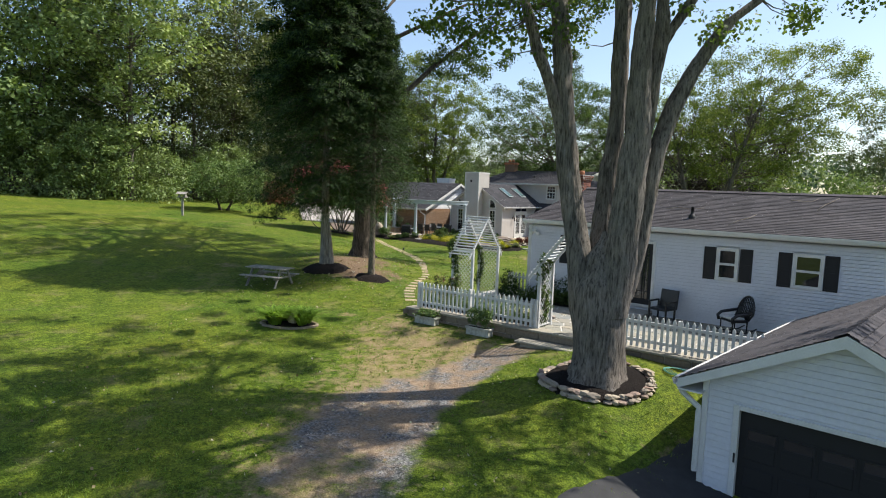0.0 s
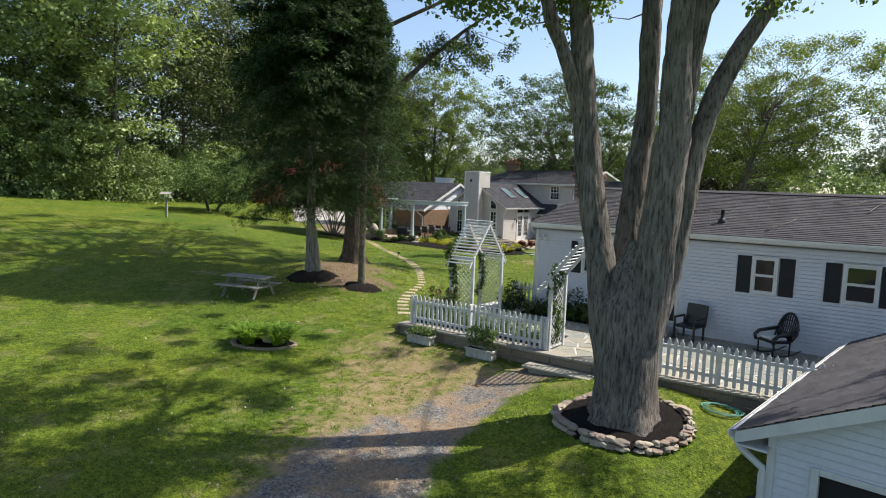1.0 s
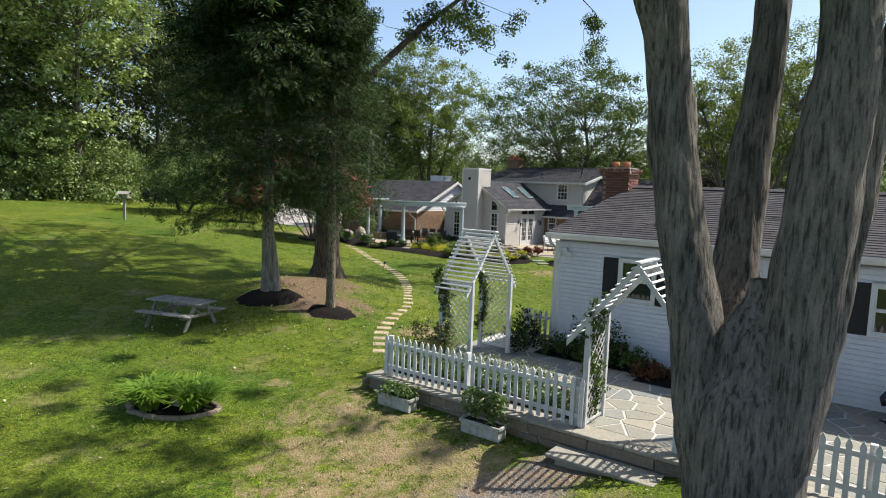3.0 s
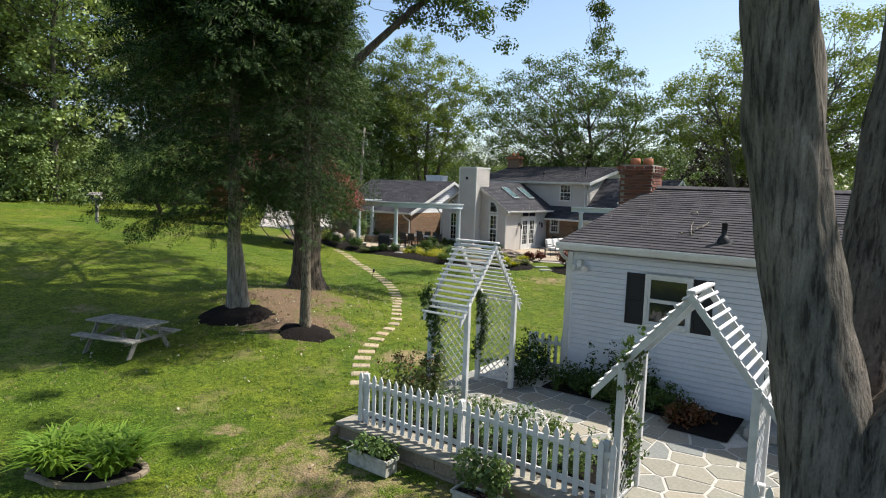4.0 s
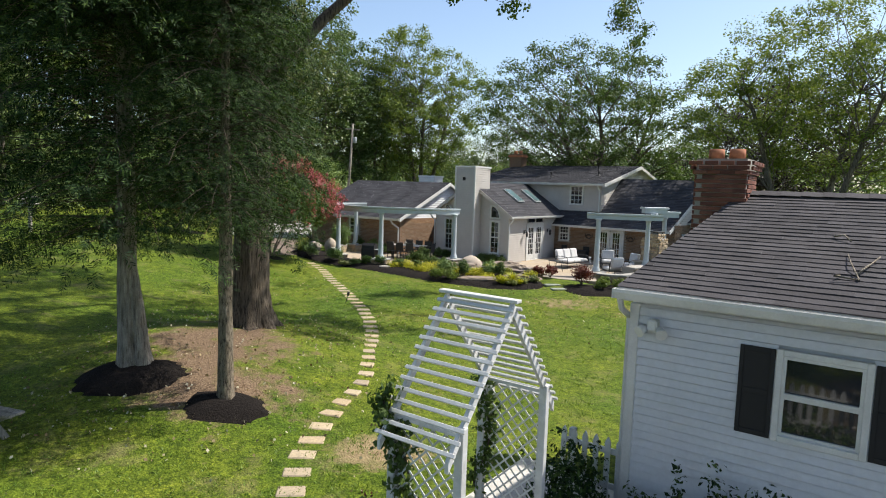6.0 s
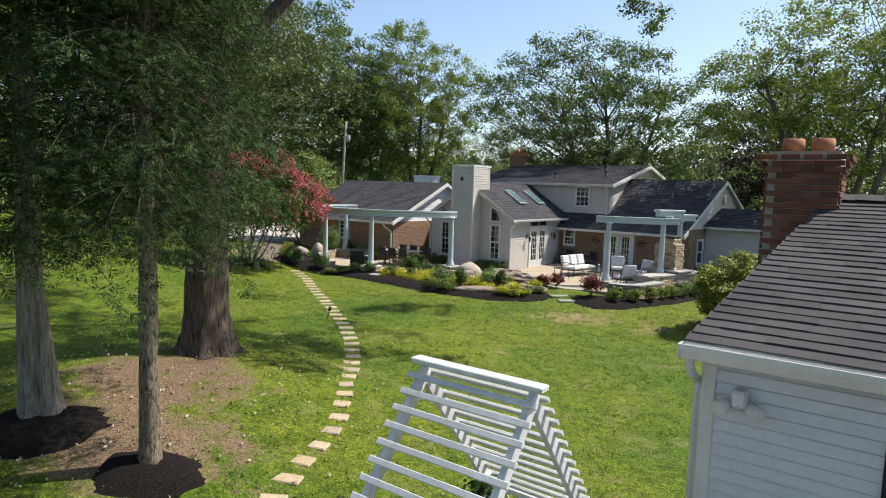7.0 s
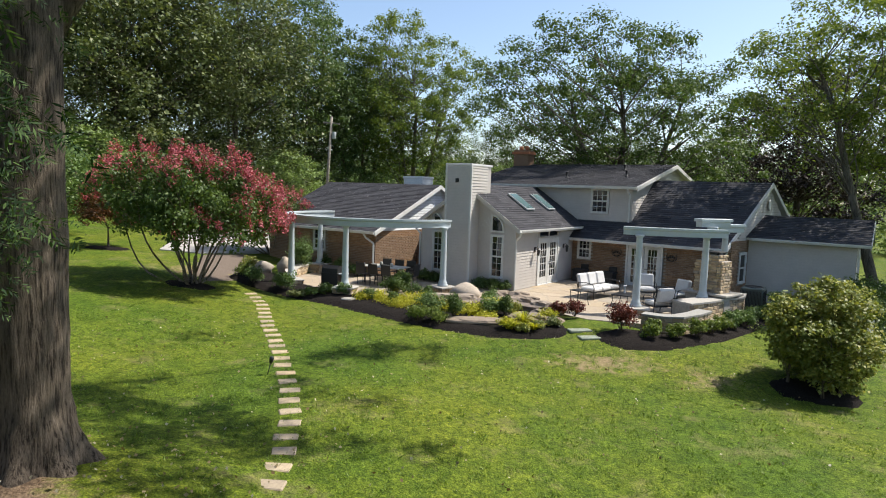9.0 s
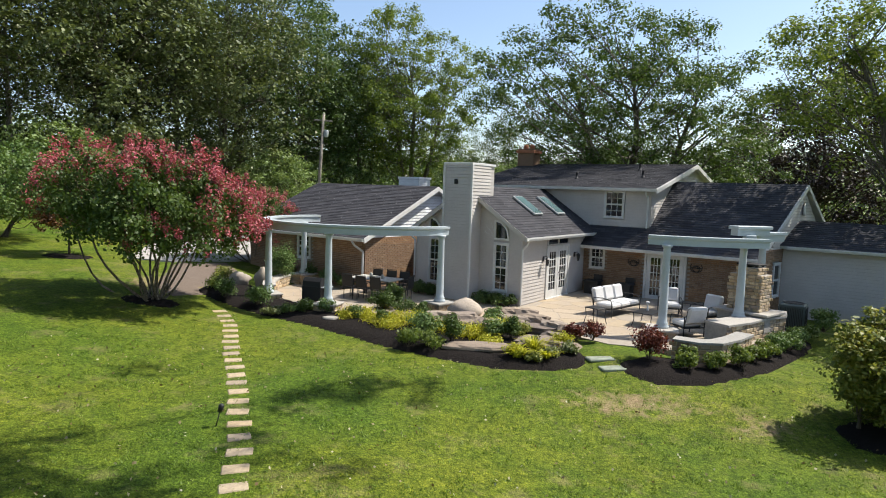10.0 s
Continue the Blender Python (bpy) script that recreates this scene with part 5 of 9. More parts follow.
def tree(name, label, at, height, crown_r, crown_base, trunk_r, leaf, bark, seed, clumps=120, leaves=90, leaf_size=0.22, clump_r=1.0, kind_cat="tree", top_flat=1.0, lean=(0, 0), stems=1, group="", squash=0.7, flare=0.5, ground=None, mass=None, low=-0.7, ragged=0.3):
    """A broad-leaved tree: trunk, limbs that reach the leafy masses of the crown, twigs and leaves."""
    rng = np.random.default_rng(seed)
    z0 = (ground_z(*at) if ground is None else ground) - 0.05
    t = thing(name, label, kind_cat, pose(at[0], at[1], z0), group)
    cz = (crown_base + height) / 2
    centre = np.array([lean[0], lean[1], cz])
    mass = mass or crown_r * 0.24
    pts, seeds = crown_masses(rng, clumps, centre, (crown_r, crown_r, (height - crown_base) / 2 * top_flat), mass, low, ragged)
    wood = Shape()
    top = centre * np.array([0.15, 0.15, 1]) + np.array([0, 0, (height - cz) * 0.55])
    forks = []
    for s in range(stems):
        a = 2 * math.pi * s / max(1, stems) + rng.random()
        foot = np.array([0.12 * stems * math.cos(a) * (stems > 1), 0.12 * stems * math.sin(a) * (stems > 1), 0])
        tip = top + (np.array([math.cos(a), math.sin(a), -0.3]) * crown_r * 0.5 if stems > 1 else 0)
        mid = foot * 0.6 + tip * 0.4 + rng.normal(size=3) * 0.1 * trunk_r
        path = [tuple(foot), tuple(foot * 0.8 + mid * 0.2), tuple(mid), tuple(mid * 0.5 + tip * 0.5 + rng.normal(size=3) * 0.3), tuple(tip)]
        trunk_tube(wood, path, [trunk_r, trunk_r * 0.85, trunk_r * 0.62, trunk_r * 0.4, trunk_r * 0.12], 10 if trunk_r > 0.1 else 7, flare)
        forks += [np.array(path[i]) * (1 - k) + np.array(path[i + 1]) * k for i in range(2, 4) for k in (0, 0.35, 0.7)] + [np.array(path[2]) * 0.35 + np.array(path[1]) * 0.65]
    forks = np.array(forks)
    mains = []
    for q in seeds:
        below = forks - q + np.array([0, 0, 0.55 * math.hypot(q[0] - lean[0], q[1] - lean[1])])
        k = np.argmin(np.linalg.norm(below, axis=1))
        mains.append(limb(wood, forks[k], q, trunk_r * 0.17, trunk_r * 0.04 + 0.006, rng, 0.05, 4, 5, 0.09))
    nodes = np.array([p for path in mains for p in path[3:]])
    for p in pts:
        k = np.argmin(np.linalg.norm(nodes - p, axis=1))
        limb(wood, nodes[k], p, trunk_r * 0.03 + 0.004, 0.004, rng, 0.05, 3, 2, 0.1)
    part("trunk", wood, bark, t)
    spread = clump_r * (0.6 + 0.8 * rng.random(len(pts)))
    v, f = leaf_cards(rng, pts, leaf_size, spread, leaves, aspect=1.35, squash=squash, facing=0.45, lift=0.75)
    part("crown", cloud("crown", v, f, leaf), leaf, t)
    return t


def shrub(name, label, at, r, hgt, leaf, seed, count=700, size=0.07, group="", cat="shrub", z=None, blades=0.0, bloom=None):
    """A mounded bush of small leaves on a few stems."""
    rng = np.random.default_rng(seed)
    z0 = ground_z(*at) if z is None else z
    t = thing(name, label, cat, pose(at[0], at[1], z0), group)
    k = max(10, int(count / 34))
    pts = crown_points(rng, k, (0, 0, hgt * 0.52), (r * 0.8, r * 0.8, hgt * 0.42), 4, 0.35, -0.7)
    st = Shape()
    for p in pts[:10]:
        limb(st, (p[0] * 0.15, p[1] * 0.15, -0.03), tuple(p), 0.012 + 0.006 * r, 0.004, rng, 0, 4, 3)
    part("stem_bundle", st, BARK_DARK, t)
    v, f = leaf_cards(rng, pts, size * 1.15, max(r, hgt * 0.5) * 0.34, 60, aspect=1.5, droop=-0.1, squash=0.9)
    v[:, 2] = np.maximum(v[:, 2], 0.0)
    part("leaves", cloud("leaves", v, f, leaf), leaf, t)
    if bloom:
        b = pts[rng.choice(len(pts), max(2, len(pts) // 2))]
        v, f = leaf_cards(rng, b + np.array([0, 0, hgt * 0.1]), size * 0.8, r * 0.25, 14, aspect=1.1)
        part("flowers", cloud("flowers", v, f, bloom), bloom, t)
    return t


def blade_tuft(rng, at, n, hgt, w, spread=0.5):
    """Arching strap leaves from one root: four faces each."""
    vs, fs = [], []
    for i in range(n):
        a = rng.random() * 2 * math.pi
        out = np.array([math.cos(a), math.sin(a), 0]) * spread * (0.3 + rng.random())
        side = np.array([-math.sin(a), math.cos(a), 0]) * w
        h = hgt * (0.7 + 0.6 * rng.random())
        root = np.array(at) + np.array([math.cos(a), math.sin(a), 0]) * 0.06 * rng.random()
        k = len(vs)
        for t, ww in ((0, 0.7), (0.4, 1.0), (0.75, 0.7), (1.0, 0.08)):
            p = root + out * t ** 1.6 + np.array([0, 0, h * (t - 0.42 * t ** 3)])
            vs += [p - side * ww, p + side * ww]
        for s in range(3):
            fs.append((k + 2 * s, k + 2 * s + 1, k + 2 * s + 3, k + 2 * s + 2))
    return vs, fs


def conifer(name, label, at, height, r, crown_base, trunk_r, bark, seed, boughs=300, sprays=120, needle=0.07, lean=(0, 0), twin=False, fine=7):
    """A shaggy evergreen: drooping boughs hung with feathery sprays, each spray a twig set with short needles on both sides."""
    rng = np.random.default_rng(seed)
    z0 = ground_z(*at) - 0.05
    t = thing(name, label, "tree", pose(at[0], at[1], z0))
    wood, twigs = Shape(), Shape()
    path = [(0, 0, 0), (lean[0] * 0.15, lean[1] * 0.15, height * 0.2), (lean[0] * 0.5, lean[1] * 0.5, height * 0.55), (lean[0], lean[1], height)]
    bark_tube(wood, path, [trunk_r, trunk_r * 0.85, trunk_r * 0.5, 0.03], 18, 0.4, 0.02, seed)
    if twin:
        bark_tube(wood, [(0.3, 0.03, 0), (0.24, 0.03, 0.6), (0.12, 0.0, 1.7), (0.0, 0.0, 2.6)], [0.17, 0.15, 0.14, 0.1], 18, 0.4, 0.02, seed + 1)
    cents, ways = [], []
    for b in range(boughs):
        s = rng.random()
        z = crown_base + (height - crown_base) * s
        rr = r * (1 - s) ** 0.5 * (0.72 + 0.28 * min(1, s * 5))
        a = rng.random() * 2 * math.pi
        ln = 0.2 + rr * (0.5 + 0.55 * rng.random() ** 0.8)
        root = np.array([lean[0] * z / height, lean[1] * z / height, z])
        tip = root + np.array([math.cos(a) * ln, math.sin(a) * ln, ln * (0.16 * rng.random() - 0.3)])
        limb(twigs, root, tip, 0.011 + 0.008 * (1 - s), 0.003, rng, -0.1, 4, 4)
        d = (tip - root) / np.linalg.norm(tip - root)
        sd = np.array([-d[1], d[0], 0])
        k = int(sprays * (0.25 + 0.75 * min(1.0, ln / 2.4)) * (1.0 if z < 7.5 else 0.8))
        q = 0.15 + 0.9 * rng.random(k) ** 0.7
        wide = 0.1 + 0.34 * np.sin(np.pi * np.clip(q * 0.88 + 0.1, 0, 1)) * min(1.0, ln * 0.55)
        off = rng.normal(size=k)
        p = root + (tip - root) * q[:, None] + sd * (off * wide)[:, None]
        p[:, 2] += 0.1 * ln * np.sin(np.pi * np.minimum(q, 1)) + 0.05 * rng.normal(size=k) - np.abs(rng.normal(size=k)) * 0.14
        w = d * 0.6 + sd * (0.55 * np.sign(off) + 0.3 * rng.normal(size=k))[:, None]
        w[:, 2] -= 0.2 + 0.5 * rng.random(k)
        w += rng.normal(size=(k, 3)) * 0.16
        cents.append(p)
        ways.append(w / np.linalg.norm(w, axis=1, keepdims=True))
    cents, ways = np.concatenate(cents), np.concatenate(ways)
    part("trunk", wood, bark, t)
    part("bough", twigs, BARK_DARK, t, "dark thin boughs")
    n = len(cents)
    up = rng.normal(size=(n, 3)) * 0.6 + np.array([0, 0, 1.0])
    side = np.cross(ways, up)
    side /= np.linalg.norm(side, axis=1, keepdims=True)
    nrm = np.cross(side, ways)
    # coarser where the crown is far above the eye
    grow = 1 + 1.6 * np.clip((cents[:, 2] - 6.5) / 2.0, 0, 1)
    size = needle * grow * (0.7 + 0.6 * rng.random(n))
    V = []
    for k, (along, sgn) in enumerate(((0.1, 1), (0.3, -1), (0.6, 1), (0.85, -1), (1.15, 1), (1.4, -1), (1.6, 0))):
        s = (size * (1.0 - 0.09 * k))[:, None]
        root = cents + ways * s * along * 1.4 - nrm * s * 0.16 * along ** 2
        d = ways * 0.62 + side * sgn * 0.75 - nrm * 0.12
        d += rng.normal(size=(n, 3)) * 0.1
        e = ways * -0.75 * sgn + side * 0.62 if sgn else side
        tip, mid = root + d * s, root + d * s * 0.45
        keep = (cents[:, 2] < 7.5) & (k < fine) | (k < 4)
        V.append(np.stack([root, mid + e * s * 0.11, tip, mid - e * s * 0.11], 1)[keep].reshape(-1, 3))
    v = np.concatenate(V)
    part("crown", cloud("crown", v, np.arange(len(v)).reshape(-1, 4), LEAF_CEDAR), LEAF_CEDAR, t)
    return t


def maple():
    """The great maple in the ring of stones: one thick foot that parts into four tall stems."""
    at = (3.62, 13.9)
    rng = np.random.default_rng(5)
    t = thing("maple_tree", "great grey-barked maple with several rising stems in a stone ring", "tree", pose(*at, ground_z(*at) + 0.12))
    wood = Shape()
    stems = {
        "foot": ([(0, 0, -0.15), (0.03, 0.0, 0.5), (0.0, 0.0, 1.2), (0.0, 0.05, 2.0), (0.05, 0.05, 2.7), (0.1, 0.05, 3.4)], [0.6, 0.57, 0.58, 0.57, 0.42, 0.12]),
        "left": ([(-0.26, 0.12, 1.0), (-0.36, 0.2, 1.9), (-0.45, 0.3, 2.7), (-0.58, 0.42, 3.45), (-0.7, 0.5, 4.2), (-0.79, 0.53, 4.75), (-0.9, 0.55, 5.6), (-1.0, 0.55, 6.45), (-1.06, 0.56, 7.3), (-1.15, 0.6, 8.1), (-1.4, 0.7, 10.2), (-1.9, 1.0, 13)], [0.3, 0.33, 0.3, 0.27, 0.25, 0.24, 0.235, 0.225, 0.21, 0.2, 0.12, 0.04]),
        "left_branch": ([(-0.95, 0.5, 5.4), (-1.14, 0.42, 6.1), (-1.42, 0.35, 6.85), (-1.68, 0.3, 7.4), (-1.9, 0.25, 8.1), (-2.1, 0.2, 8.6), (-3.0, 0.0, 11)], [0.13, 0.14, 0.13, 0.12, 0.11, 0.1, 0.03]),
        "back": ([(-0.05, 0.35, 1.5), (0.05, 0.6, 2.5), (0.13, 0.82, 3.3), (0.2, 0.9, 4.1), (0.27, 0.92, 4.75), (0.32, 0.95, 5.2), (0.39, 0.95, 6.1), (0.385, 0.95, 7.0), (0.375, 1.0, 7.85), (0.41, 1.1, 8.7), (0.2, 2.0, 12.5)], [0.34, 0.32, 0.26, 0.23, 0.21, 0.2, 0.19, 0.19, 0.19, 0.18, 0.04]),
        "mid": ([(0.2, -0.15, 1.5), (0.3, -0.2, 2.6), (0.36, -0.24, 3.45), (0.4, -0.28, 4.1), (0.44, -0.3, 4.8), (0.5, -0.33, 5.55), (0.48, -0.34, 6.05), (0.46, -0.34, 6.85), (0.5, -0.36, 7.7), (0.52, -0.4, 8.5), (0.5, -1.4, 12.5)], [0.38, 0.37, 0.34, 0.33, 0.31, 0.28, 0.25, 0.215, 0.2, 0.17, 0.04]),
        "mid_branch": ([(0.55, -0.05, 4.6), (0.72, 0.05, 5.5), (0.86, 0.1, 6.3), (0.92, 0.12, 6.9), (1.04, 0.15, 7.7), (1.03, 0.2, 8.6), (1.2, 0.6, 11.5)], [0.16, 0.17, 0.16, 0.16, 0.17, 0.13, 0.04]),
        "mid_fork": ([(1.02, 0.15, 7.5), (1.2, 0.15, 7.85), (1.52, 0.15, 8.3), (1.75, 0.15, 8.7), (2.4, 0.4, 10.8)], [0.13, 0.12, 0.115, 0.1, 0.03]),
        "right": ([(0.5, 0.0, 1.9), (0.72, 0.05, 2.8), (0.82, 0.08, 3.5), (0.92, 0.1, 4.4), (1.07, 0.1, 5.25), (1.35, 0.1, 6.1), (1.73, 0.1, 6.95), (2.06, 0.1, 7.5), (2.48, 0.1, 8.1), (3.1, 0.05, 8.6), (4.5, -0.2, 10.2), (5.8, -0.8, 11.6)], [0.22, 0.23, 0.22, 0.22, 0.21, 0.19, 0.175, 0.165, 0.15, 0.13, 0.08, 0.03]),
    }
    for name, (path, rad) in stems.items():
        low = [k for k, p in enumerate(path) if p[2] < 9.0]
        bark_tube(wood, path[:len(low) + 1], rad[:len(low) + 1], 56 if name == "foot" else 30, 0.35 if name == "foot" else 0.0, 0.075 if name == "foot" else 0.055, seed=len(name) * 1.7)
        if len(path) > len(low) + 1:
            trunk_tube(wood, path[len(low):], rad[len(low):], 10)
    nodes = np.array([p for path, _ in stems.values() for p in path if p[2] > 6])
    pts = crown_points(rng, 500, (0.4, 0.2, 12.6), (10.2, 10.2, 4.8), 7, 0.3, -0.75)
    pts = pts[(pts[:, 2] > np.maximum(8.8, 10.0 + 0.31 * pts[:, 1])) & ((pts[:, 1] < 0.6 + 1.2 * rng.random(len(pts))) | (pts[:, 0] < 1.0 + 1.2 * rng.random(len(pts))) | (pts[:, 1] > 6.2))]
    heads = pts[rng.choice(len(pts), 40, replace=False)]
    more = []
    for hpt in heads:
        k = np.argmin(np.linalg.norm(nodes - hpt + np.array([0, 0, 2.0]), axis=1))
        more += limb(wood, nodes[k], hpt, 0.08, 0.02, rng, 0.0, 6, 6, 0.08)[2:]
    nodes = np.array(list(map(tuple, nodes)) + more)
    hang = np.concatenate([np.array(c) + rng.normal(size=(5, 3)) * np.array([0.55, 0.5, 0.22]) for c in ((-2.6, 0.3, 7.9), (-2.0, 0.3, 8.2), (-3.2, 0.2, 8.2), (-1.5, 0.7, 7.9), (-3.6, 0.0, 7.6), (-0.7, 0.9, 8.3), (2.6, 0.2, 8.1), (4.4, -0.2, 8.5))])
    allp = np.concatenate([pts, hang])
    for p in allp:
        k = np.argmin(np.linalg.norm(nodes - p, axis=1))
        limb(wood, nodes[k], p, 0.022, 0.006, rng, 0.05, 3, 3, 0.1)
    part("trunk", wood, BARK_MAPLE, t)
    v, f = leaf_cards(rng, pts, 0.13, 0.62 * (0.6 + 0.7 * rng.random(len(pts))), 150, aspect=1.2, droop=0.5)
    v2, f2 = leaf_cards(rng, hang, 0.095, 0.55 * (0.6 + 0.7 * rng.random(len(hang))), 105, aspect=1.2, droop=0.5)
    v, f = np.concatenate([np.asarray(v), np.asarray(v2)]), np.concatenate([np.asarray(f), np.asarray(f2) + len(v)])
    part("crown", cloud("crown", v, f, LEAF_BRIGHT), LEAF_BRIGHT, t)
    return t


maple()
conifer("evergreen_tree", "shaggy dark evergreen on a pale trunk in a mulch ring", (-5.3, 27.35), 15.2, 4.1, 2.9, 0.2, BARK_PALE, 21, boughs=600, sprays=100, needle=0.105, twin=True, fine=5)
conifer("evergreen_tree", "slender evergreen with a bare lower trunk in a mulch ring", (-3.08, 26.45), 11.3, 1.95, 3.5, 0.14, BARK_BROWN, 22, boughs=380, sprays=150, needle=0.054)


def big_tree():
    at = (-4.16, 31.5)
    t = tree("shade_tree", "massive brown-barked shade tree with flared roots", at, 23.0, 8.8, 14.2, 0.5, LEAF_MAPLE, BARK_DARK, 31, clumps=420, leaves=64, leaf_size=0.18, clump_r=0.85, flare=0.0, lean=(3.8, 2.2), ground=0.57)
    rng = np.random.default_rng(8)
    wood, cl = Shape(), []
    bark_tube(wood, [(0, 0, 0.4), (0, 0, 1.6), (0.02, 0.02, 3.6), (0.05, 0.05, 7.5)], [0.5, 0.46, 0.42, 0.34], 44, 0.62, 0.05, 3.0, 7)
    wood.tube([(0.1, 0.1, 6.0), (0.7, 0.5, 7.4), (1.6, 1.1, 8.7), (3.2, 1.7, 10.4), (5.0, 2.3, 12.0), (6.6, 2.8, 13.2)], [0.2, 0.17, 0.15, 0.12, 0.08, 0.03], 9)
    wood.tube([(0.3, 0.2, 11.0), (5.0, 4.0, 14.4), (9.0, 7.0, 15.2), (12.2, 9.8, 13.6)], [0.12, 0.07, 0.04, 0.02], 8)
    for tip, n, sp in ((np.array([5.3, 2.5, 10.9]), 22, (0.95, 0.8, 0.6)), (np.array([3.6, 2.0, 10.9]), 10, (0.7, 0.6, 0.4)), (np.array([12.4, 10.0, 11.7]), 15, (0.5, 0.5, 0.95))):
        for _ in range(n):
            p = tip + rng.normal(size=3) * np.array(sp)
            q = np.array([5.0, 2.3, 12.0]) if tip[0] < 8 else np.array([12.2, 9.8, 13.6])
            if tip[0] < 4:
                q = np.array([3.2, 1.7, 10.4])
            limb(wood, tuple(q), tuple(p), 0.02, 0.005, rng, 0.06, 4, 4, 0.1)
            cl.append(p)
    high = np.array([(11.6, 5.4, 15.6)]) + rng.normal(size=(56, 3)) * np.array([2.4, 1.8, 0.7])
    high = high[high[:, 2] > 14.6]
    for p in high:
        limb(wood, (9.0, 7.0, 15.2) if p[0] > 7 else (5.0, 4.0, 14.4), tuple(p), 0.03, 0.008, rng, 0.04, 4, 4, 0.1)
    part("limb", wood, BARK_DARK, t)
    v, f = leaf_cards(rng, high, 0.18, 0.75, 80, aspect=1.25, droop=0.4)
    part("high_leaves", cloud("high_leaves", v, f, LEAF_MAPLE), LEAF_MAPLE, t)
    v, f = leaf_cards(rng, np.array(cl), 0.105, 0.5, 150, aspect=1.25, droop=0.5)
    part("limb_leaves", cloud("limb_leaves", v, f, LEAF_MAPLE), LEAF_MAPLE, t)


big_tree()


def crape_myrtle(at, seed, k=1.0):
    rng = np.random.default_rng(seed)
    z0 = ground_z(*at)
    t = thing("flowering_tree", "many-stemmed flowering tree with deep pink blossom heads", "tree", pose(*at, z0), "flowering trees")
    t.scale = (k, k, k)
    pts = crown_points(rng, 300, (0.0, 0, 3.1), (3.2, 3.1, 1.75), 6, 0.5, -0.75)
    for s in range(15):
        wood = Shape()
        a = s * 2 * math.pi / 15 + rng.random() * 0.3
        tip = np.array([math.cos(a) * (1.4 + 1.3 * rng.random()), math.sin(a) * (1.4 + 1.3 * rng.random()), 2.7 + 0.7 * rng.random()])
        foot = np.array([math.cos(a) * 0.2, math.sin(a) * 0.2, -0.05])
        limb(wood, foot, tip, 0.05, 0.02, rng, 0.05, 6, 7, 0.11)
        part("stem", wood, BARK_BROWN, t)
    wood = Shape()
    for p in pts:
        a = math.atan2(p[1], p[0])
        q = np.array([math.cos(a) * 1.2, math.sin(a) * 1.2, 2.0])
        limb(wood, q, p, 0.018, 0.005, rng, 0.0, 4, 3, 0.1)
    part("twig_mass", wood, BARK_BROWN, t)
    v, f = leaf_cards(rng, pts, 0.115, 0.5, 115, aspect=1.5)
    part("crown", cloud("crown", v, f, LEAF_MAPLE), LEAF_MAPLE, t)
    hi = pts[(pts[:, 2] > 3.75) & (rng.random(len(pts)) < 0.75) | (pts[:, 0] > 1.9) & (pts[:, 2] > 2.3) & (rng.random(len(pts)) < 0.8) | (rng.random(len(pts)) < 0.1)]
    out = np.array([p + (p - np.array([0.1, 0, 2.5])) / np.linalg.norm(p - np.array([0.1, 0, 2.5])) * (0.18 + 0.3 * rng.random()) + rng.normal(size=3) * 0.26 for p in np.repeat(hi, 8, axis=0) if rng.random() < 0.7])
    v, f = leaf_cards(rng, out, 0.066, 0.15, 34, aspect=1.15, squash=1.7)
    part("blossom", cloud("blossom", v, f, BLOSSOM), BLOSSOM, t, "deep pink blossom heads")


crape_myrtle((-7.8, 46.2), 41)
crape_myrtle((-7.6, 56.3), 43, 0.72)

tree("broad_tree", "tall broad green tree behind the house", (13.9, 66.5), 16.6, 8.9, 2.6, 0.4, LEAF_MAPLE, BARK_WOOD, 51, clumps=1000, leaves=84, leaf_size=0.16, clump_r=0.7, stems=3, mass=1.8, low=-0.95)
tree("broad_tree", "tall many-stemmed yellow-green tree beside the addition", (20.7, 49.2), 15.2, 8.3, 5.0, 0.26, LEAF_YELLOW, BARK_WOOD, 52, clumps=1000, leaves=84, leaf_size=0.14, clump_r=0.7, stems=3, mass=1.6, low=-0.95, lean=(3.4, 2.3))
tree("purple_tree", "dark purple-leaved tree behind the addition", (33.0, 78.0), 13.5, 9.2, 0.4, 0.4, LEAF_PURPLE, BARK_DARK, 53, clumps=620, leaves=60, leaf_size=0.24, clump_r=0.9, low=-0.95)
tree("broad_tree", "rounded yellowing tree beyond the house", (-1.8, 101.0), 22.5, 8.2, 3.0, 0.4, LEAF_YELLOW, BARK_WOOD, 54, clumps=560, leaves=70, leaf_size=0.23, clump_r=0.95, stems=3, mass=1.7, low=-0.95)
tree("small_tree", "low dark-green round tree on the lawn", (-20.3, 56.5), 4.3, 3.4, 0.5, 0.12, LEAF_MID, BARK_DARK, 55, clumps=170, leaves=44, leaf_size=0.15, clump_r=0.5, stems=3, low=-0.9)
tree("small_tree", "young rust-red tree in a mulch ring", (-14.4, 52.7), 2.9, 1.35, 0.9, 0.05, LEAF_RUST, BARK_DARK, 56, clumps=90, leaves=50, leaf_size=0.1, clump_r=0.3, mass=0.45)
BUSH = (11.1, 38.8)
tree("round_bush", "big rounded golden-green bush in mulch", BUSH, 2.72, 1.08, 0.12, 0.04, LEAF_GOLD, BARK_DARK, 57, clumps=360, leaves=76, leaf_size=0.085, clump_r=0.26, kind_cat="bush", stems=5, mass=0.34, low=-0.9, ragged=0.45)


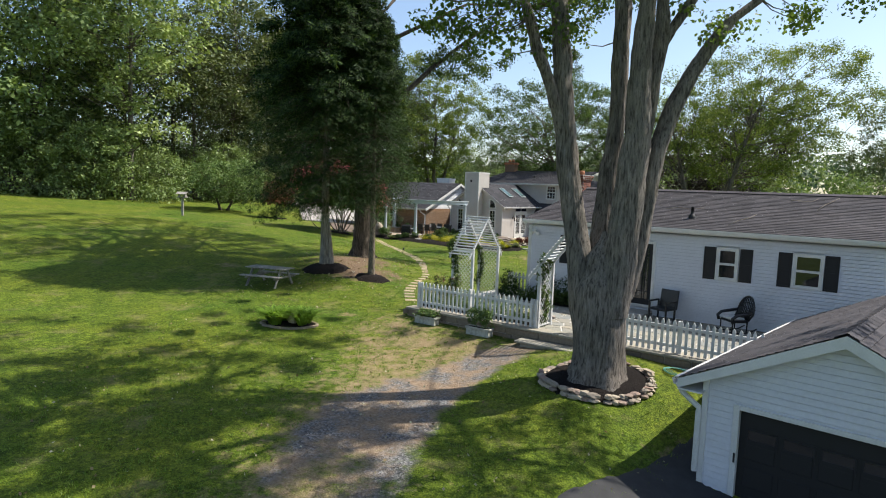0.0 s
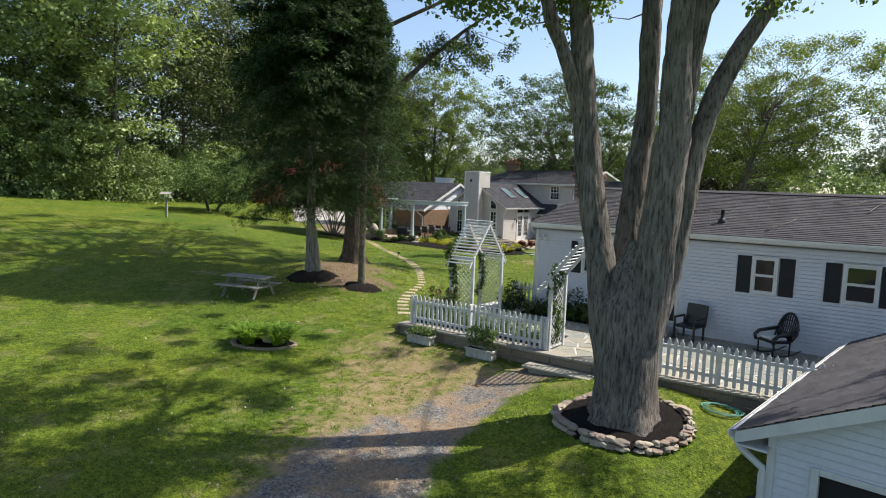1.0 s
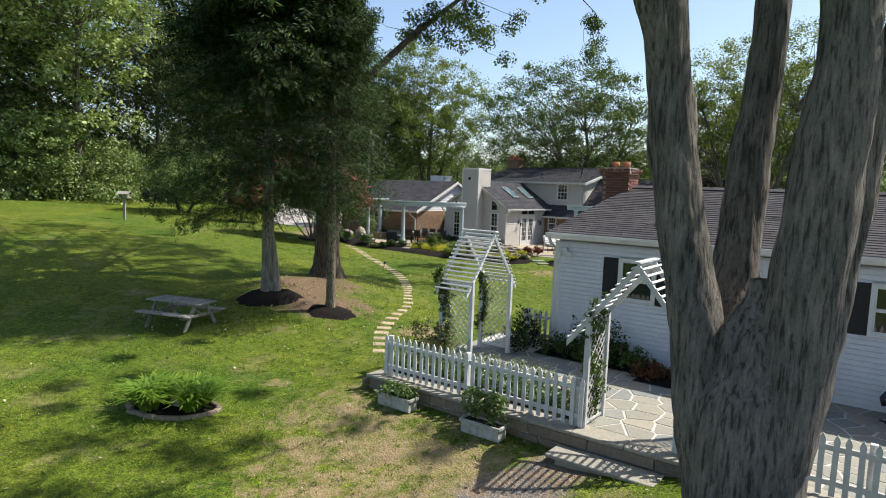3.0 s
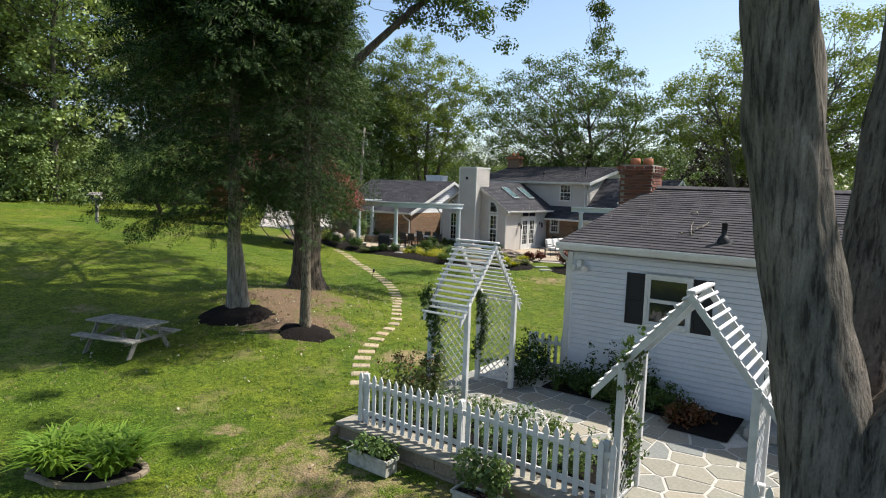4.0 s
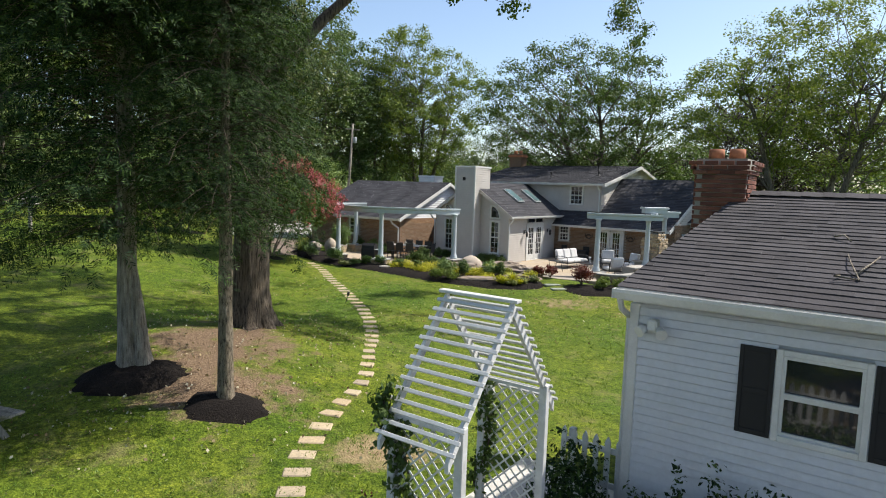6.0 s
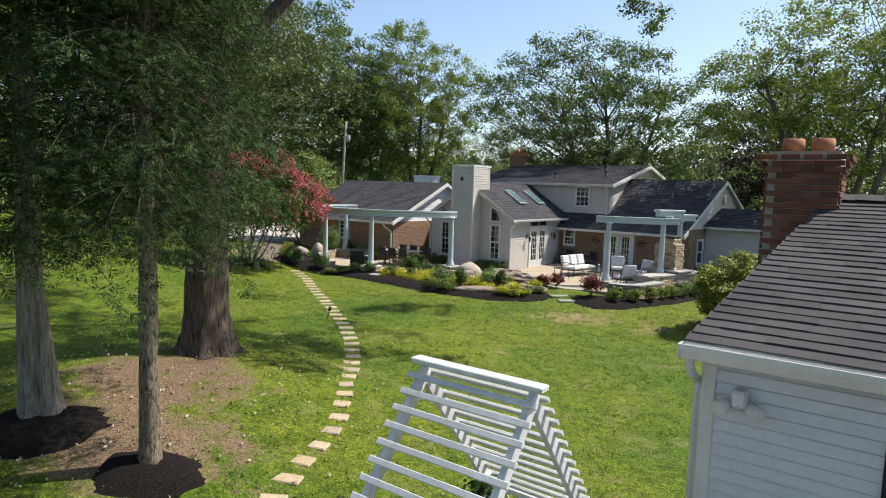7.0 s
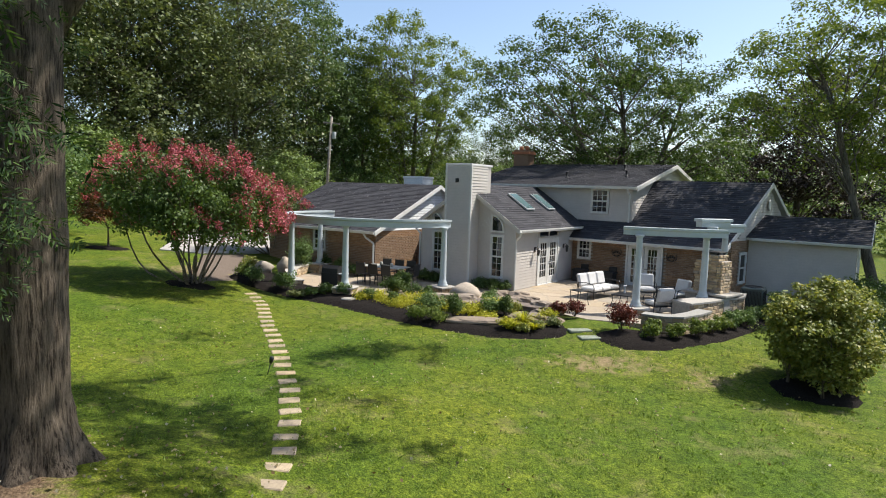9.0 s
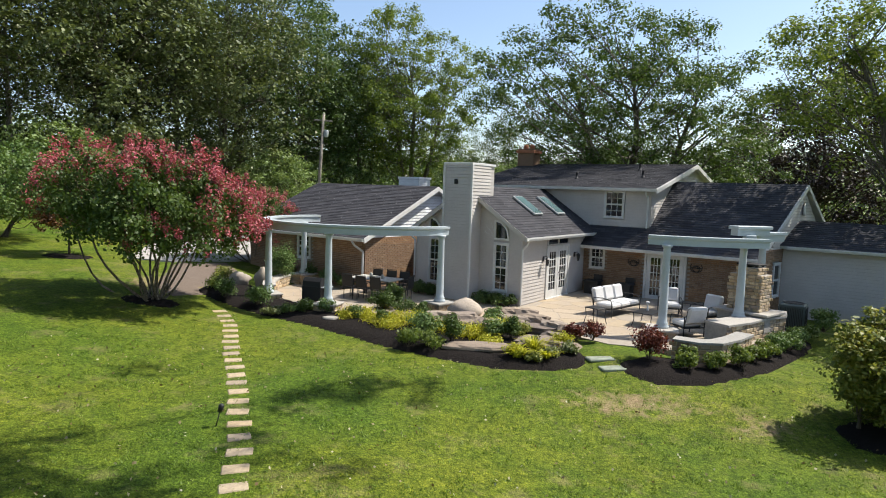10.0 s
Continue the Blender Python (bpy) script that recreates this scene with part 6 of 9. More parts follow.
def woods():
    """The edge of the wood round the lawn: a few tree shapes, repeated with turns and sizes."""
    # the second and third kinds have shade painted into their leaf colour
    kinds = [(LEAF_LIGHT, 25, 6.0, 1.5, 250, 0.34), (LEAF_MID_SHADE, 22, 5.4, 0.8, 250, 0.3), (LEAF_OLIVE_SHADE, 23, 4.6, 1.5, 230, 0.28), (LEAF_WOOD, 17, 5.8, 0.4, 230, 0.34), (LEAF_WOOD, 19, 5.2, 0.8, 220, 0.32)]
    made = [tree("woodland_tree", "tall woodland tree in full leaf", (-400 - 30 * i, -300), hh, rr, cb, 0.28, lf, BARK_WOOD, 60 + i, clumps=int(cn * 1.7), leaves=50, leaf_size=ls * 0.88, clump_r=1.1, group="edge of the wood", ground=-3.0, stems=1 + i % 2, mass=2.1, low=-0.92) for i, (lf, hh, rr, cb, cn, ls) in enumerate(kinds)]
    rng = random.Random(9)
    places = [(-30, 59), (-35, 66), (-28, 69), (-40, 57), (-42, 70), (-24, 79), (-47, 62), (-20, 88), (-14, 94), (-22, 99), (-8, 107), (-13, 114), (3, 118), (11, 113), (-27, 108), (20, 108), (31, 118), (60, 84), (-17, 104), (-33, 75), (-9, 97), (-26.5, 77), (-29, 86), (-23, 84)]
    for i, (x, y) in enumerate(places):
        # from x = -34 on, later trees take only the two kinds with painted-in shade
        src = made[i % len(made)] if x < -34 or i < len(made) else made[1 + i % 2]
        s = 0.85 + 0.35 * rng.random()
        if 0 < x < 40:
            s *= 0.66
        elif x < -15:
            s *= 1.15
        m = pose(x, y, ground_z(x, y) - 0.1, 0, 0, 360 * rng.random()) @ Matrix.Diagonal((s, s, s, 1))
        if i < len(made):
            src.matrix_basis = m
        else:
            copy_thing(src, m).scale = (s, s, s)


def thicket():
    """Tall rounded brush that closes the wood towards the lawn."""
    src = tree("thicket_bush", "tall rounded green brush at the wood's edge", (-44, 53), 7.0, 4.3, 0.0, 0.08, LEAF_WOOD, BARK_WOOD, 71, clumps=230, leaves=40, leaf_size=0.23, clump_r=0.7, kind_cat="bush", stems=4, group="brush at the wood's edge", mass=1.25, low=-0.95)
    rng = random.Random(19)
    for x, y, k in ((-38, 55, 1.0), (-33, 58, 0.9), (-29, 62, 0.75), (-50, 51, 1.1), (-57, 49, 1.2), (-41, 59, 1.35), (-35, 64, 1.3), (-26, 70, 0.9), (-48, 57, 1.4), (-15, 86, 0.9)):
        copy_thing(src, pose(x, y, ground_z(x, y) - 0.1, 0, 0, 360 * rng.random())).scale = (k, k, k * (0.85 + 0.3 * rng.random()))


LEAF_LIGHT = leaf_mat("light_green_leaf", (0.2, 0.265, 0.1), (0.28, 0.36, 0.13), (0.4, 0.48, 0.19), 0.3)
woods()
thicket()


def far_woods():
    """Wooded rise that closes the horizon all round."""
    rng = np.random.default_rng(90)
    n = 3600
    a = rng.random(n) * 2 * math.pi
    a = np.where(rng.random(n) < 0.7, (0.03 + 0.94 * rng.random(n)) * math.pi, a)
    r = 150 + 160 * rng.random(n)
    x, y = r * np.cos(a), 40 + r * np.sin(a)
    h = 3 + 12 * rng.random(n) ** 0.8 + (r - 150) * 0.05 * (1 + (np.cos(a) > 0.25))
    z = np.array([ground_z(p, q) for p, q in zip(x, y)]) + h - 4
    v, f = leaf_cards(rng, np.stack([x, y, z], 1), 1.5, 3.4, 16, aspect=1.3, squash=0.9)
    ob = new("far_woods", cloud("far_woods", v, f, LEAF_FAR))
    tagged(ob, "distant wooded hillside closing the horizon", "woods", kind="stuff")


far_woods()


def undergrowth():
    """Bank of brush along the wood's edge and behind the house."""
    rng = np.random.default_rng(77)
    cents, spread = [], []
    line = [(-60, 42), (-44, 47), (-34, 52), (-27, 57), (-24, 66), (-20, 76), (-13, 84), (-6, 92), (6, 98), (18, 92), (30, 80), (42, 66), (60, 60)]
    for (x0, y0), (x1, y1) in zip(line, line[1:]):
        n = int(math.hypot(x1 - x0, y1 - y0) * 11)
        for i in range(n):
            t = rng.random()
            back = rng.random() * 6
            x, y = x0 + (x1 - x0) * t + rng.normal() * 0.8 - (back * 0.4 if x0 < 0 else -back * 0.3), y0 + (y1 - y0) * t + back
            hh = (0.3 + 5.2 * rng.random()) * (0.3 + back / 5) * (1.5 if x0 >= 6 else 1.0)
            cents.append((x, y, ground_z(x, y) + hh * 0.8))
            spread.append(0.5 + 0.5 * rng.random())
    # deeper in the wood the thicket closes up
    back = [(-78, 50), (-62, 62), (-52, 80), (-38, 98), (-22, 116), (-4, 130), (14, 126), (34, 122), (56, 112), (80, 92)]
    near = len(cents)
    for (x0, y0), (x1, y1) in zip(back, back[1:]):
        for i in range(int(math.hypot(x1 - x0, y1 - y0) * 5)):
            t = rng.random()
            x, y = x0 + (x1 - x0) * t + rng.normal() * 2, y0 + (y1 - y0) * t + rng.normal() * 2
            cents.append((x, y, ground_z(x, y) + 8.5 * rng.random()))
            spread.append(1.4)
    cents, spread = np.array(cents), np.array(spread)
    v, f = leaf_cards(rng, cents[:near], 0.25, spread[:near] * 1.15, 36, squash=0.85)
    v2, f2 = leaf_cards(rng, cents[near:], 0.62, spread[near:] * 1.5, 34, squash=0.85)
    v, f = np.concatenate([v, v2]), np.concatenate([f, f2 + len(v)])
    ob = new("undergrowth", cloud("undergrowth", v, f, LEAF_WOOD))
    tagged(ob, "dense green brush along the edge of the wood", "brush", kind="stuff")


undergrowth()

# ---- terrace, fences and arbours by the white house ----


def mulch_material():
    n = Nodes("dark_mulch", 0.95, spec=0.1)
    pos = n.node("ShaderNodeNewGeometry").outputs["Position"]
    a = n.noise(30, 6, 0.75, co=pos)
    n.base(n.ramp(a, (0.3, (0.006, 0.005, 0.005)), (0.6, (0.022, 0.018, 0.016)), (0.85, (0.06, 0.048, 0.04))))
    n.bump(a, 1.0, 0.05)
    return n.mat


MULCH = mulch_material()


def mound(name, label, outline, rise, mat, extra=0.0, spacing=0.16):
    """A low heap of loose stuff inside an outline, following the ground."""
    xs, ys = [p[0] for p in outline], [p[1] for p in outline]
    nx, ny = int((max(xs) - min(xs)) / spacing) + 3, int((max(ys) - min(ys)) / spacing) + 3
    v, idx, f = [], {}, []
    for j in range(ny):
        for i in range(nx):
            x, y = min(xs) + (i - 1) * spacing, min(ys) + (j - 1) * spacing
            d = edge_way(outline, x, y)
            s = d if inside(outline, x, y) else -d
            if s < -spacing * 1.2:
                continue
            if s < 0:
                z = -0.04
            else:
                z = rise * (1 - math.exp(-s / 0.25)) + 0.025 * noise.noise((x * 4, y * 4, 1.0)) + 0.02 * noise.noise((x * 11, y * 11, 5.0)) + 0.015
            idx[i, j] = len(v)
            v.append((x, y, ground_z(x, y) + extra + z))
    for (i, j) in idx:
        q = [(i, j), (i + 1, j), (i + 1, j + 1), (i, j + 1)]
        if all(k in idx for k in q):
            f.append(tuple(idx[k] for k in q))
    sh = Shape()
    sh.v, sh.f, sh.smooth = v, f, [True] * len(f)
    ob = part(name, sh, mat)
    return tagged(ob, label, "mulch", kind="stuff")


def circle(x, y, rx, ry, n=18, seed=0):
    r = random.Random(seed)
    return [(x + rx * (0.9 + 0.2 * r.random()) * math.cos(2 * math.pi * k / n), y + ry * (0.9 + 0.2 * r.random()) * math.sin(2 * math.pi * k / n)) for k in range(n)]


def clip(poly, px, py, nx, ny):
    """The part of a convex outline on the side of the line through p to which -n points."""
    out = []
    for (a, b) in zip(poly, poly[1:] + poly[:1]):
        da, db = (a[0] - px) * nx + (a[1] - py) * ny, (b[0] - px) * nx + (b[1] - py) * ny
        if da <= 0:
            out.append(a)
        if da * db < 0:
            t = da / (da - db)
            out.append((a[0] + (b[0] - a[0]) * t, a[1] + (b[1] - a[1]) * t))
    return out


def crazy_paving(parent, rect, size, top, mat, seed, ok=None, gap=0.022, thick=0.03):
    """Irregular flagstones filling a rectangle, each an object of its own."""
    r = random.Random(seed)
    x0, y0, x1, y1 = rect
    nx, ny = max(1, round((x1 - x0) / size)), max(1, round((y1 - y0) / size))
    sites = [(x0 + (i + 0.5 + 0.85 * (r.random() - 0.5) + 0.25 * (j % 2)) * (x1 - x0) / nx, y0 + (j + 0.5 + 0.85 * (r.random() - 0.5)) * (y1 - y0) / ny) for j in range(ny) for i in range(nx)]
    for k, (sx, sy) in enumerate(sites):
        poly = [(x0, y0), (x1, y0), (x1, y1), (x0, y1)]
        for m, (tx, ty) in enumerate(sites):
            d = math.hypot(tx - sx, ty - sy)
            if m != k and d < size * 3.2:
                ux, uy = (tx - sx) / d, (ty - sy) / d
                poly = clip(poly, (sx + tx) / 2 - ux * gap / 2, (sy + ty) / 2 - uy * gap / 2, ux, uy)
                if len(poly) < 3:
                    break
        if len(poly) < 3 or (ok and not ok(sx, sy, poly)):
            continue
        cx, cy = sum(p[0] for p in poly) / len(poly), sum(p[1] for p in poly) / len(poly)
        z = top + 0.006 * r.random()
        n = len(poly)
        low = [(p[0] - cx, p[1] - cy, -thick) for p in poly]
        mid = [(p[0] - cx, p[1] - cy, -0.006) for p in poly]
        up = [((p[0] - cx) * 0.975, (p[1] - cy) * 0.975, 0.0) for p in poly]
        sh = Shape().add(low + mid + up, [(i, (i + 1) % n, n + (i + 1) % n, n + i) for i in range(n)] + [(n + i, n + (i + 1) % n, 2 * n + (i + 1) % n, 2 * n + i) for i in range(n)] + [tuple(range(2 * n, 3 * n))])
        part("flagstone", sh, mat, parent, at=pose(cx, cy, z))


def stone_rows(parent, path, z0, z1, mat, seed, row=0.13, lo=0.16, hi=0.42, depth=0.06, bulge=0.02):
    """Rough stones laid in rows on the face of a wall along a plan path, which faces to the right of the path."""
    r = random.Random(seed)
    meshes = []
    for k in range(9):
        l = lo + (hi - lo) * k / 8
        sh = Shape().box((0.006, -depth - bulge * r.random(), 0.006), (l - 0.006, 0.01, row - 0.006), bevel=0.016)
        sh.v = [(x + 0.008 * noise.noise((x * 9 + k, y * 9, z * 9)), y + 0.02 * noise.noise((x * 7, y * 7 + k, z * 7)), z + 0.008 * noise.noise((x * 9, y * 9, z * 9 + k))) for x, y, z in sh.v]
        meshes.append((l, sh.mesh("stone", mat)))
    segs = [(Vector(a), Vector(b)) for a, b in zip(path, path[1:])]
    rows = max(1, round((z1 - z0) / row))
    for q in range(rows):
        for a, b in segs:
            L = (b - a).length
            s = -r.random() * 0.1
            ang = math.degrees(math.atan2((b - a).y, (b - a).x))
            while s < L - 0.05:
                l, me = meshes[r.randrange(9)]
                if s + l > L + 0.06:
                    l, me = meshes[0]
                ob = new("stone", me)
                ob.parent = parent
                p = a + (b - a).normalized() * s
                ob.matrix_basis = pose(p.x, p.y, z0 + q * (z1 - z0) / rows, 0, 0, ang) @ Matrix.Diagonal((1, 1, (z1 - z0) / rows / row, 1))
                s += l


WFRAME = pose(*W_AT, 0, 0, 0, HOUSE_TURN)
TZ = 0.68


def terrace():
    t = thing("terrace", "raised terrace of grey crazy paving with a low stone edge", "terrace", WFRAME, kind="structure")
    part("terrace_bed", Shape().box((-3.4, -4.9, -0.6), (9.6, 0.03, TZ - 0.007)).box((-3.4, 0.03, -0.6), (-1.7, 0.6, TZ - 0.007)), JOINT, t)
    stone_rows(t, [(-3.4, 0.5), (-3.4, -4.9)], 0.1, TZ - 0.03, WALLSTONE, 3, row=0.19, lo=0.3, hi=0.8, depth=0.03, bulge=0.01)
    stone_rows(t, [(-3.4, -4.9), (9.6, -4.9)], 0.02, TZ - 0.06, WALLSTONE, 4, row=0.2, lo=0.4, hi=1.1, depth=0.03, bulge=0.012)
    cap = Shape()
    x = -3.45
    r = random.Random(4)
    while x < 9.6:
        e = x + 0.5 + 0.5 * r.random()
        cap.box((x + 0.005, -4.98, TZ - 0.05), (e - 0.005, -4.5, TZ + 0.012), bevel=0.01)
        x = e
    part("edge_stone", cap, FLAG, t)
    crazy_paving(t, (-3.38, -2.85, 1.0, -0.95), 0.44, TZ, FLAG, 5, gap=0.045)
    crazy_paving(t, (1.02, -4.48, 9.5, -0.02), 0.46, TZ, FLAG, 6, gap=0.045, ok=lambda x, y, p: not (x < 2.0 and y > -1.3))


terrace()
step_stone = solid("stone_step", Shape().box((1.15, -5.42, 0.0), (2.65, -5.0, 0.38)).box((1.0, -5.5, 0.38), (2.75, -5.0, 0.44), bevel=0.012), FLAG, "grey stone slab step at the terrace edge", "step", WFRAME)


def picket_fence(name, label, a, b, z, gap=0.155, hgt=0.86, posts=(), skip_ends=False, axes=WFRAME):
    """A run of picket fence between two plan points of a frame."""
    a, b = Vector((*a, 0)), Vector((*b, 0))
    L = (b - a).length
    ang = math.degrees(math.atan2((b - a).y, (b - a).x))
    f = thing(name, label, "fence", axes @ pose(a.x, a.y, z, 0, 0, ang), "white picket fences")
    for zz in (0.16, hgt - 0.22):
        part("rail", Shape().box((0, 0.0, zz), (L, 0.035, zz + 0.08), bevel=0.006), PICKET, f)
    w = 0.072
    pk = Shape().prism([(-w / 2, -0.022, 0.03), (w / 2, -0.022, 0.03), (w / 2, -0.022, hgt - 0.12), (w / 2 + 0.006, -0.022, hgt - 0.08), (w / 2 - 0.008, -0.022, hgt - 0.03), (0, -0.022, hgt + 0.02), (-w / 2 + 0.008, -0.022, hgt - 0.03), (-w / 2 - 0.006, -0.022, hgt - 0.08), (-w / 2, -0.022, hgt - 0.12)], (0, 0.022, 0)).mesh("picket", PICKET)
    n = max(1, round(L / gap))
    for i in range(n + 1):
        part("picket", pk, PICKET, f, at=pose(i * L / n, 0.0, 0, 0, random.uniform(-1.2, 1.2), 0))
    for s in posts:
        ps = Shape().box((s - 0.045, 0.036, -0.02), (s + 0.045, 0.126, hgt - 0.02), bevel=0.008)
        part("post", ps, PICKET, f)
    return f


picket_fence("picket_fence", "white picket fence in front of the flower bed", (-3.12, -4.72), (1.24, -4.72), TZ, posts=(0.05, 2.0, 4.25))
picket_fence("picket_fence", "white picket fence along the paved sitting place", (2.85, -4.72), (7.75, -4.72), TZ, posts=(0.05, 2.4, 4.8))
picket_fence("picket_fence", "short white picket fence beside the house corner", (-2.55, 0.12), (-1.75, 0.12), TZ, posts=(0.1,))


def arbour(label, m, w=0.7, span=1.0, group="arbours"):
    """A white arbour: four posts, two lattice sides, a steep slatted roof. Its own axes: x along the ridge."""
    t = thing("garden_arbor", label, "arbor", m, group)
    half, top = 0.4, 2.92
    eave = top - 1.24 * span
    k = (top - eave) / span
    for sx in (-1, 1):
        for sy in (-1, 1):
            part("post", Shape().box((sx * half - 0.045, sy * w - 0.045, -0.02), (sx * half + 0.045, sy * w + 0.045, top - k * w - 0.02), bevel=0.008), PICKET, t)
            p0, p1 = Vector((sx * half, 0, top)), Vector((sx * half, sy * span, eave))
            d = (p1 - p0).normalized()
            n = Vector((0, -d.z, d.y)) * (1 if sy > 0 else -1)
            sh = Shape().prism([p0 + Vector((-0.02, 0, 0)), p1 + Vector((-0.02, 0, 0)), p1 + Vector((-0.02, 0, -0.11)), p0 + Vector((-0.02, 0, -0.13))], (0.04, 0, 0))
            part("rafter", sh, PICKET, t)
    part("ridge_board", Shape().box((-half - 0.08, -0.05, top + 0.0), (half + 0.08, 0.05, top + 0.035), bevel=0.006), PICKET, t)
    ang = math.degrees(math.atan2(top - eave, span))
    slat = Shape().box((-half - 0.07, -0.02, 0.0), (half + 0.07, 0.02, 0.026), bevel=0.004).mesh("slat", PICKET)
    for sy in (-1, 1):
        for i in range(14):
            q = (i + 0.9) / 14.4
            part("slat", slat, PICKET, t, at=pose(0, sy * span * q, top - (top - eave) * q + 0.004, -sy * ang, 0, 0))
    # lattice of crossing laths
    lz0, lz1 = 0.12, top - k * w - 0.12
    for sy in (-1, 1):
        la = Shape()
        W, H = 2 * half - 0.09, lz1 - lz0
        for lean, y in ((1, sy * w - 0.006), (-1, sy * w + 0.006)):
            c = -H
            while c < W:
                a0, a1 = max(0.0, -c), min(H, W - c)
                if a1 - a0 > 0.06:
                    x0, x1 = c + a0, c + a1
                    if lean < 0:
                        x0, x1 = W - x0, W - x1
                    la.prism([(x0 - W / 2 - 0.014, y, lz0 + a0), (x0 - W / 2 + 0.014, y, lz0 + a0), (x1 - W / 2 + 0.014, y, lz0 + a1), (x1 - W / 2 - 0.014, y, lz0 + a1)], (0, 0.007, 0))
                c += 0.15
        for zz in (lz0 - 0.03, lz1):
            la.box((-half + 0.045, sy * w - 0.02, zz), (half - 0.045, sy * w + 0.02, zz + 0.04))
        part("lattice", la, PICKET, t)
    return t


arbour("white lattice arbor with slatted gable roof over the walk", WFRAME @ pose(-2.48, -2.33, TZ + 0.06), 0.82, 1.04)
arbour("white lattice arbor with slatted gable roof at the terrace step", WFRAME @ pose(2.03, -4.25, TZ - 0.05, 0, 0, 90), 0.76, 1.14)


def vine(m, label, seed, spots):
    rng = np.random.default_rng(seed)
    t = thing("climbing_vine", label, "vine", m)
    st, pts = Shape(), []
    for (x, y, z0, z1) in spots:
        path = [(x + 0.06 * math.sin(z * 4 + x * 9), y + 0.05 * math.cos(z * 5), z) for z in np.linspace(z0, z1, 9)]
        st.tube(path, 0.012, 5)
        for p in path:
            for _ in range(5):
                pts.append(np.array(p) + rng.normal(size=3) * np.array([0.06, 0.05, 0.1]))
    part("stem_bundle", st, BARK_DARK, t)
    v, f = leaf_cards(rng, np.array(pts), 0.065, 0.09, 11, aspect=1.5, droop=0.6)
    part("leaves", cloud("leaves", v, f, LEAF_MAPLE), LEAF_MAPLE, t)


vine(WFRAME @ pose(-2.48, -2.33, TZ), "leafy vine climbing the arbor lattice", 3, [(-0.4, -0.82, 0.0, 1.9), (-0.25, -0.82, 0.3, 1.7), (-0.4, 0.82, 0.5, 1.85), (-0.36, 0.8, 0.8, 1.8), (-0.42, -0.86, 1.5, 2.1)])
vine(WFRAME @ pose(1.93, -4.25, TZ, 0, 0, 90), "leafy vine climbing the arbor lattice", 4, [(-0.1, 0.69, 0.0, 1.9), (0.1, 0.7, 0.2, 1.95), (-0.3, 0.69, 0.9, 2.0)])


def planter(u, v, label, plant_h, seed):
    p = w_place(u, v)
    z = ground_z(p[0], p[1])
    t = thing("planter_box", label, "planter", pose(p[0], p[1], z, 0, 0, HOUSE_TURN), "planters by the fence")
    L, W, H = 0.42, 0.15, 0.25
    sh = Shape().prism([(-L * 0.93, -W * 0.85, 0), (L * 0.93, -W * 0.85, 0), (L * 0.93, W * 0.85, 0), (-L * 0.93, W * 0.85, 0)], (0, 0, H - 0.05))
    part("trough", sh, CONCRETE_W, t, "pale weathered trough")
    rim = Shape()
    for lo, hi in (((-L, -W, H - 0.06), (L, -W + 0.04, H)), ((-L, W - 0.04, H - 0.06), (L, W, H)), ((-L, -W + 0.04, H - 0.06), (-L + 0.04, W - 0.04, H)), ((L - 0.04, -W + 0.04, H - 0.06), (L, W - 0.04, H))):
        rim.box(lo, hi, bevel=0.008)
    part("rim", rim, CONCRETE_W, t)
    part("soil", Shape().box((-L + 0.04, -W + 0.04, H - 0.06), (L - 0.04, W - 0.04, H - 0.03)), MULCH, t)
    rng = np.random.default_rng(seed)
    pts = np.array([(rng.uniform(-L, L) * 0.9, rng.uniform(-W, W), H + plant_h * rng.random() ** 0.7) for _ in range(int(26 + 90 * plant_h))])
    q, f = leaf_cards(rng, pts, 0.075, 0.12, 16, droop=-0.3)
    shp = new("planter_plant", cloud("planter_plant", q, f, LEAF_MID))
    shp.matrix_basis = pose(p[0], p[1], z + 0.0, 0, 0, HOUSE_TURN)
    tagged(shp, "green plants growing in a trough", "plant")


CONCRETE_W = paint("pale_concrete", (0.5, 0.49, 0.43), 0.9, 0.26, 7)
planter(-2.28, -5.32, "pale weathered planter trough with low plants", 0.16, 5)
planter(-0.32, -5.28, "pale weathered planter trough with a leafy bush", 0.5, 6)


def bed_plants(name, label, rect, leaf, n, hgt, seed, bloom=None, axes=WFRAME, z=TZ, size=0.07, cat="flower bed plants"):
    """Loose plants filling a bed."""
    rng = np.random.default_rng(seed)
    u0, v0, u1, v1 = rect
    pts = []
    for i in range(n):
        x, y, h = rng.uniform(u0, u1), rng.uniform(v0, v1), hgt * (0.35 + 0.65 * rng.random())
        for q in range(5):
            pts.append((x + rng.normal() * 0.07, y + rng.normal() * 0.07, h * (0.15 + 0.85 * q / 4)))
    pts = np.array(pts)
    t = thing(name, label, cat, axes @ pose(0, 0, z), kind="stuff")
    v, f = leaf_cards(rng, pts, size, 0.11, 9, droop=-0.4)
    v[:, 2] = np.maximum(v[:, 2], 0.01)
    part("leaves", cloud("leaves", v, f, leaf), leaf, t)
    if bloom:
        v, f = leaf_cards(rng, pts[4::5] + np.array([0, 0, 0.04]), 0.04, 0.09, 5, aspect=1.1)
        part("flowers", cloud("flowers", v, f, bloom), bloom, t)


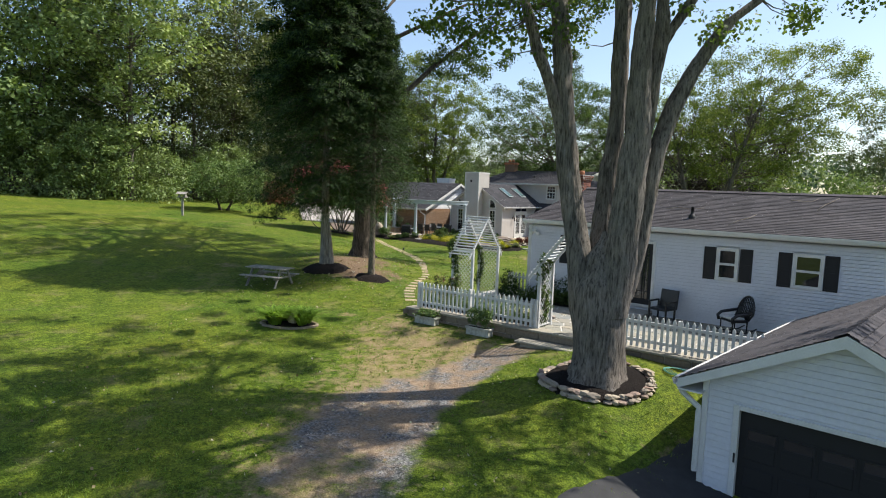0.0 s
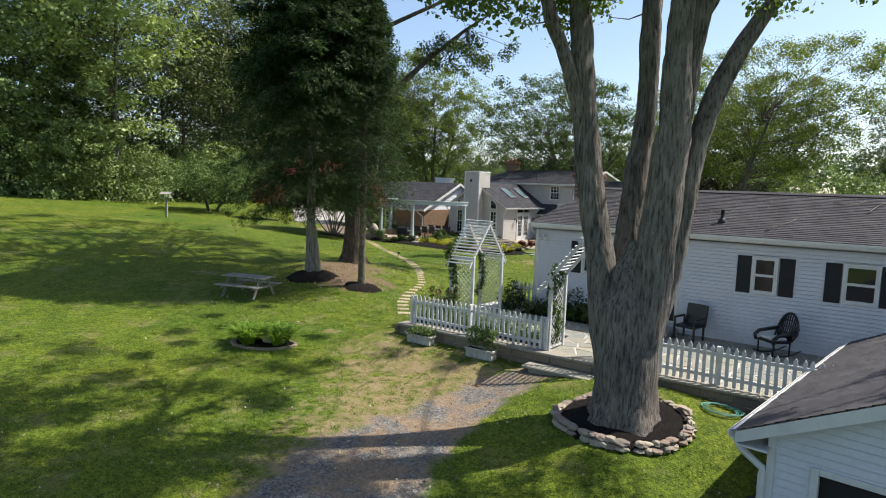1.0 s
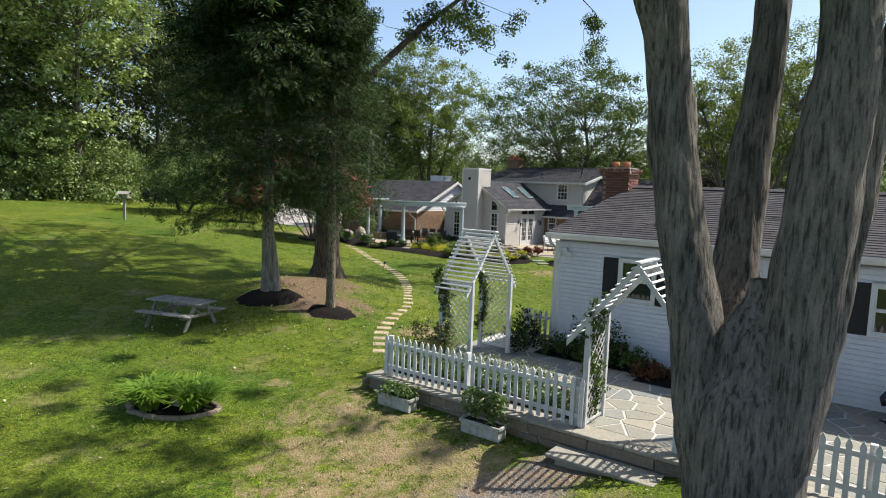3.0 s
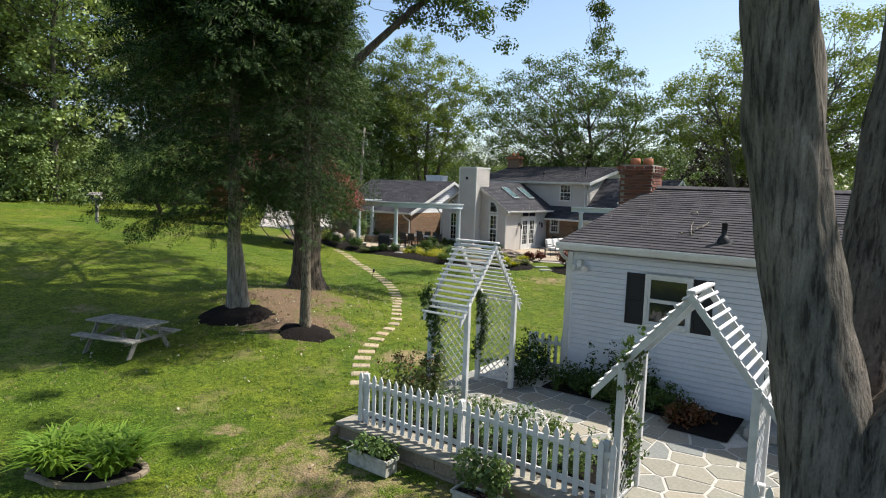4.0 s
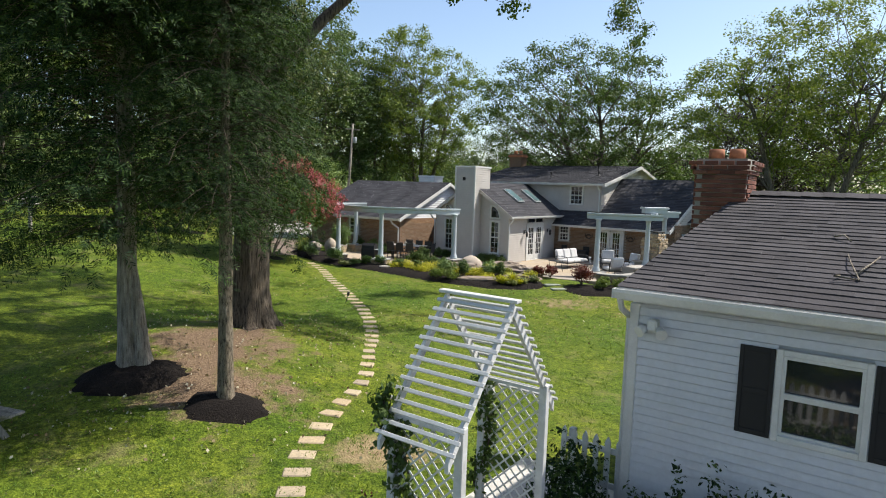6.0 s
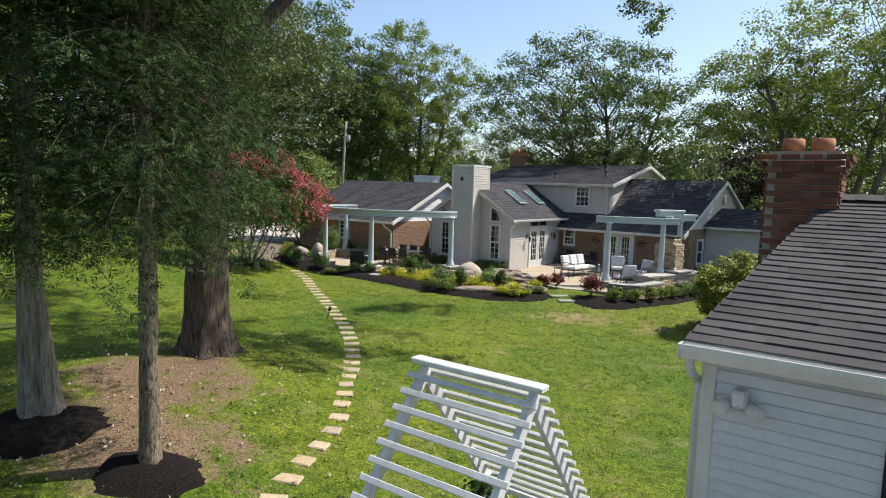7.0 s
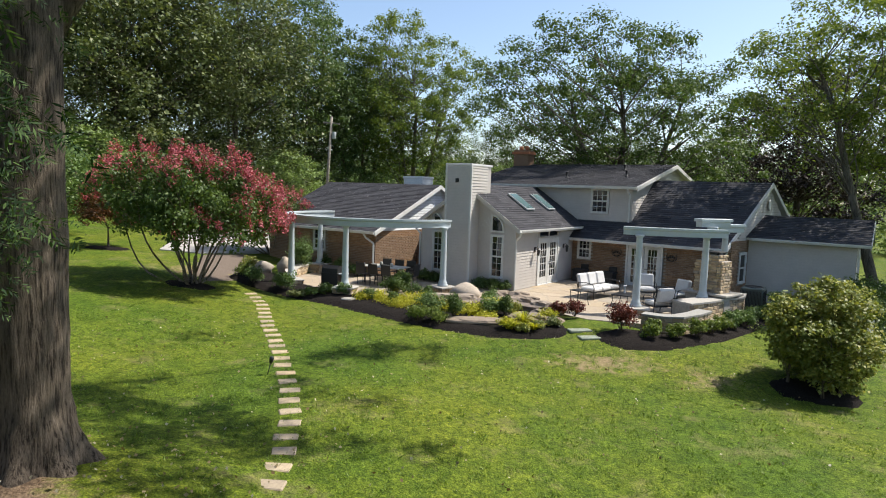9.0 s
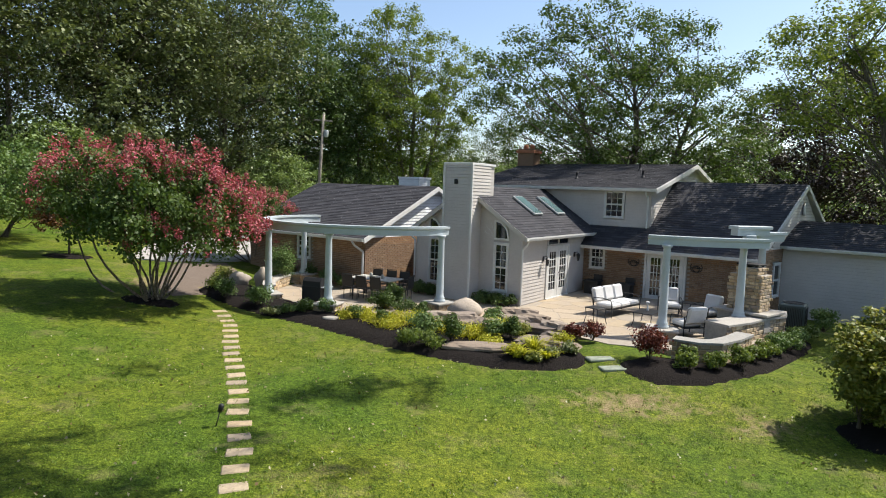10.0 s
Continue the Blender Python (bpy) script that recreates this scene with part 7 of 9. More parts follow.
def flat_bed(u0, v0, u1, v1, z=TZ, name="mulch_bed", label="dark mulch of a planting bed", axes=WFRAME):
    sh = Shape()
    n, m = max(2, int((u1 - u0) / 0.2)), max(2, int((v1 - v0) / 0.2))
    vs = [(u0 + (u1 - u0) * i / n, v0 + (v1 - v0) * j / m, z + 0.01 + 0.03 * abs(noise.noise((i * 0.7, j * 0.7, u0)))) for j in range(m + 1) for i in range(n + 1)]
    sh.add(vs, [(j * (n + 1) + i, j * (n + 1) + i + 1, (j + 1) * (n + 1) + i + 1, (j + 1) * (n + 1) + i) for j in range(m) for i in range(n)], smooth=True)
    ob = part(name, sh, MULCH)
    ob.matrix_basis = axes
    tagged(ob, label, "mulch", kind="stuff")


def bed_coping():
    """Loose tan stones laid along the flower bed's inner edge."""
    t = thing("bed_coping", "row of rough tan stones edging the flower bed", "stone edging", WFRAME @ pose(0, 0, TZ))
    r = random.Random(31)
    x = -3.1
    while x < 0.9:
        l = 0.3 + 0.3 * r.random()
        part("stone", Shape().blob((0, 0, 0), (l * 0.52, 0.17, 0.075), int(x * 40) + 300, 0.3, 10, 5, flat=0.7), BOULDER, t, at=pose(x + l / 2, -2.98 + 0.12 * math.sin(x * 1.4), 0.03, 0, 0, 8 * r.random() - 4))
        x += l


bed_coping()


flat_bed(-3.36, -4.48, 1.0, -2.87)
flat_bed(-1.7, -0.93, 1.0, -0.03)
flat_bed(0.98, -1.45, 1.95, -0.03)
bed_plants("flower_bed", "mixed green and pale flowering plants behind the fence", (-3.2, -4.4, 0.9, -3.0), LEAF_MID, 130, 0.5, 11, BLOOM)
bed_plants("rose_bushes", "rose bushes with a few red blooms beside the arbor", (-3.3, -4.2, -2.5, -3.0), LEAF_OLIVE, 60, 0.95, 12, LEAF_RED)
bed_plants("border_plants", "dark green plants along the house wall", (-1.6, -0.9, 1.0, -0.15), LEAF_MAPLE, 110, 0.5, 13)
bed_plants("border_plants", "tall airy stems under the window", (-0.9, -0.7, 0.4, -0.2), LEAF_CEDAR, 34, 1.05, 14)
bed_plants("border_plants", "dark shrubs between arbor and fence", (-2.5, -1.3, -1.75, 0.0), LEAF_CEDAR, 46, 1.0, 15)
bed_plants("border_plants", "low rusty foliage at the bed's end", (0.9, -1.2, 1.5, -0.4), LEAF_RUST, 26, 0.4, 16)


def wicker_chair(name, label, m, rocker=False):
    t = thing(name, label, "chair", m)
    w, d = 0.31, 0.29
    seat = Shape().box((-w, -d, 0.36), (w, d, 0.43), bevel=0.03)
    part("seat", seat, IRON, t)
    if rocker:
        back = Shape()
        for i in range(13):
            a = math.pi * (i + 0.5) / 13
            x = math.cos(a) * 0.33
            back.tube([(x * 0.7, d - 0.03, 0.42), (x * 0.95, d + 0.1, 0.72), (x, d + 0.17, 0.72 + 0.4 * math.sin(a))], 0.021, 5)
        arc = [(0.36 * math.cos(math.pi * i / 12), d + 0.08 + 0.1 * math.sin(math.pi * i / 12), 0.62 + 0.52 * math.sin(math.pi * i / 12)) for i in range(13)]
        back.tube([(0.32, d - 0.05, 0.42)] + arc + [(-0.32, d - 0.05, 0.42)], 0.032, 8)
        for z, k in ((0.6, 0.3), (0.78, 0.34), (0.95, 0.28)):
            back.tube([(-k, d + 0.02 + (z - 0.4) * 0.25, z), (k, d + 0.02 + (z - 0.4) * 0.25, z)], 0.013, 5)
        part("backrest", back, IRON, t)
        for s in (-1, 1):
            part("armrest", Shape().tube([(s * 0.33, d + 0.05, 0.68), (s * 0.37, 0.1, 0.64), (s * 0.37, -0.2, 0.6), (s * 0.36, -0.33, 0.5), (s * 0.33, -0.3, 0.36)], 0.05, 8), IRON, t)
            part("runner", Shape().tube([(s * 0.28, -0.42, 0.1), (s * 0.28, -0.2, 0.03), (s * 0.28, 0.1, 0.02), (s * 0.28, 0.4, 0.07), (s * 0.28, 0.6, 0.16)], 0.02, 6), IRON, t)
            for y in (-0.26, 0.24):
                part("leg", Shape().tube([(s * 0.28, y, 0.02), (s * 0.29, y, 0.4)], 0.022, 6), IRON, t)
        part("cushion", Shape().box((-0.25, -0.26, 0.43), (0.25, 0.2, 0.5), bevel=0.03), CUSHION, t, "pale seat cushion")
    else:
        part("backrest", Shape().box((-w, d - 0.04, 0.4), (w, d + 0.02, 1.02), m=Matrix.Translation((0, 0.02, 0)) @ Matrix.Rotation(radians(-8), 4, "X"), bevel=0.02), IRON, t)
        for s in (-1, 1):
            part("armrest", Shape().box((s * w - 0.04, -d, 0.6), (s * w + 0.04, d, 0.65), bevel=0.015), IRON, t)
            for y in (-d + 0.03, d - 0.03):
                part("leg", Shape().box((s * (w - 0.02) - 0.025, y - 0.025, 0), (s * (w - 0.02) + 0.025, y + 0.025, 0.6), bevel=0.006), IRON, t)
    return t


wicker_chair("patio_chair", "black woven patio armchair against the house wall", WFRAME @ pose(3.6, -0.7, TZ, 0, 0, -14))
wicker_chair("rocking_chair", "black wicker rocking chair with a pale cushion", WFRAME @ pose(5.75, -0.8, TZ, 0, 0, -42) @ Matrix.Scale(0.95, 4), rocker=True)
solid("door_mat", Shape().box((2.1, -1.0, TZ + 0.008), (3.1, -0.05, TZ + 0.16), bevel=0.02), CAPSTONE, "stone doorstep under the patio door", "step", WFRAME)


def hose():
    pts = []
    for i in range(90):
        a = i * 0.42
        r = 0.27 + 0.06 * math.sin(i * 0.37)
        x, y = 5.75 + r * 1.25 * math.cos(a), 14.35 + r * math.sin(a)
        pts.append((x, y, ground_z(x, y) + 0.03 + 0.0006 * i))
    green = paint("hose_green", (0.07, 0.27, 0.22), 0.5, 0.1)
    solid("garden_hose", Shape().tube(pts, 0.008, 6), green, "coiled green garden hose on the grass", "hose")


hose()

# ---- round the maple, the lawn ----
mound("mulch_ring", "dark mulch filling the stone ring", RING, 0.16, MULCH)


RINGSTONE = brick_colour("ring_stone", [(0.34, 0.28, 0.21), (0.42, 0.36, 0.28), (0.22, 0.19, 0.16), (0.3, 0.2, 0.16)])


def stone_ring():
    r = random.Random(12)
    t = thing("stone_ring", "ring of rough tan field stones round the maple", "stone edging", pose(3.62, 13.95, 0))
    n = 40
    for k in range(n):
        a = 2 * math.pi * k / n
        i = int(k * len(RING) / n)
        x, y = RING[i]
        for layer in range(2 if math.sin(a) < 0.3 else 1):
            s = (0.09 + 0.09 * r.random(), 0.07 + 0.04 * r.random(), 0.045 + 0.035 * r.random())
            me = Shape().blob((0, 0, 0), s, k + 40 * layer, 0.55, 8, 5, flat=0.75).mesh("stone", RINGSTONE)
            part("stone", me, RINGSTONE, t, at=pose(x - 3.62 + 0.04 * r.random(), y - 13.95 + 0.05 * layer, ground_z(x, y) + 0.04 + 0.1 * layer, 8 * r.random(), 8 * r.random(), math.degrees(a) + 90 + 25 * (r.random() - 0.5)))


stone_ring()
mound("mulch_ring", "dark mulch ring round an evergreen", circle(-5.2, 27.2, 1.02, 0.78, seed=1), 0.24, MULCH)
mound("mulch_ring", "dark mulch ring round a slender evergreen", circle(-3.05, 26.35, 0.74, 0.56, seed=2), 0.2, MULCH)
mound("mulch_ring", "dark mulch under the golden bush", circle(BUSH[0], BUSH[1] - 0.15, 1.15, 0.75, seed=3), 0.1, MULCH)
mound("mulch_ring", "dark mulch under the flowering tree", circle(-7.8, 46.0, 0.95, 0.6, seed=4), 0.1, MULCH)
mound("mulch_ring", "dark mulch under the young red tree", circle(-14.4, 52.5, 1.0, 0.7, seed=5), 0.08, MULCH)


def picnic_table():
    at = (-7.0, 24.75)
    t = thing("picnic_table", "weathered grey wooden picnic table with fixed benches", "picnic table", pose(*at, ground_z(*at), 0, 0, -19))
    L = 0.92
    for i in range(5):
        y = -0.36 + i * 0.148
        part("top_board", Shape().box((-L, y, 0.7), (L, y + 0.14, 0.74), bevel=0.006), OLDWOOD, t)
    for s in (-1, 1):
        for k in range(2):
            y0 = s * 0.62 + k * 0.15 - 0.15
            part("bench_board", Shape().box((-L, y0, 0.42), (L, y0 + 0.14, 0.46), bevel=0.006), OLDWOOD, t)
    for sx in (-0.66, 0.66):
        for s in (-1, 1):
            a, b = Vector((sx, s * 0.62, 0)), Vector((sx, s * 0.2, 0.7))
            sh = Shape().prism([a + Vector((-0.02, -0.06, 0)), a + Vector((-0.02, 0.06, 0)), b + Vector((-0.02, 0.06, 0)), b + Vector((-0.02, -0.06, 0))], (0.04, 0, 0))
            part("leg", sh, OLDWOOD, t)
        part("bench_support", Shape().box((sx + 0.02, -0.76, 0.34), (sx + 0.06, 0.76, 0.42), bevel=0.005), OLDWOOD, t)
        part("top_support", Shape().box((sx + 0.02, -0.34, 0.62), (sx + 0.06, 0.34, 0.7), bevel=0.005), OLDWOOD, t)
        part("brace", Shape().tube([(sx, 0, 0.4), (sx * 0.25, 0, 0.7)], 0.03, 4, smooth=False), OLDWOOD, t)


picnic_table()


def daylily_bed():
    out = circle(-4.8, 19.2, 0.84, 0.5, 22, 6)
    mound("lily_soil", "bare soil of the round lily bed", out, 0.08, MULCH)
    ed = Shape()
    for k, (x, y) in enumerate(out):
        x2, y2 = out[(k + 1) % len(out)]
        ang = math.atan2(y2 - y, x2 - x)
        ed.box((-0.01, -0.05, -0.05), (math.hypot(x2 - x, y2 - y), 0.05, 0.06), m=Matrix.Translation((x, y, ground_z(x, y))) @ Matrix.Rotation(ang, 4, "Z"), bevel=0.012)
    solid("bed_edging", ed, WALLSTONE, "curved tan stone edging of the lily bed", "edging")
    rng = np.random.default_rng(17)
    t = thing("daylilies", "clump of arching bright green daylily leaves", "daylily", pose(-4.8, 19.2, ground_z(-4.8, 19.2)))
    V, F = [], []
    for i in range(64):
        a, r = rng.random() * 2 * math.pi, 0.35 + 0.6 * rng.random() ** 0.6
        x, y = math.cos(a) * r * 0.76, math.sin(a) * r * 0.42
        if abs(x - 0.12) < 0.2 and y < 0.1:
            continue
        v, f = blade_tuft(rng, (x, y, 0.05), 17, 0.62, 0.026, 0.6)
        F += [tuple(q + len(V) for q in g) for g in f]
        V += v
    part("leaves", cloud("leaves", np.array(V), np.array(F), GRASS_BRIGHT), GRASS_BRIGHT, t)
    part("stone", Shape().blob((0.12, -0.02, 0.16), (0.15, 0.1, 0.22), 5, 0.4), BOULDER, t, "grey stone among the leaves")


GRASS_BRIGHT = leaf_mat("lily_leaf", (0.15, 0.27, 0.035), (0.22, 0.36, 0.05), (0.32, 0.46, 0.08), 0.5)
daylily_bed()


def bird_feeder():
    at = (-19.7, 46.3)
    t = thing("bird_feeder", "wooden bird feeder with a pitched roof on a post", "bird feeder", pose(*at, ground_z(*at)))
    part("post", Shape().box((-0.07, -0.07, -0.05), (0.07, 0.07, 1.35), bevel=0.01), OLDWOOD, t)
    part("tray", Shape().box((-0.32, -0.25, 1.35), (0.32, 0.25, 1.42), bevel=0.01), OLDWOOD, t)
    for sx in (-0.25, 0.25):
        part("upright", Shape().box((sx - 0.02, -0.15, 1.42), (sx + 0.02, 0.15, 1.66)), OLDWOOD, t)
    rf = Shape()
    for s in (-1, 1):
        slab(rf, (-0.38, s * 0.34, 1.62), (1, 0, 0), (0, -s * 0.34, 0.16), 0.76, 0.376, 0.03)
    part("roof", rf, CONCRETE, t)


bird_feeder()


# low, nearly black mound on the ground between fence and garage
mound("mulch_bed", "low dark mound between the fence and the garage", [w_place(u, v)[:2] for u, v in ((5.7, -5.0), (8.6, -5.0), (8.8, -6.0), (7.2, -6.7), (6.1, -6.1))], 0.08, MULCH)


def stepping_stones():
    line = [(-1.16, 23.3), (-1.26, 24.1), (-1.38, 24.9), (-1.34, 25.6), (-1.22, 26.8), (-1.07, 27.6), (-0.9, 28.3), (-0.88, 29.0), (-0.92, 29.7), (-1.0, 30.8), (-1.05, 32.2), (-1.2, 33.5), (-1.42, 34.8), (-1.75, 36.0), (-2.15, 37.3), (-2.6, 38.7), (-3.1, 40.0), (-3.6, 41.3), (-4.1, 42.6), (-4.45, 43.7), (-4.85, 44.8), (-5.7, 46.2)]
    pts = [Vector(p) for p in line]
    s, k, r = 0.0, 0, random.Random(8)
    t = thing("stepping_stones", "line of tan stepping stones across the lawn", "stepping stones", pose(0, 0, 0))
    acc = 0.0
    for a, b in zip(pts, pts[1:]):
        L = (b - a).length
        while acc < L:
            p = a + (b - a) * (acc / L)
            ang = math.degrees(math.atan2(b.y - a.y, b.x - a.x)) - 90 + 16 * (r.random() - 0.5)
            sh = Shape().box((-0.2 - 0.03 * r.random(), -0.13 - 0.02 * r.random(), -0.05), (0.2 + 0.03 * r.random(), 0.13 + 0.03 * r.random(), 0.016), bevel=0.018)
            if k < 6:
                me = sh.mesh("stepping_stone", STEPSTONE)
                STEPS.append(me)
            part("stepping_stone", STEPS[k % 6], STEPSTONE, t, at=pose(p.x + 0.05 * (r.random() - 0.5), p.y, ground_z(p.x, p.y), 2 * r.random(), 2 * r.random(), ang))
            k += 1
            acc += 0.55 + 0.08 * r.random()
        acc -= L


STEPS = []
stepping_stones()


def path_light():
    at = (-2.5, 37.1)
    t = thing("path_light", "small black stake light leaning in the lawn", "path light", pose(*at, ground_z(*at), 0, 14, 0))
    part("stake", Shape().tube([(0, 0, -0.05), (0, 0, 0.28)], 0.012, 6), IRON, t)
    part("lamp_head", Shape().lathe([(0.035, 0), (0.05, 0.06), (0.05, 0.13), (0.03, 0.15)], 10, (0, 0, 0.28)), IRON, t)


path_light()
asphalt = paint("black_asphalt", (0.035, 0.035, 0.037), 0.9, 0.2, 4)
apron = [(Matrix.Translation((5.244, 10.412, 0)) @ Matrix.Rotation(radians(-43.1), 4, "Z") @ Vector((x, y, 0))).xy for x, y in ((-2.1, -5), (6, -5), (6, 0.05), (-0.5, 0.05), (-0.5, 2.6), (-0.95, 2.4), (-1.4, 0.4))]
tagged(mound("driveway_apron", "", [tuple(p) for p in apron], 0.03, asphalt, spacing=0.12), "black asphalt apron before the garage", "driveway", kind="structure")


def roof_twigs():
    """Dead twigs that fell on the white roof."""
    place = lambda u, v, up=0.045: w_place(u, v, 3.635 + (v + 0.25) * 0.321 + up)
    sticks = [[(0.47, 0.55), (0.42, 0.45), (0.66, 0.49), (0.55, 0.85), (0.5, 1.2)], [(0.62, 0.6), (0.7, 0.75), (0.74, 0.95), (0.82, 1.08)], [(5.16, 0.15), (5.4, 0.5), (5.62, 0.9), (5.78, 1.12)], [(6.49, 2.79), (6.8, 2.6), (7.1, 2.7), (7.25, 2.89)], [(7.35, 1.9), (7.5, 2.3), (7.62, 2.7), (7.82, 3.01)], [(0.3, 1.75), (0.42, 1.7), (0.5, 1.6)], [(2.9, 1.4), (3.3, 1.5), (3.7, 1.42), (4.1, 1.55)]]
    for k, line in enumerate(sticks):
        sh = Shape().tube([place(u, v, 0.05 + 0.04 * (i % 2)) for i, (u, v) in enumerate(line)], [0.014 - 0.002 * i for i in range(len(line))], 5)
        solid("fallen_twig", sh, TWIG, "bare grey dead twig lying on the roof shingles", "twig", group="twigs on the roof")


TWIG = bark_mat("dead_twig", (0.2, 0.17, 0.14), (0.42, 0.38, 0.33))
roof_twigs()

# ---- garden of the main house ----
MFRAME = pose(*M_AT, 0, 0, 0, HOUSE_TURN)
PZ = 0.86
FLAG_TAN = brick_colour("tan_flagstone", [(0.38, 0.31, 0.23), (0.42, 0.345, 0.26), (0.34, 0.295, 0.24), (0.41, 0.33, 0.23)])
JOINT_TAN = paint("tan_joint", (0.36, 0.31, 0.25), 0.95, 0.12, 8)
PATIO = [(-6.4, 51.6), (-4.7, 48.9), (-2.6, 47.0), (-0.6, 46.5), (1.6, 46.5), (3.5, 46.3), (4.7, 45.3), (5.5, 44.2), (6.3, 43.3), (7.4, 43.0), (8.8, 42.6), (10.9, 44.0), (12.7, 46.4), (14.2, 48.6), (14.0, 54.0), (4.0, 60.0), (-8.0, 60.0)]


def main_patio():
    t = thing("patio", "tan flagstone patio along the garden front", "patio", pose(0, 0, 0), kind="structure")
    n = len(PATIO)
    sh = Shape().add([(x, y, 0.2) for x, y in PATIO] + [(x, y, PZ - 0.005) for x, y in PATIO], [(i, (i + 1) % n, n + (i + 1) % n, n + i) for i in range(n)] + [tuple(range(n, 2 * n))])
    part("patio_bed", sh, JOINT_TAN, t)
    house = lambda x, y: (-4.9 < (x - M_AT[0]) * CT - (y - M_AT[1]) * ST < 0 and (x - M_AT[0]) * ST + (y - M_AT[1]) * CT > 0)
    ok = lambda x, y, p: all(inside(PATIO, *q) for q in p) and not house(x, y) and (x - M_AT[0]) * ST + (y - M_AT[1]) * CT < 5.7
    crazy_paving(t, (-6.0, 42.4, 14.0, 55.0), 0.85, PZ, FLAG_TAN, 21, ok=ok, gap=0.03)


main_patio()
BED_A = smooth_loop([(-7.4, 48.9), (-6.2, 47.5), (-4.8, 46.5), (-2.5, 45.0), (-0.8, 43.6), (0.4, 42.65), (1.8, 41.8), (3.3, 41.2), (4.5, 41.3), (5.35, 41.8), (5.3, 42.9), (4.8, 44.4), (3.9, 45.9), (2.6, 46.8), (0.5, 46.8), (-1.6, 46.9), (-3.2, 47.8), (-4.8, 49.4), (-6.3, 50.8)], 4)
BED_B = smooth_loop([(6.1, 41.5), (7.0, 40.55), (8.5, 40.85), (10.2, 41.9), (11.5, 43.2), (13.4, 45.4), (13.5, 46.8), (12.2, 45.4), (10.6, 43.6), (9.0, 42.3), (7.3, 42.4)], 4)
mound("mulch_bed", "broad curving bed of dark mulch before the patio", BED_A, 0.16, MULCH, spacing=0.2)
mound("mulch_bed", "dark mulch bed round the stone seating wall", BED_B, 0.14, MULCH, spacing=0.2)


def bed_z(x, y):
    return ground_z(x, y) + 0.15


def column(parent, x, y, z0, z1, r=0.13):
    prof = [(r + 0.07, 0), (r + 0.07, 0.06), (r + 0.03, 0.1), (r + 0.045, 0.14), (r + 0.01, 0.19), (r, 0.3), (r - 0.012, (z1 - z0) * 0.5), (r - 0.025, z1 - z0 - 0.2), (r - 0.02, z1 - z0 - 0.17), (r - 0.03, z1 - z0 - 0.1), (r + 0.02, z1 - z0 - 0.06), (r + 0.02, z1 - z0)]
    return part("column", Shape().lathe(prof, 20, (x, y, z0)), PERGOLA, parent)


def arc_beam(parent, cx, cy, r, a0, a1, z0, z1, w, lip=0.05):
    """A curved beam with a moulded top, seen in plan as part of a circle."""
    prof = [(-w / 2, z0), (w / 2, z0), (w / 2, z1 - 0.12), (w / 2 + lip, z1 - 0.07), (w / 2 + lip, z1), (-w / 2 - lip, z1), (-w / 2 - lip, z1 - 0.07), (-w / 2, z1 - 0.12)]
    n, k = 30, len(prof)
    sh = Shape()
    vs = []
    for i in range(n + 1):
        a = radians(a0 + (a1 - a0) * i / n)
        for d, z in prof:
            vs.append((cx + (r + d) * math.cos(a), cy + (r + d) * math.sin(a), z))
    f = [(i * k + j, i * k + (j + 1) % k, (i + 1) * k + (j + 1) % k, (i + 1) * k + j) for i in range(n) for j in range(k)]
    f += [tuple(range(k))[::-1], tuple(range(n * k, n * k + k))]
    sh.add(vs, f)
    return part("beam", sh, PERGOLA, parent)


def pedestal(name, x, y, z0, z1, half=0.36, turn=0.0, seed=0):
    t = thing(name, "square stone column pedestal with a flat cap", "pedestal", pose(x, y, 0, 0, 0, turn), "stone pedestals")
    part("core", Shape().box((-half + 0.02, -half + 0.02, z0 - 0.3), (half - 0.02, half - 0.02, z1 - 0.06)), MORTAR, t)
    stone_rows(t, [(-half, -half), (half, -half), (half, half), (-half, half), (-half, -half)], z0, z1 - 0.06, FIELDSTONE, seed, row=0.14, lo=0.14, hi=0.4, depth=0.02, bulge=0.015)
    part("cap", Shape().box((-half - 0.06, -half - 0.06, z1 - 0.06), (half + 0.06, half + 0.06, z1), bevel=0.012), CAPSTONE, t)
    return t


def dining_pergola():
    t = thing("dining_pergola", "curved pale blue-grey pergola on round columns", "pergola", pose(0, 0, 0))
    cx, cy, r = -1.2, 50.3, 3.9
    cols = [(-4.62, 48.2, 1.14), (-4.27, 52.4, 1.3), (-2.2, 46.62, 1.14), (1.53, 47.3, 1.18)]
    for x, y, z in cols:
        column(t, x, y, z, 3.48)
        pedestal("column_pedestal", x, y, 0.7, z, turn=math.degrees(math.atan2(y - cy, x - cx)), seed=int(x * 10) % 17)
    arc_beam(t, cx, cy, r, 132, 318, 3.46, 3.76, 0.22)


dining_pergola()


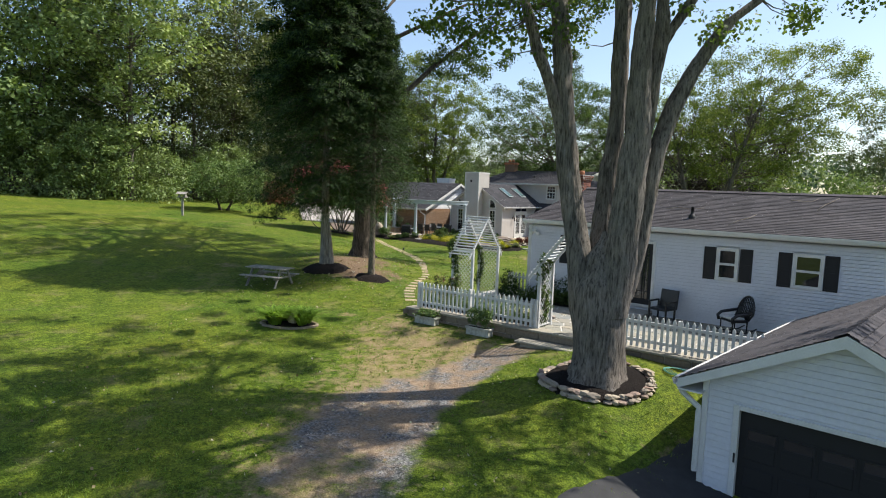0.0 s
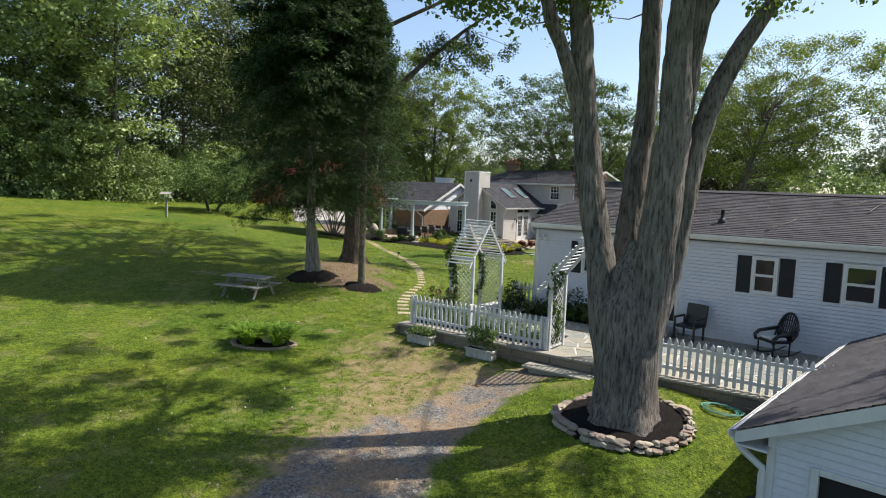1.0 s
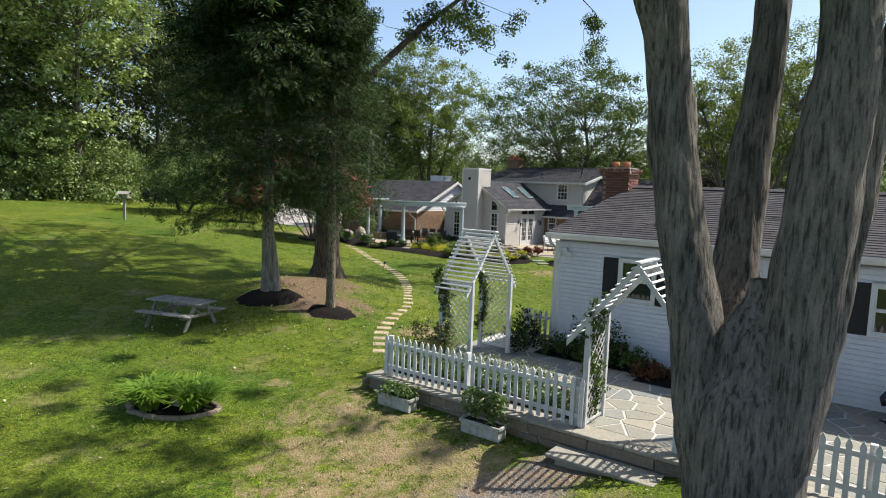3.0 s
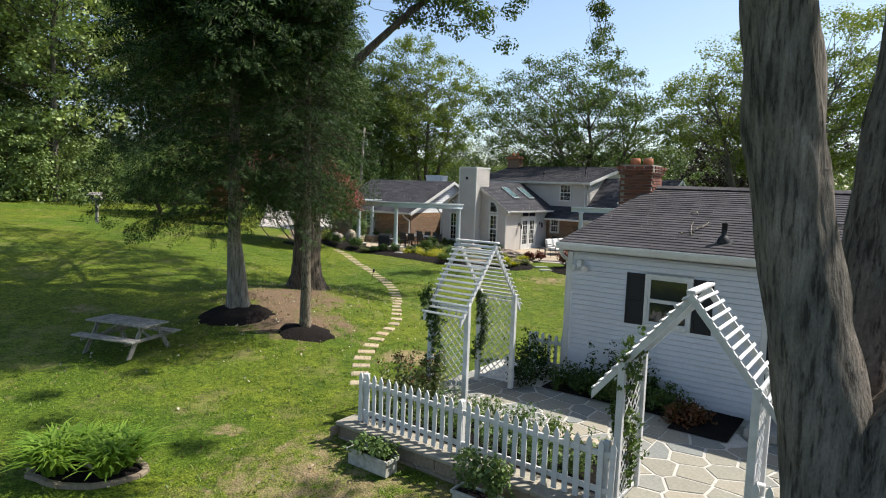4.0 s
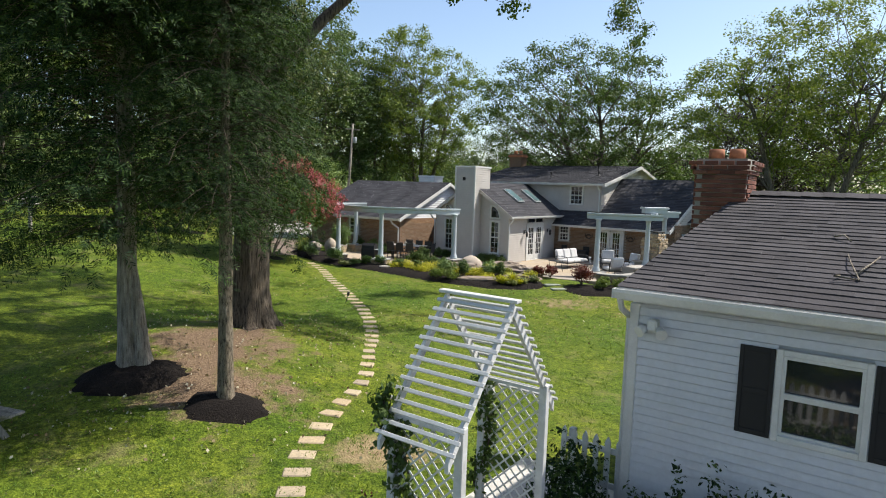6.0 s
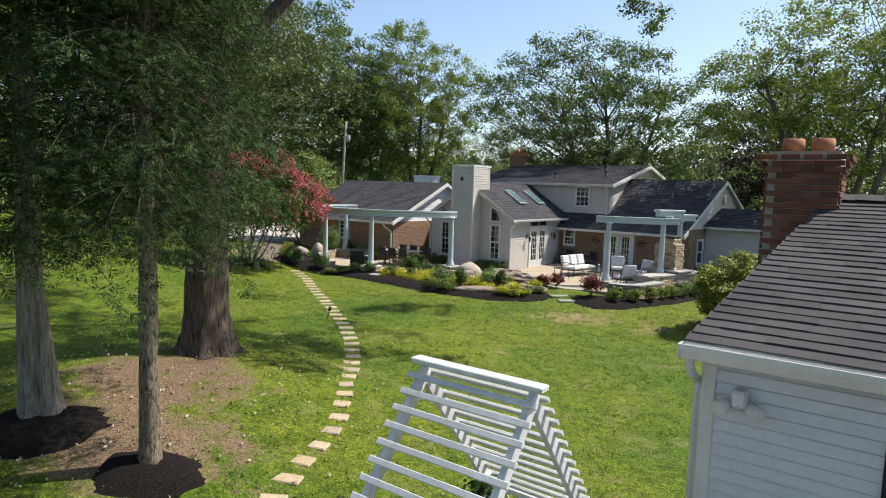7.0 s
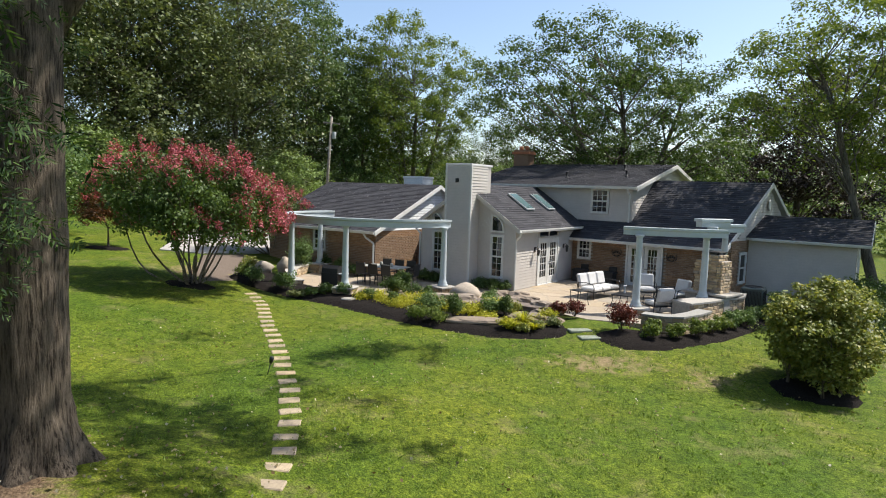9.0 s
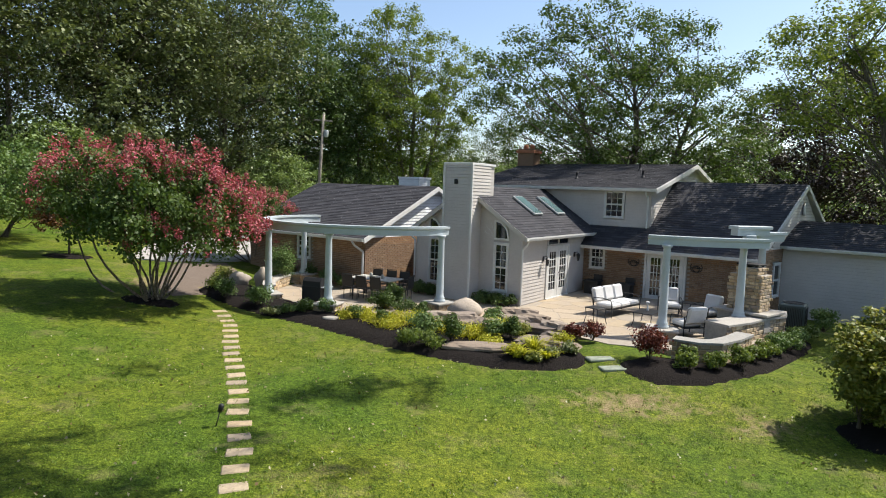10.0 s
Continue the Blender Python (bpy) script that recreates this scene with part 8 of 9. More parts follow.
def fireside_pergola():
    t = thing("fireside_pergola", "curved pale blue-grey pergola beside the stone fireplace", "pergola", pose(0, 0, 0))
    cols = [(8.28, 44.6, 1.1, 3.62), (10.78, 45.0, 1.42, 3.62), (12.0, 46.2, 1.46, 3.72)]
    for x, y, z, zt in cols:
        column(t, x, y, z, zt)
    pedestal("column_pedestal", 8.28, 44.6, 0.66, 1.1, half=0.42, turn=-20, seed=3)
    arc_beam(t, 9.9, 49.2, 4.75, 244, 287, 3.6, 3.88, 0.22)
    m = m_place(0, 0)
    for (x, y, z, l, a) in ((11.25, 45.6, 3.92, 0.66, 20), (12.0, 46.2, 3.72, 0.75, 20)):
        sh = Shape().box((-l, -0.14, 0), (l, 0.14, 0.2)).box((-l - 0.06, -0.2, 0.2), (l + 0.06, 0.2, 0.3), bevel=0.01)
        part("beam", sh, PERGOLA, t, at=pose(x, y, z, 0, 0, a))
    part("beam", Shape().box((-0.14, -0.9, 0), (0.14, 0.9, 0.28), bevel=0.01), PERGOLA, t, at=pose(11.5, 46.0, 3.66, 0, 0, -28))


fireside_pergola()


def curved_wall(name, label, pts, z0, z1, thick, seed, mat=FIELDSTONE):
    t = thing(name, label, "stone wall", pose(0, 0, 0))
    core, cap = Shape(), Shape()
    ps = [Vector(p) for p in pts]
    nrm = []
    for i in range(len(ps)):
        d = (ps[min(i + 1, len(ps) - 1)] - ps[max(0, i - 1)]).normalized()
        nrm.append(Vector((d.y, -d.x)))
    for i in range(len(ps) - 1):
        a, b, na, nb = ps[i], ps[i + 1], nrm[i], nrm[i + 1]
        q = lambda k, n0, n1: [(*(a + na * n0), 0), (*(b + nb * n0), 0), (*(b + nb * n1), 0), (*(a + na * n1), 0)]
        core.prism([(x, y, z0 - 0.3) for x, y, _ in q(0, 0.0, -thick)], (0, 0, z1 - z0 + 0.25))
        cap.prism([(x, y, z1 - 0.05) for x, y, _ in q(0, 0.06, -thick - 0.06)], (0, 0, 0.06))
    part("core", core, MORTAR, t)
    stone_rows(t, [tuple(p) for p in ps], z0 - 0.05, z1 - 0.05, mat, seed, row=0.13, lo=0.14, hi=0.36, depth=0.02, bulge=0.015)
    part("cap", cap, CAPSTONE, t)
    return t


curved_wall("seat_wall", "low curved stone seating wall with a pale cap", [(7.75, 42.35), (8.3, 42.0), (8.9, 42.0), (9.6, 42.5), (10.3, 43.2)], 0.62, 1.28, 0.35, 31)
curved_wall("seat_wall", "stone wall and hearth base beside the pergola", [(9.75, 43.55), (10.6, 44.05), (11.6, 44.85), (12.4, 45.3), (12.9, 46.2)], 0.66, 1.44, 0.7, 32)
curved_wall("seat_wall", "low stone wall behind the dining terrace", [(-4.6, 48.9), (-4.85, 49.8), (-4.9, 50.8), (-4.72, 51.8)], 0.8, 1.3, 0.35, 33)


def fireplace():
    t = thing("outdoor_fireplace", "tan stacked-stone outdoor fireplace with stepped top", "fireplace", pose(11.35, 45.55, 0, 0, 0, -52))
    part("hearth", Shape().box((-0.75, -0.5, 1.0), (0.75, 0.6, 1.5)), MORTAR, t)
    part("hearth_cap", Shape().box((-0.85, -0.6, 1.5), (0.85, 0.68, 1.58), bevel=0.015), CAPSTONE, t)
    part("core", Shape().box((-0.48, -0.33, 1.58), (0.48, 0.33, 2.72)).box((-0.32, -0.28, 2.72), (0.32, 0.28, 2.95)), MORTAR, t)
    stone_rows(t, [(-0.48, -0.33), (0.48, -0.33), (0.48, 0.33), (-0.48, 0.33), (-0.48, -0.33)], 1.58, 2.72, FIELDSTONE, 41, row=0.1, lo=0.12, hi=0.34, depth=0.03, bulge=0.02)
    stone_rows(t, [(-0.32, -0.28), (0.32, -0.28), (0.32, 0.28), (-0.32, 0.28), (-0.32, -0.28)], 2.72, 2.94, FIELDSTONE, 42, row=0.1, lo=0.12, hi=0.3, depth=0.03, bulge=0.02)
    part("chimney_cap", Shape().box((-0.34, -0.3, 3.0), (0.34, 0.3, 3.05), bevel=0.01), COPPER, t)
    for x in (-0.25, 0.25):
        for y in (-0.22, 0.22):
            part("cap_leg", Shape().box((x - 0.03, y - 0.03, 2.93), (x + 0.03, y + 0.03, 3.01)), COPPER, t)


fireplace()


def seat_frame(t, w, d, arms=True):
    """Iron frame of a cushioned garden seat."""
    for sx in (-1, 1):
        for y in (-d, d):
            part("leg", Shape().tube([(sx * w, y, 0), (sx * w, y * 0.96, 0.3)], 0.018, 6), IRON, t)
        if arms:
            part("arm", Shape().tube([(sx * w, d, 0.3), (sx * w, d, 0.62), (sx * w, 0, 0.64), (sx * w, -d + 0.05, 0.6), (sx * w, -d, 0.48), (sx * w, -d, 0.3)], 0.018, 6), IRON, t)
    part("seat_frame", Shape().box((-w, -d, 0.27), (w, d, 0.3)), IRON, t)
    part("back_frame", Shape().tube([(-w, d, 0.3), (-w, d + 0.14, 0.9), (w, d + 0.14, 0.9), (w, d, 0.3)], 0.016, 6), IRON, t)


def cushion(t, x0, x1, d):
    part("seat_cushion", Shape().box((x0 + 0.01, -d, 0.3), (x1 - 0.01, d - 0.06, 0.46), bevel=0.05), CUSHION, t, "pale grey seat cushion")
    part("back_cushion", Shape().box((x0 + 0.01, -0.09, 0), (x1 - 0.01, 0.09, 0.52), m=Matrix.Translation((0, d, 0.44)) @ Matrix.Rotation(radians(-14), 4, "X"), bevel=0.06), CUSHION, t, "pale grey back cushion")


def sofa(m):
    t = thing("garden_sofa", "three-seat black iron garden sofa with pale cushions", "sofa", m)
    seat_frame(t, 0.95, 0.36)
    for k in range(3):
        cushion(t, -0.93 + k * 0.62, -0.93 + (k + 1) * 0.62, 0.36)


def armchair(m, label):
    t = thing("garden_armchair", label, "armchair", m, "cushioned chairs on the patio")
    seat_frame(t, 0.36, 0.34)
    cushion(t, -0.34, 0.34, 0.34)


def iron_table(name, m, label, w, d, h):
    t = thing(name, label, "table", m)
    top = Shape().box((-w, -d, h - 0.03), (w, d, h), bevel=0.01)
    part("tabletop", top, IRON, t)
    for sx in (-1, 1):
        for sy in (-1, 1):
            part("leg", Shape().tube([(sx * (w - 0.03), sy * (d - 0.03), h - 0.03), (sx * (w - 0.05), sy * (d - 0.05), h * 0.5), (sx * w, sy * d, 0)], 0.014, 6), IRON, t)
    return t


sofa(pose(7.85, 47.85, PZ, 0, 0, 43))
iron_table("side_table", pose(6.6, 45.95, PZ, 0, 0, 40), "small black iron side table by the sofa", 0.26, 0.26, 0.55)
iron_table("coffee_table", pose(8.3, 46.05, PZ, 0, 0, 55), "low black iron coffee table on the patio", 0.5, 0.32, 0.45)
armchair(pose(9.75, 47.9, PZ, 0, 0, -12), "black iron armchair with pale cushions near the doors")
armchair(pose(10.45, 46.6, PZ, 0, 0, -62), "black iron armchair with pale cushions by the fireplace")
armchair(pose(9.1, 44.75, PZ, 0, 0, 195), "black iron armchair seen from behind at the seat wall")
iron_table("side_table", pose(10.5, 47.7, PZ, 0, 0, -30), "dark side table between the armchairs", 0.45, 0.25, 0.5)
part_vase = solid("glass_vase", Shape().lathe([(0.05, 0), (0.03, 0.05), (0.025, 0.18), (0.05, 0.26), (0.06, 0.3)], 10, (0, 0, 0)), CUSHION, "pale slender vase on the coffee table", "vase", pose(8.35, 46.15, PZ + 0.45))


def dark_planter(u, v):
    m = MFRAME @ pose(u, v, PZ)
    t = thing("patio_tub", "dark square tub against the brick wall", "planter", m, "dark tubs by the brick wall")
    part("tub", Shape().box((-0.3, -0.25, 0), (0.3, 0.25, 0.55), bevel=0.03), COPPER, t)
    part("tub_rim", Shape().box((-0.33, -0.28, 0.5), (0.33, 0.28, 0.58), bevel=0.015), COPPER, t)
    part("back_panel", Shape().box((-0.05, 0.15, 0.55), (0.32, 0.24, 0.8), bevel=0.02), COPPER, t)


dark_planter(0.75, 5.0)
dark_planter(2.1, 5.1)


def dining_set():
    t = thing("dining_table", "long dark-framed dining table with a pale top", "dining table", pose(-0.9, 49.6, PZ, 0, 0, -28))
    part("tabletop", Shape().box((-0.95, -0.5, 0.7), (0.95, 0.5, 0.74), bevel=0.012), CONCRETE_W, t, "pale stone tabletop")
    for sx in (-0.8, 0.8):
        for sy in (-0.4, 0.4):
            part("leg", Shape().box((sx - 0.03, sy - 0.03, 0), (sx + 0.03, sy + 0.03, 0.7), bevel=0.006), IRON, t)
    for k, (x, y, a) in enumerate(((-0.62, -0.72, 180), (0, -0.74, 180), (0.62, -0.72, 180), (-0.6, 0.75, 0), (0.05, 0.75, 0), (0.65, 0.75, 0), (1.25, 0, -90))):
        c = thing("dining_chair", "dark metal dining chair at the garden table", "chair", pose(-0.9, 49.6, PZ, 0, 0, -28) @ pose(x, y, 0, 0, 0, a), "chairs round the dining table")
        part("seat", Shape().box((-0.23, -0.22, 0.42), (0.23, 0.22, 0.46), bevel=0.01), IRON, c)
        bk = Shape().tube([(-0.22, 0.22, 0.44), (-0.22, 0.3, 0.95), (0.22, 0.3, 0.95), (0.22, 0.22, 0.44)], 0.016, 6)
        bk.box((-0.22, 0.225, 0.5), (0.22, 0.24, 0.94), m=Matrix.Translation((0, -0.0, 0)) @ Matrix.Rotation(radians(-4), 4, "X"))
        part("backrest", bk, IRON, c)
        for sx in (-0.2, 0.2):
            part("arm", Shape().tube([(sx * 1.2, 0.24, 0.66), (sx * 1.25, -0.2, 0.66), (sx * 1.2, -0.22, 0.44)], 0.014, 6), IRON, c)
            for sy in (-0.2, 0.2):
                part("leg", Shape().tube([(sx, sy, 0), (sx, sy, 0.43)], 0.014, 6), IRON, c)
    for (x, y) in ((-0.3, 0.1), (0.35, -0.1)):
        p = pose(-0.9, 49.6, PZ + 0.74, 0, 0, -28) @ pose(x, y, 0)
        solid("table_jar", Shape().lathe([(0.06, 0), (0.07, 0.05), (0.06, 0.14), (0.04, 0.16)], 12), CONCRETE_W, "small pale jar on the dining table", "jar", p)


dining_set()


def grill():
    t = thing("grill_cart", "covered dark barbecue grill on a cart", "grill", pose(-2.9, 47.9, PZ, 0, 0, -20) @ Matrix.Scale(0.85, 4))
    part("cabinet", Shape().box((-0.45, -0.28, 0.05), (0.45, 0.28, 0.75), bevel=0.02), COPPER, t)
    part("hood", Shape().prism([(-0.42, -0.27, 0.75), (-0.42, 0.27, 0.75), (-0.42, 0.22, 1.05), (-0.42, -0.12, 1.1), (-0.42, -0.25, 0.95)], (0.84, 0, 0)), COPPER, t)
    part("shelf", Shape().box((0.45, -0.25, 0.7), (0.75, 0.25, 0.74), bevel=0.01), GREY_METAL, t)
    for x in (-0.38, 0.38):
        part("wheel", Shape().tube([(x - 0.03, -0.2, 0.06), (x + 0.03, -0.2, 0.06)], 0.06, 12), COPPER, t)


grill()


AC_GREEN = paint("grey_green_metal", (0.09, 0.115, 0.105), 0.5, 0.1)


def air_unit():
    t = thing("air_conditioner", "grey-green outdoor air conditioner unit by the wall", "air conditioner", MFRAME @ pose(8.35, 4.05, 0.62))
    part("casing", Shape().box((-0.4, -0.4, 0.05), (0.4, 0.4, 0.98), bevel=0.05), AC_GREEN, t)
    for side in range(4):
        gr = Shape()
        for i in range(14):
            gr.box((-0.34 + i * 0.05, -0.415, 0.12), (-0.325 + i * 0.05, -0.4, 0.85))
        part("grille", gr, COPPER, t, at=pose(0, 0, 0, 0, 0, 90 * side))
    part("top_grille", Shape().lathe([(0.33, 0.98), (0.33, 1.0), (0.3, 1.0), (0.3, 0.985), (0.0, 0.985)], 20), COPPER, t)
    part("base_pad", Shape().box((-0.46, -0.46, -0.1), (0.46, 0.46, 0.05), bevel=0.01), CONCRETE, t)


air_unit()
picket_fence("picket_fence", "weathered white board fence by the golden bush", (13.35, 40.5), (14.6, 41.7), ground_z(13.5, 40.7), gap=0.115, hgt=1.1, posts=(0.1, 1.6), axes=Matrix.Identity(4))


LEDGE = brick_colour("ledge_rock", [(0.23, 0.18, 0.14), (0.3, 0.245, 0.195), (0.16, 0.13, 0.115), (0.36, 0.3, 0.24)])


def boulder(name, label, x, y, size, seed, z=None, flat=0.0, turn=0, rough=0.35, mat=None):
    zz = (bed_z(x, y) if z is None else z)
    solid(name, Shape().blob((0, 0, size[2] * (0.55 if not flat else flat * 0.8)), size, seed, rough, 14, 9, flat), mat or BOULDER, label, "boulder", pose(x, y, zz - 0.04, 0, 0, turn), "garden boulders")


boulder("boulder", "large smooth tan boulder beside the column", 2.4, 46.7, (0.58, 0.42, 0.4), 1, 0.84, rough=0.14)
boulder("boulder", "upright brown boulder among shrubs", -5.35, 50.2, (0.35, 0.3, 0.5), 2)
boulder("boulder", "brown boulder behind the round shrub", -6.3, 50.2, (0.42, 0.3, 0.32), 3)
for k, (x, y, sx, sy, sz, turn) in enumerate([(3.75, 46.2, 0.4, 0.28, 0.3, 10), (4.35, 46.0, 0.42, 0.3, 0.32, -15), (3.75, 45.4, 0.5, 0.32, 0.24, 5), (4.55, 45.3, 0.55, 0.3, 0.3, -30), (5.0, 44.4, 0.5, 0.3, 0.3, -35), (5.35, 43.95, 0.4, 0.26, 0.26, -30), (1.6, 45.6, 0.45, 0.3, 0.26, 0), (2.35, 45.4, 0.55, 0.32, 0.28, 12), (3.0, 44.9, 0.42, 0.3, 0.24, -8), (4.55, 42.75, 0.55, 0.3, 0.2, -10), (2.7, 42.45, 0.95, 0.36, 0.15, -4), (1.3, 45.2, 0.5, 0.35, 0.16, 20), (2.0, 44.9, 0.55, 0.4, 0.18, -12), (3.4, 45.6, 0.4, 0.3, 0.22, 30), (4.0, 45.3, 0.55, 0.35, 0.26, -20), (4.5, 44.5, 0.6, 0.35, 0.2, -40), (4.3, 43.2, 0.6, 0.4, 0.17, 10), (4.9, 43.6, 0.55, 0.3, 0.16, -50), (2.7, 45.6, 0.45, 0.3, 0.14, 0), (5.0, 42.6, 0.4, 0.3, 0.13, 25), (-0.4, 46.1, 0.45, 0.3, 0.14, 10), (0.4, 45.7, 0.4, 0.3, 0.15, -15)]):
    boulder("flat_rock", "flat ledge rock set in the mulch bed", x, y, (sx, sy, sz), 10 + k, None, 0.7, turn, 0.45, LEDGE)
MOSSY = paint("mossy_slab", (0.3, 0.33, 0.26), 0.9, 0.25, 5)
solid("stone_marker", Shape().blob((0, 0, 0.03), (0.28, 0.2, 0.06), 70, 0.3, 10, 5, 0.6), CAPSTONE, "pale flat stone in the mulch", "stone", pose(-1.85, 45.35, bed_z(-1.85, 45.35)))
for k, (x, y) in enumerate([(5.75, 42.0), (5.95, 41.45)]):
    solid("step_slab", Shape().box((-0.36, -0.17, -0.06), (0.36, 0.17, 0.02), bevel=0.02), MOSSY, "grey-green slab step from lawn to patio", "step", pose(x, y, ground_z(x, y) + 0.015, 0, 0, 12), "slab steps")

# shrubs: place, radius, height, foliage, label
SHRUBS = [
    (-4.6, 46.9, 0.62, 0.85, "green", "clipped round dark-green shrub"), (-6.0, 47.7, 0.55, 0.7, "green", "rounded green shrub"), (-6.7, 49.0, 0.6, 0.6, "yellow", "yellow-green spreading shrub"),
    (-5.0, 51.5, 0.75, 1.7, "green", "upright leafy shrub"), (-7.0, 50.3, 0.5, 0.7, "gold", "golden seeded shrub"), (-3.4, 46.2, 0.4, 0.3, "green", "low green shrub"), (-3.9, 45.9, 0.35, 0.25, "olive", "low grey-green plant"),
    (-2.9, 46.3, 0.42, 0.5, "dark", "dark evergreen shrub"), (-1.2, 45.6, 0.38, 0.5, "dark", "dark round shrub"), (-0.9, 45.9, 0.6, 0.3, "lime", "bright lime ground cover"), (-0.2, 44.9, 0.35, 0.5, "dark", "dark round shrub"),
    (-0.2, 46.6, 0.5, 0.9, "dark", "cloud-pruned evergreen shrub"), (0.5, 46.4, 0.55, 0.55, "dark", "dark mounded evergreen"), (1.0, 46.2, 0.45, 0.5, "dark", "dark mounded evergreen"), (0.3, 45.1, 0.75, 0.35, "lime", "bright lime ground cover"),
    (0.9, 44.9, 0.7, 0.4, "lime", "bright lime ground cover"), (1.1, 43.6, 0.62, 0.85, "green", "rounded leafy shrub"), (0.7, 42.7, 0.5, 0.5, "yellow", "variegated yellow-green shrub"), (1.35, 42.6, 0.5, 0.5, "yellow", "variegated yellow-green shrub"),
    (1.9, 42.9, 0.32, 0.95, "dark", "narrow dark upright conifer"), (2.4, 43.6, 0.7, 0.35, "lime", "bright lime ground cover"), (1.9, 44.2, 0.45, 0.4, "gold", "golden shrub"), (3.1, 43.7, 0.55, 0.65, "green", "fresh green tufted shrub"),
    (3.2, 45.2, 0.42, 0.5, "green", "clipped round green shrub"), (3.5, 41.8, 0.4, 0.42, "lime", "yellow spiky shrub"), (3.95, 41.6, 0.3, 0.3, "gold", "golden low plant"), (4.9, 42.7, 0.5, 0.42, "lime", "bright yellow shrub"), (5.25, 43.1, 0.38, 0.65, "red", "wine-red feathery shrub"),
    (4.4, 42.0, 0.32, 0.28, "olive", "low silvery plant"), (5.0, 42.2, 0.3, 0.3, "olive", "low silvery plant"), (7.0, 41.9, 0.62, 0.95, "red", "wine-red feathery shrub"), (7.75, 41.3, 0.36, 0.5, "yellow", "variegated cream-edged shrub"), (7.95, 41.75, 0.34, 0.55, "yellow", "variegated cream-edged shrub"),
    (8.5, 41.4, 0.38, 0.55, "yellow", "variegated cream-edged shrub"), (9.3, 41.75, 0.4, 0.6, "yellow", "variegated cream-edged shrub"), (9.95, 42.3, 0.38, 0.55, "yellow", "variegated cream-edged shrub"), (10.5, 42.75, 0.4, 0.6, "yellow", "variegated cream-edged shrub"),
    (11.2, 43.4, 0.45, 0.65, "green", "leafy green shrub"), (11.9, 44.2, 0.5, 0.7, "green", "leafy green shrub"), (12.6, 44.9, 0.5, 0.7, "green", "leafy green shrub"), (13.3, 45.7, 0.5, 0.6, "dark", "dark green shrub"),
]
SHRUBS += [
    (-1.32, 45.55, 0.6, 0.32, "lime", "bright yellow ground cover"), (-0.5, 45.2, 0.7, 0.26, "lime", "bright yellow ground cover"), (0.1, 44.5, 0.8, 0.28, "lime", "bright yellow ground cover"), (1.45, 44.2, 0.65, 0.3, "lime", "bright lime ground cover"), (2.4, 43.8, 0.75, 0.28, "lime", "bright yellow ground cover"), (2.95, 43.0, 0.6, 0.22, "lime", "bright yellow ground cover"),
    (3.6, 43.5, 0.3, 0.8, "dark", "small clipped ball of dark leaves"), (5.9, 43.5, 0.42, 0.6, "red", "rusty red feathery shrub"), (3.35, 46.0, 0.42, 0.5, "green", "clipped round green shrub"), (-0.5, 47.0, 0.5, 0.75, "dark", "cloud-pruned evergreen shrub"), (0.0, 47.4, 0.45, 0.9, "dark", "cloud-pruned evergreen shrub"), (4.1, 42.9, 0.35, 0.35, "olive", "low silvery plant"), (-2.2, 46.3, 0.4, 0.5, "green", "low green shrub"), (3.9, 44.2, 0.45, 0.4, "gold", "golden shrub"),
]
LEAVES = {"green": LEAF_MID, "yellow": LEAF_YELLOW, "gold": LEAF_GOLD, "olive": LEAF_OLIVE, "dark": LEAF_MAPLE, "lime": LEAF_LIME, "red": LEAF_RED}
for k, (x, y, r, hh, kind, label) in enumerate(SHRUBS):
    shrub("garden_shrub", label + " in the mulch bed", (x, y), r, hh, LEAVES[kind], 200 + k, count=int(900 * max(0.5, r) * max(0.6, hh) * 2.4), size=0.055 if kind != "lime" else 0.045, z=bed_z(x, y) - 0.05)
for k, (u, v, r, hh) in enumerate([(-0.75, -0.45, 0.5, 0.55), (-1.4, -0.45, 0.5, 0.5), (-0.2, -0.4, 0.35, 0.45), (-4.3, -0.5, 0.5, 0.55), (-3.7, -0.5, 0.4, 0.5), (-8.0, -2.0, 0.6, 0.9), (-9.3, -2.0, 0.6, 1.0), (-10.6, -2.0, 0.6, 0.8), (-7.1, -2.0, 0.5, 0.7), (9.3, 3.7, 0.6, 0.8), (10.6, 3.6, 0.6, 0.7)]):
    p = m_place(u, v)
    shrub("foundation_shrub", "green shrub against the house wall", (p[0], p[1]), r, hh, LEAF_MID if k % 2 else LEAF_MAPLE, 300 + k, count=900, size=0.06, z=PZ - 0.03)
for k, (x, y, r, hh) in enumerate([(14.6, 42.3, 1.1, 1.6), (15.8, 43.8, 1.2, 1.9), (17.0, 45.5, 1.2, 2.0)]):
    shrub("side_shrub", "tall dark shrub beside the addition", (x, y), r, hh, LEAF_MAPLE, 330 + k, count=2600, size=0.08)

# spiky grasses
for k, (x, y, hh) in enumerate([(3.55, 41.75, 0.5), (3.5, 44.5, 0.6), (4.3, 41.8, 0.4), (-0.3, 47.0, 0.4), (4.06, 42.3, 0.62), (3.3, 43.9, 0.75)]):
    rng = np.random.default_rng(400 + k)
    v, f = blade_tuft(rng, (0, 0, 0), 90, hh, 0.016, 0.42)
    ob = new("ornamental_grass", cloud("ornamental_grass", np.array(v), np.array(f), LEAF_LIME))
    ob.matrix_basis = pose(x, y, bed_z(x, y) - 0.05)
    tagged(ob, "tuft of yellow-green strap leaves in the bed", "grass", "", "stuff")

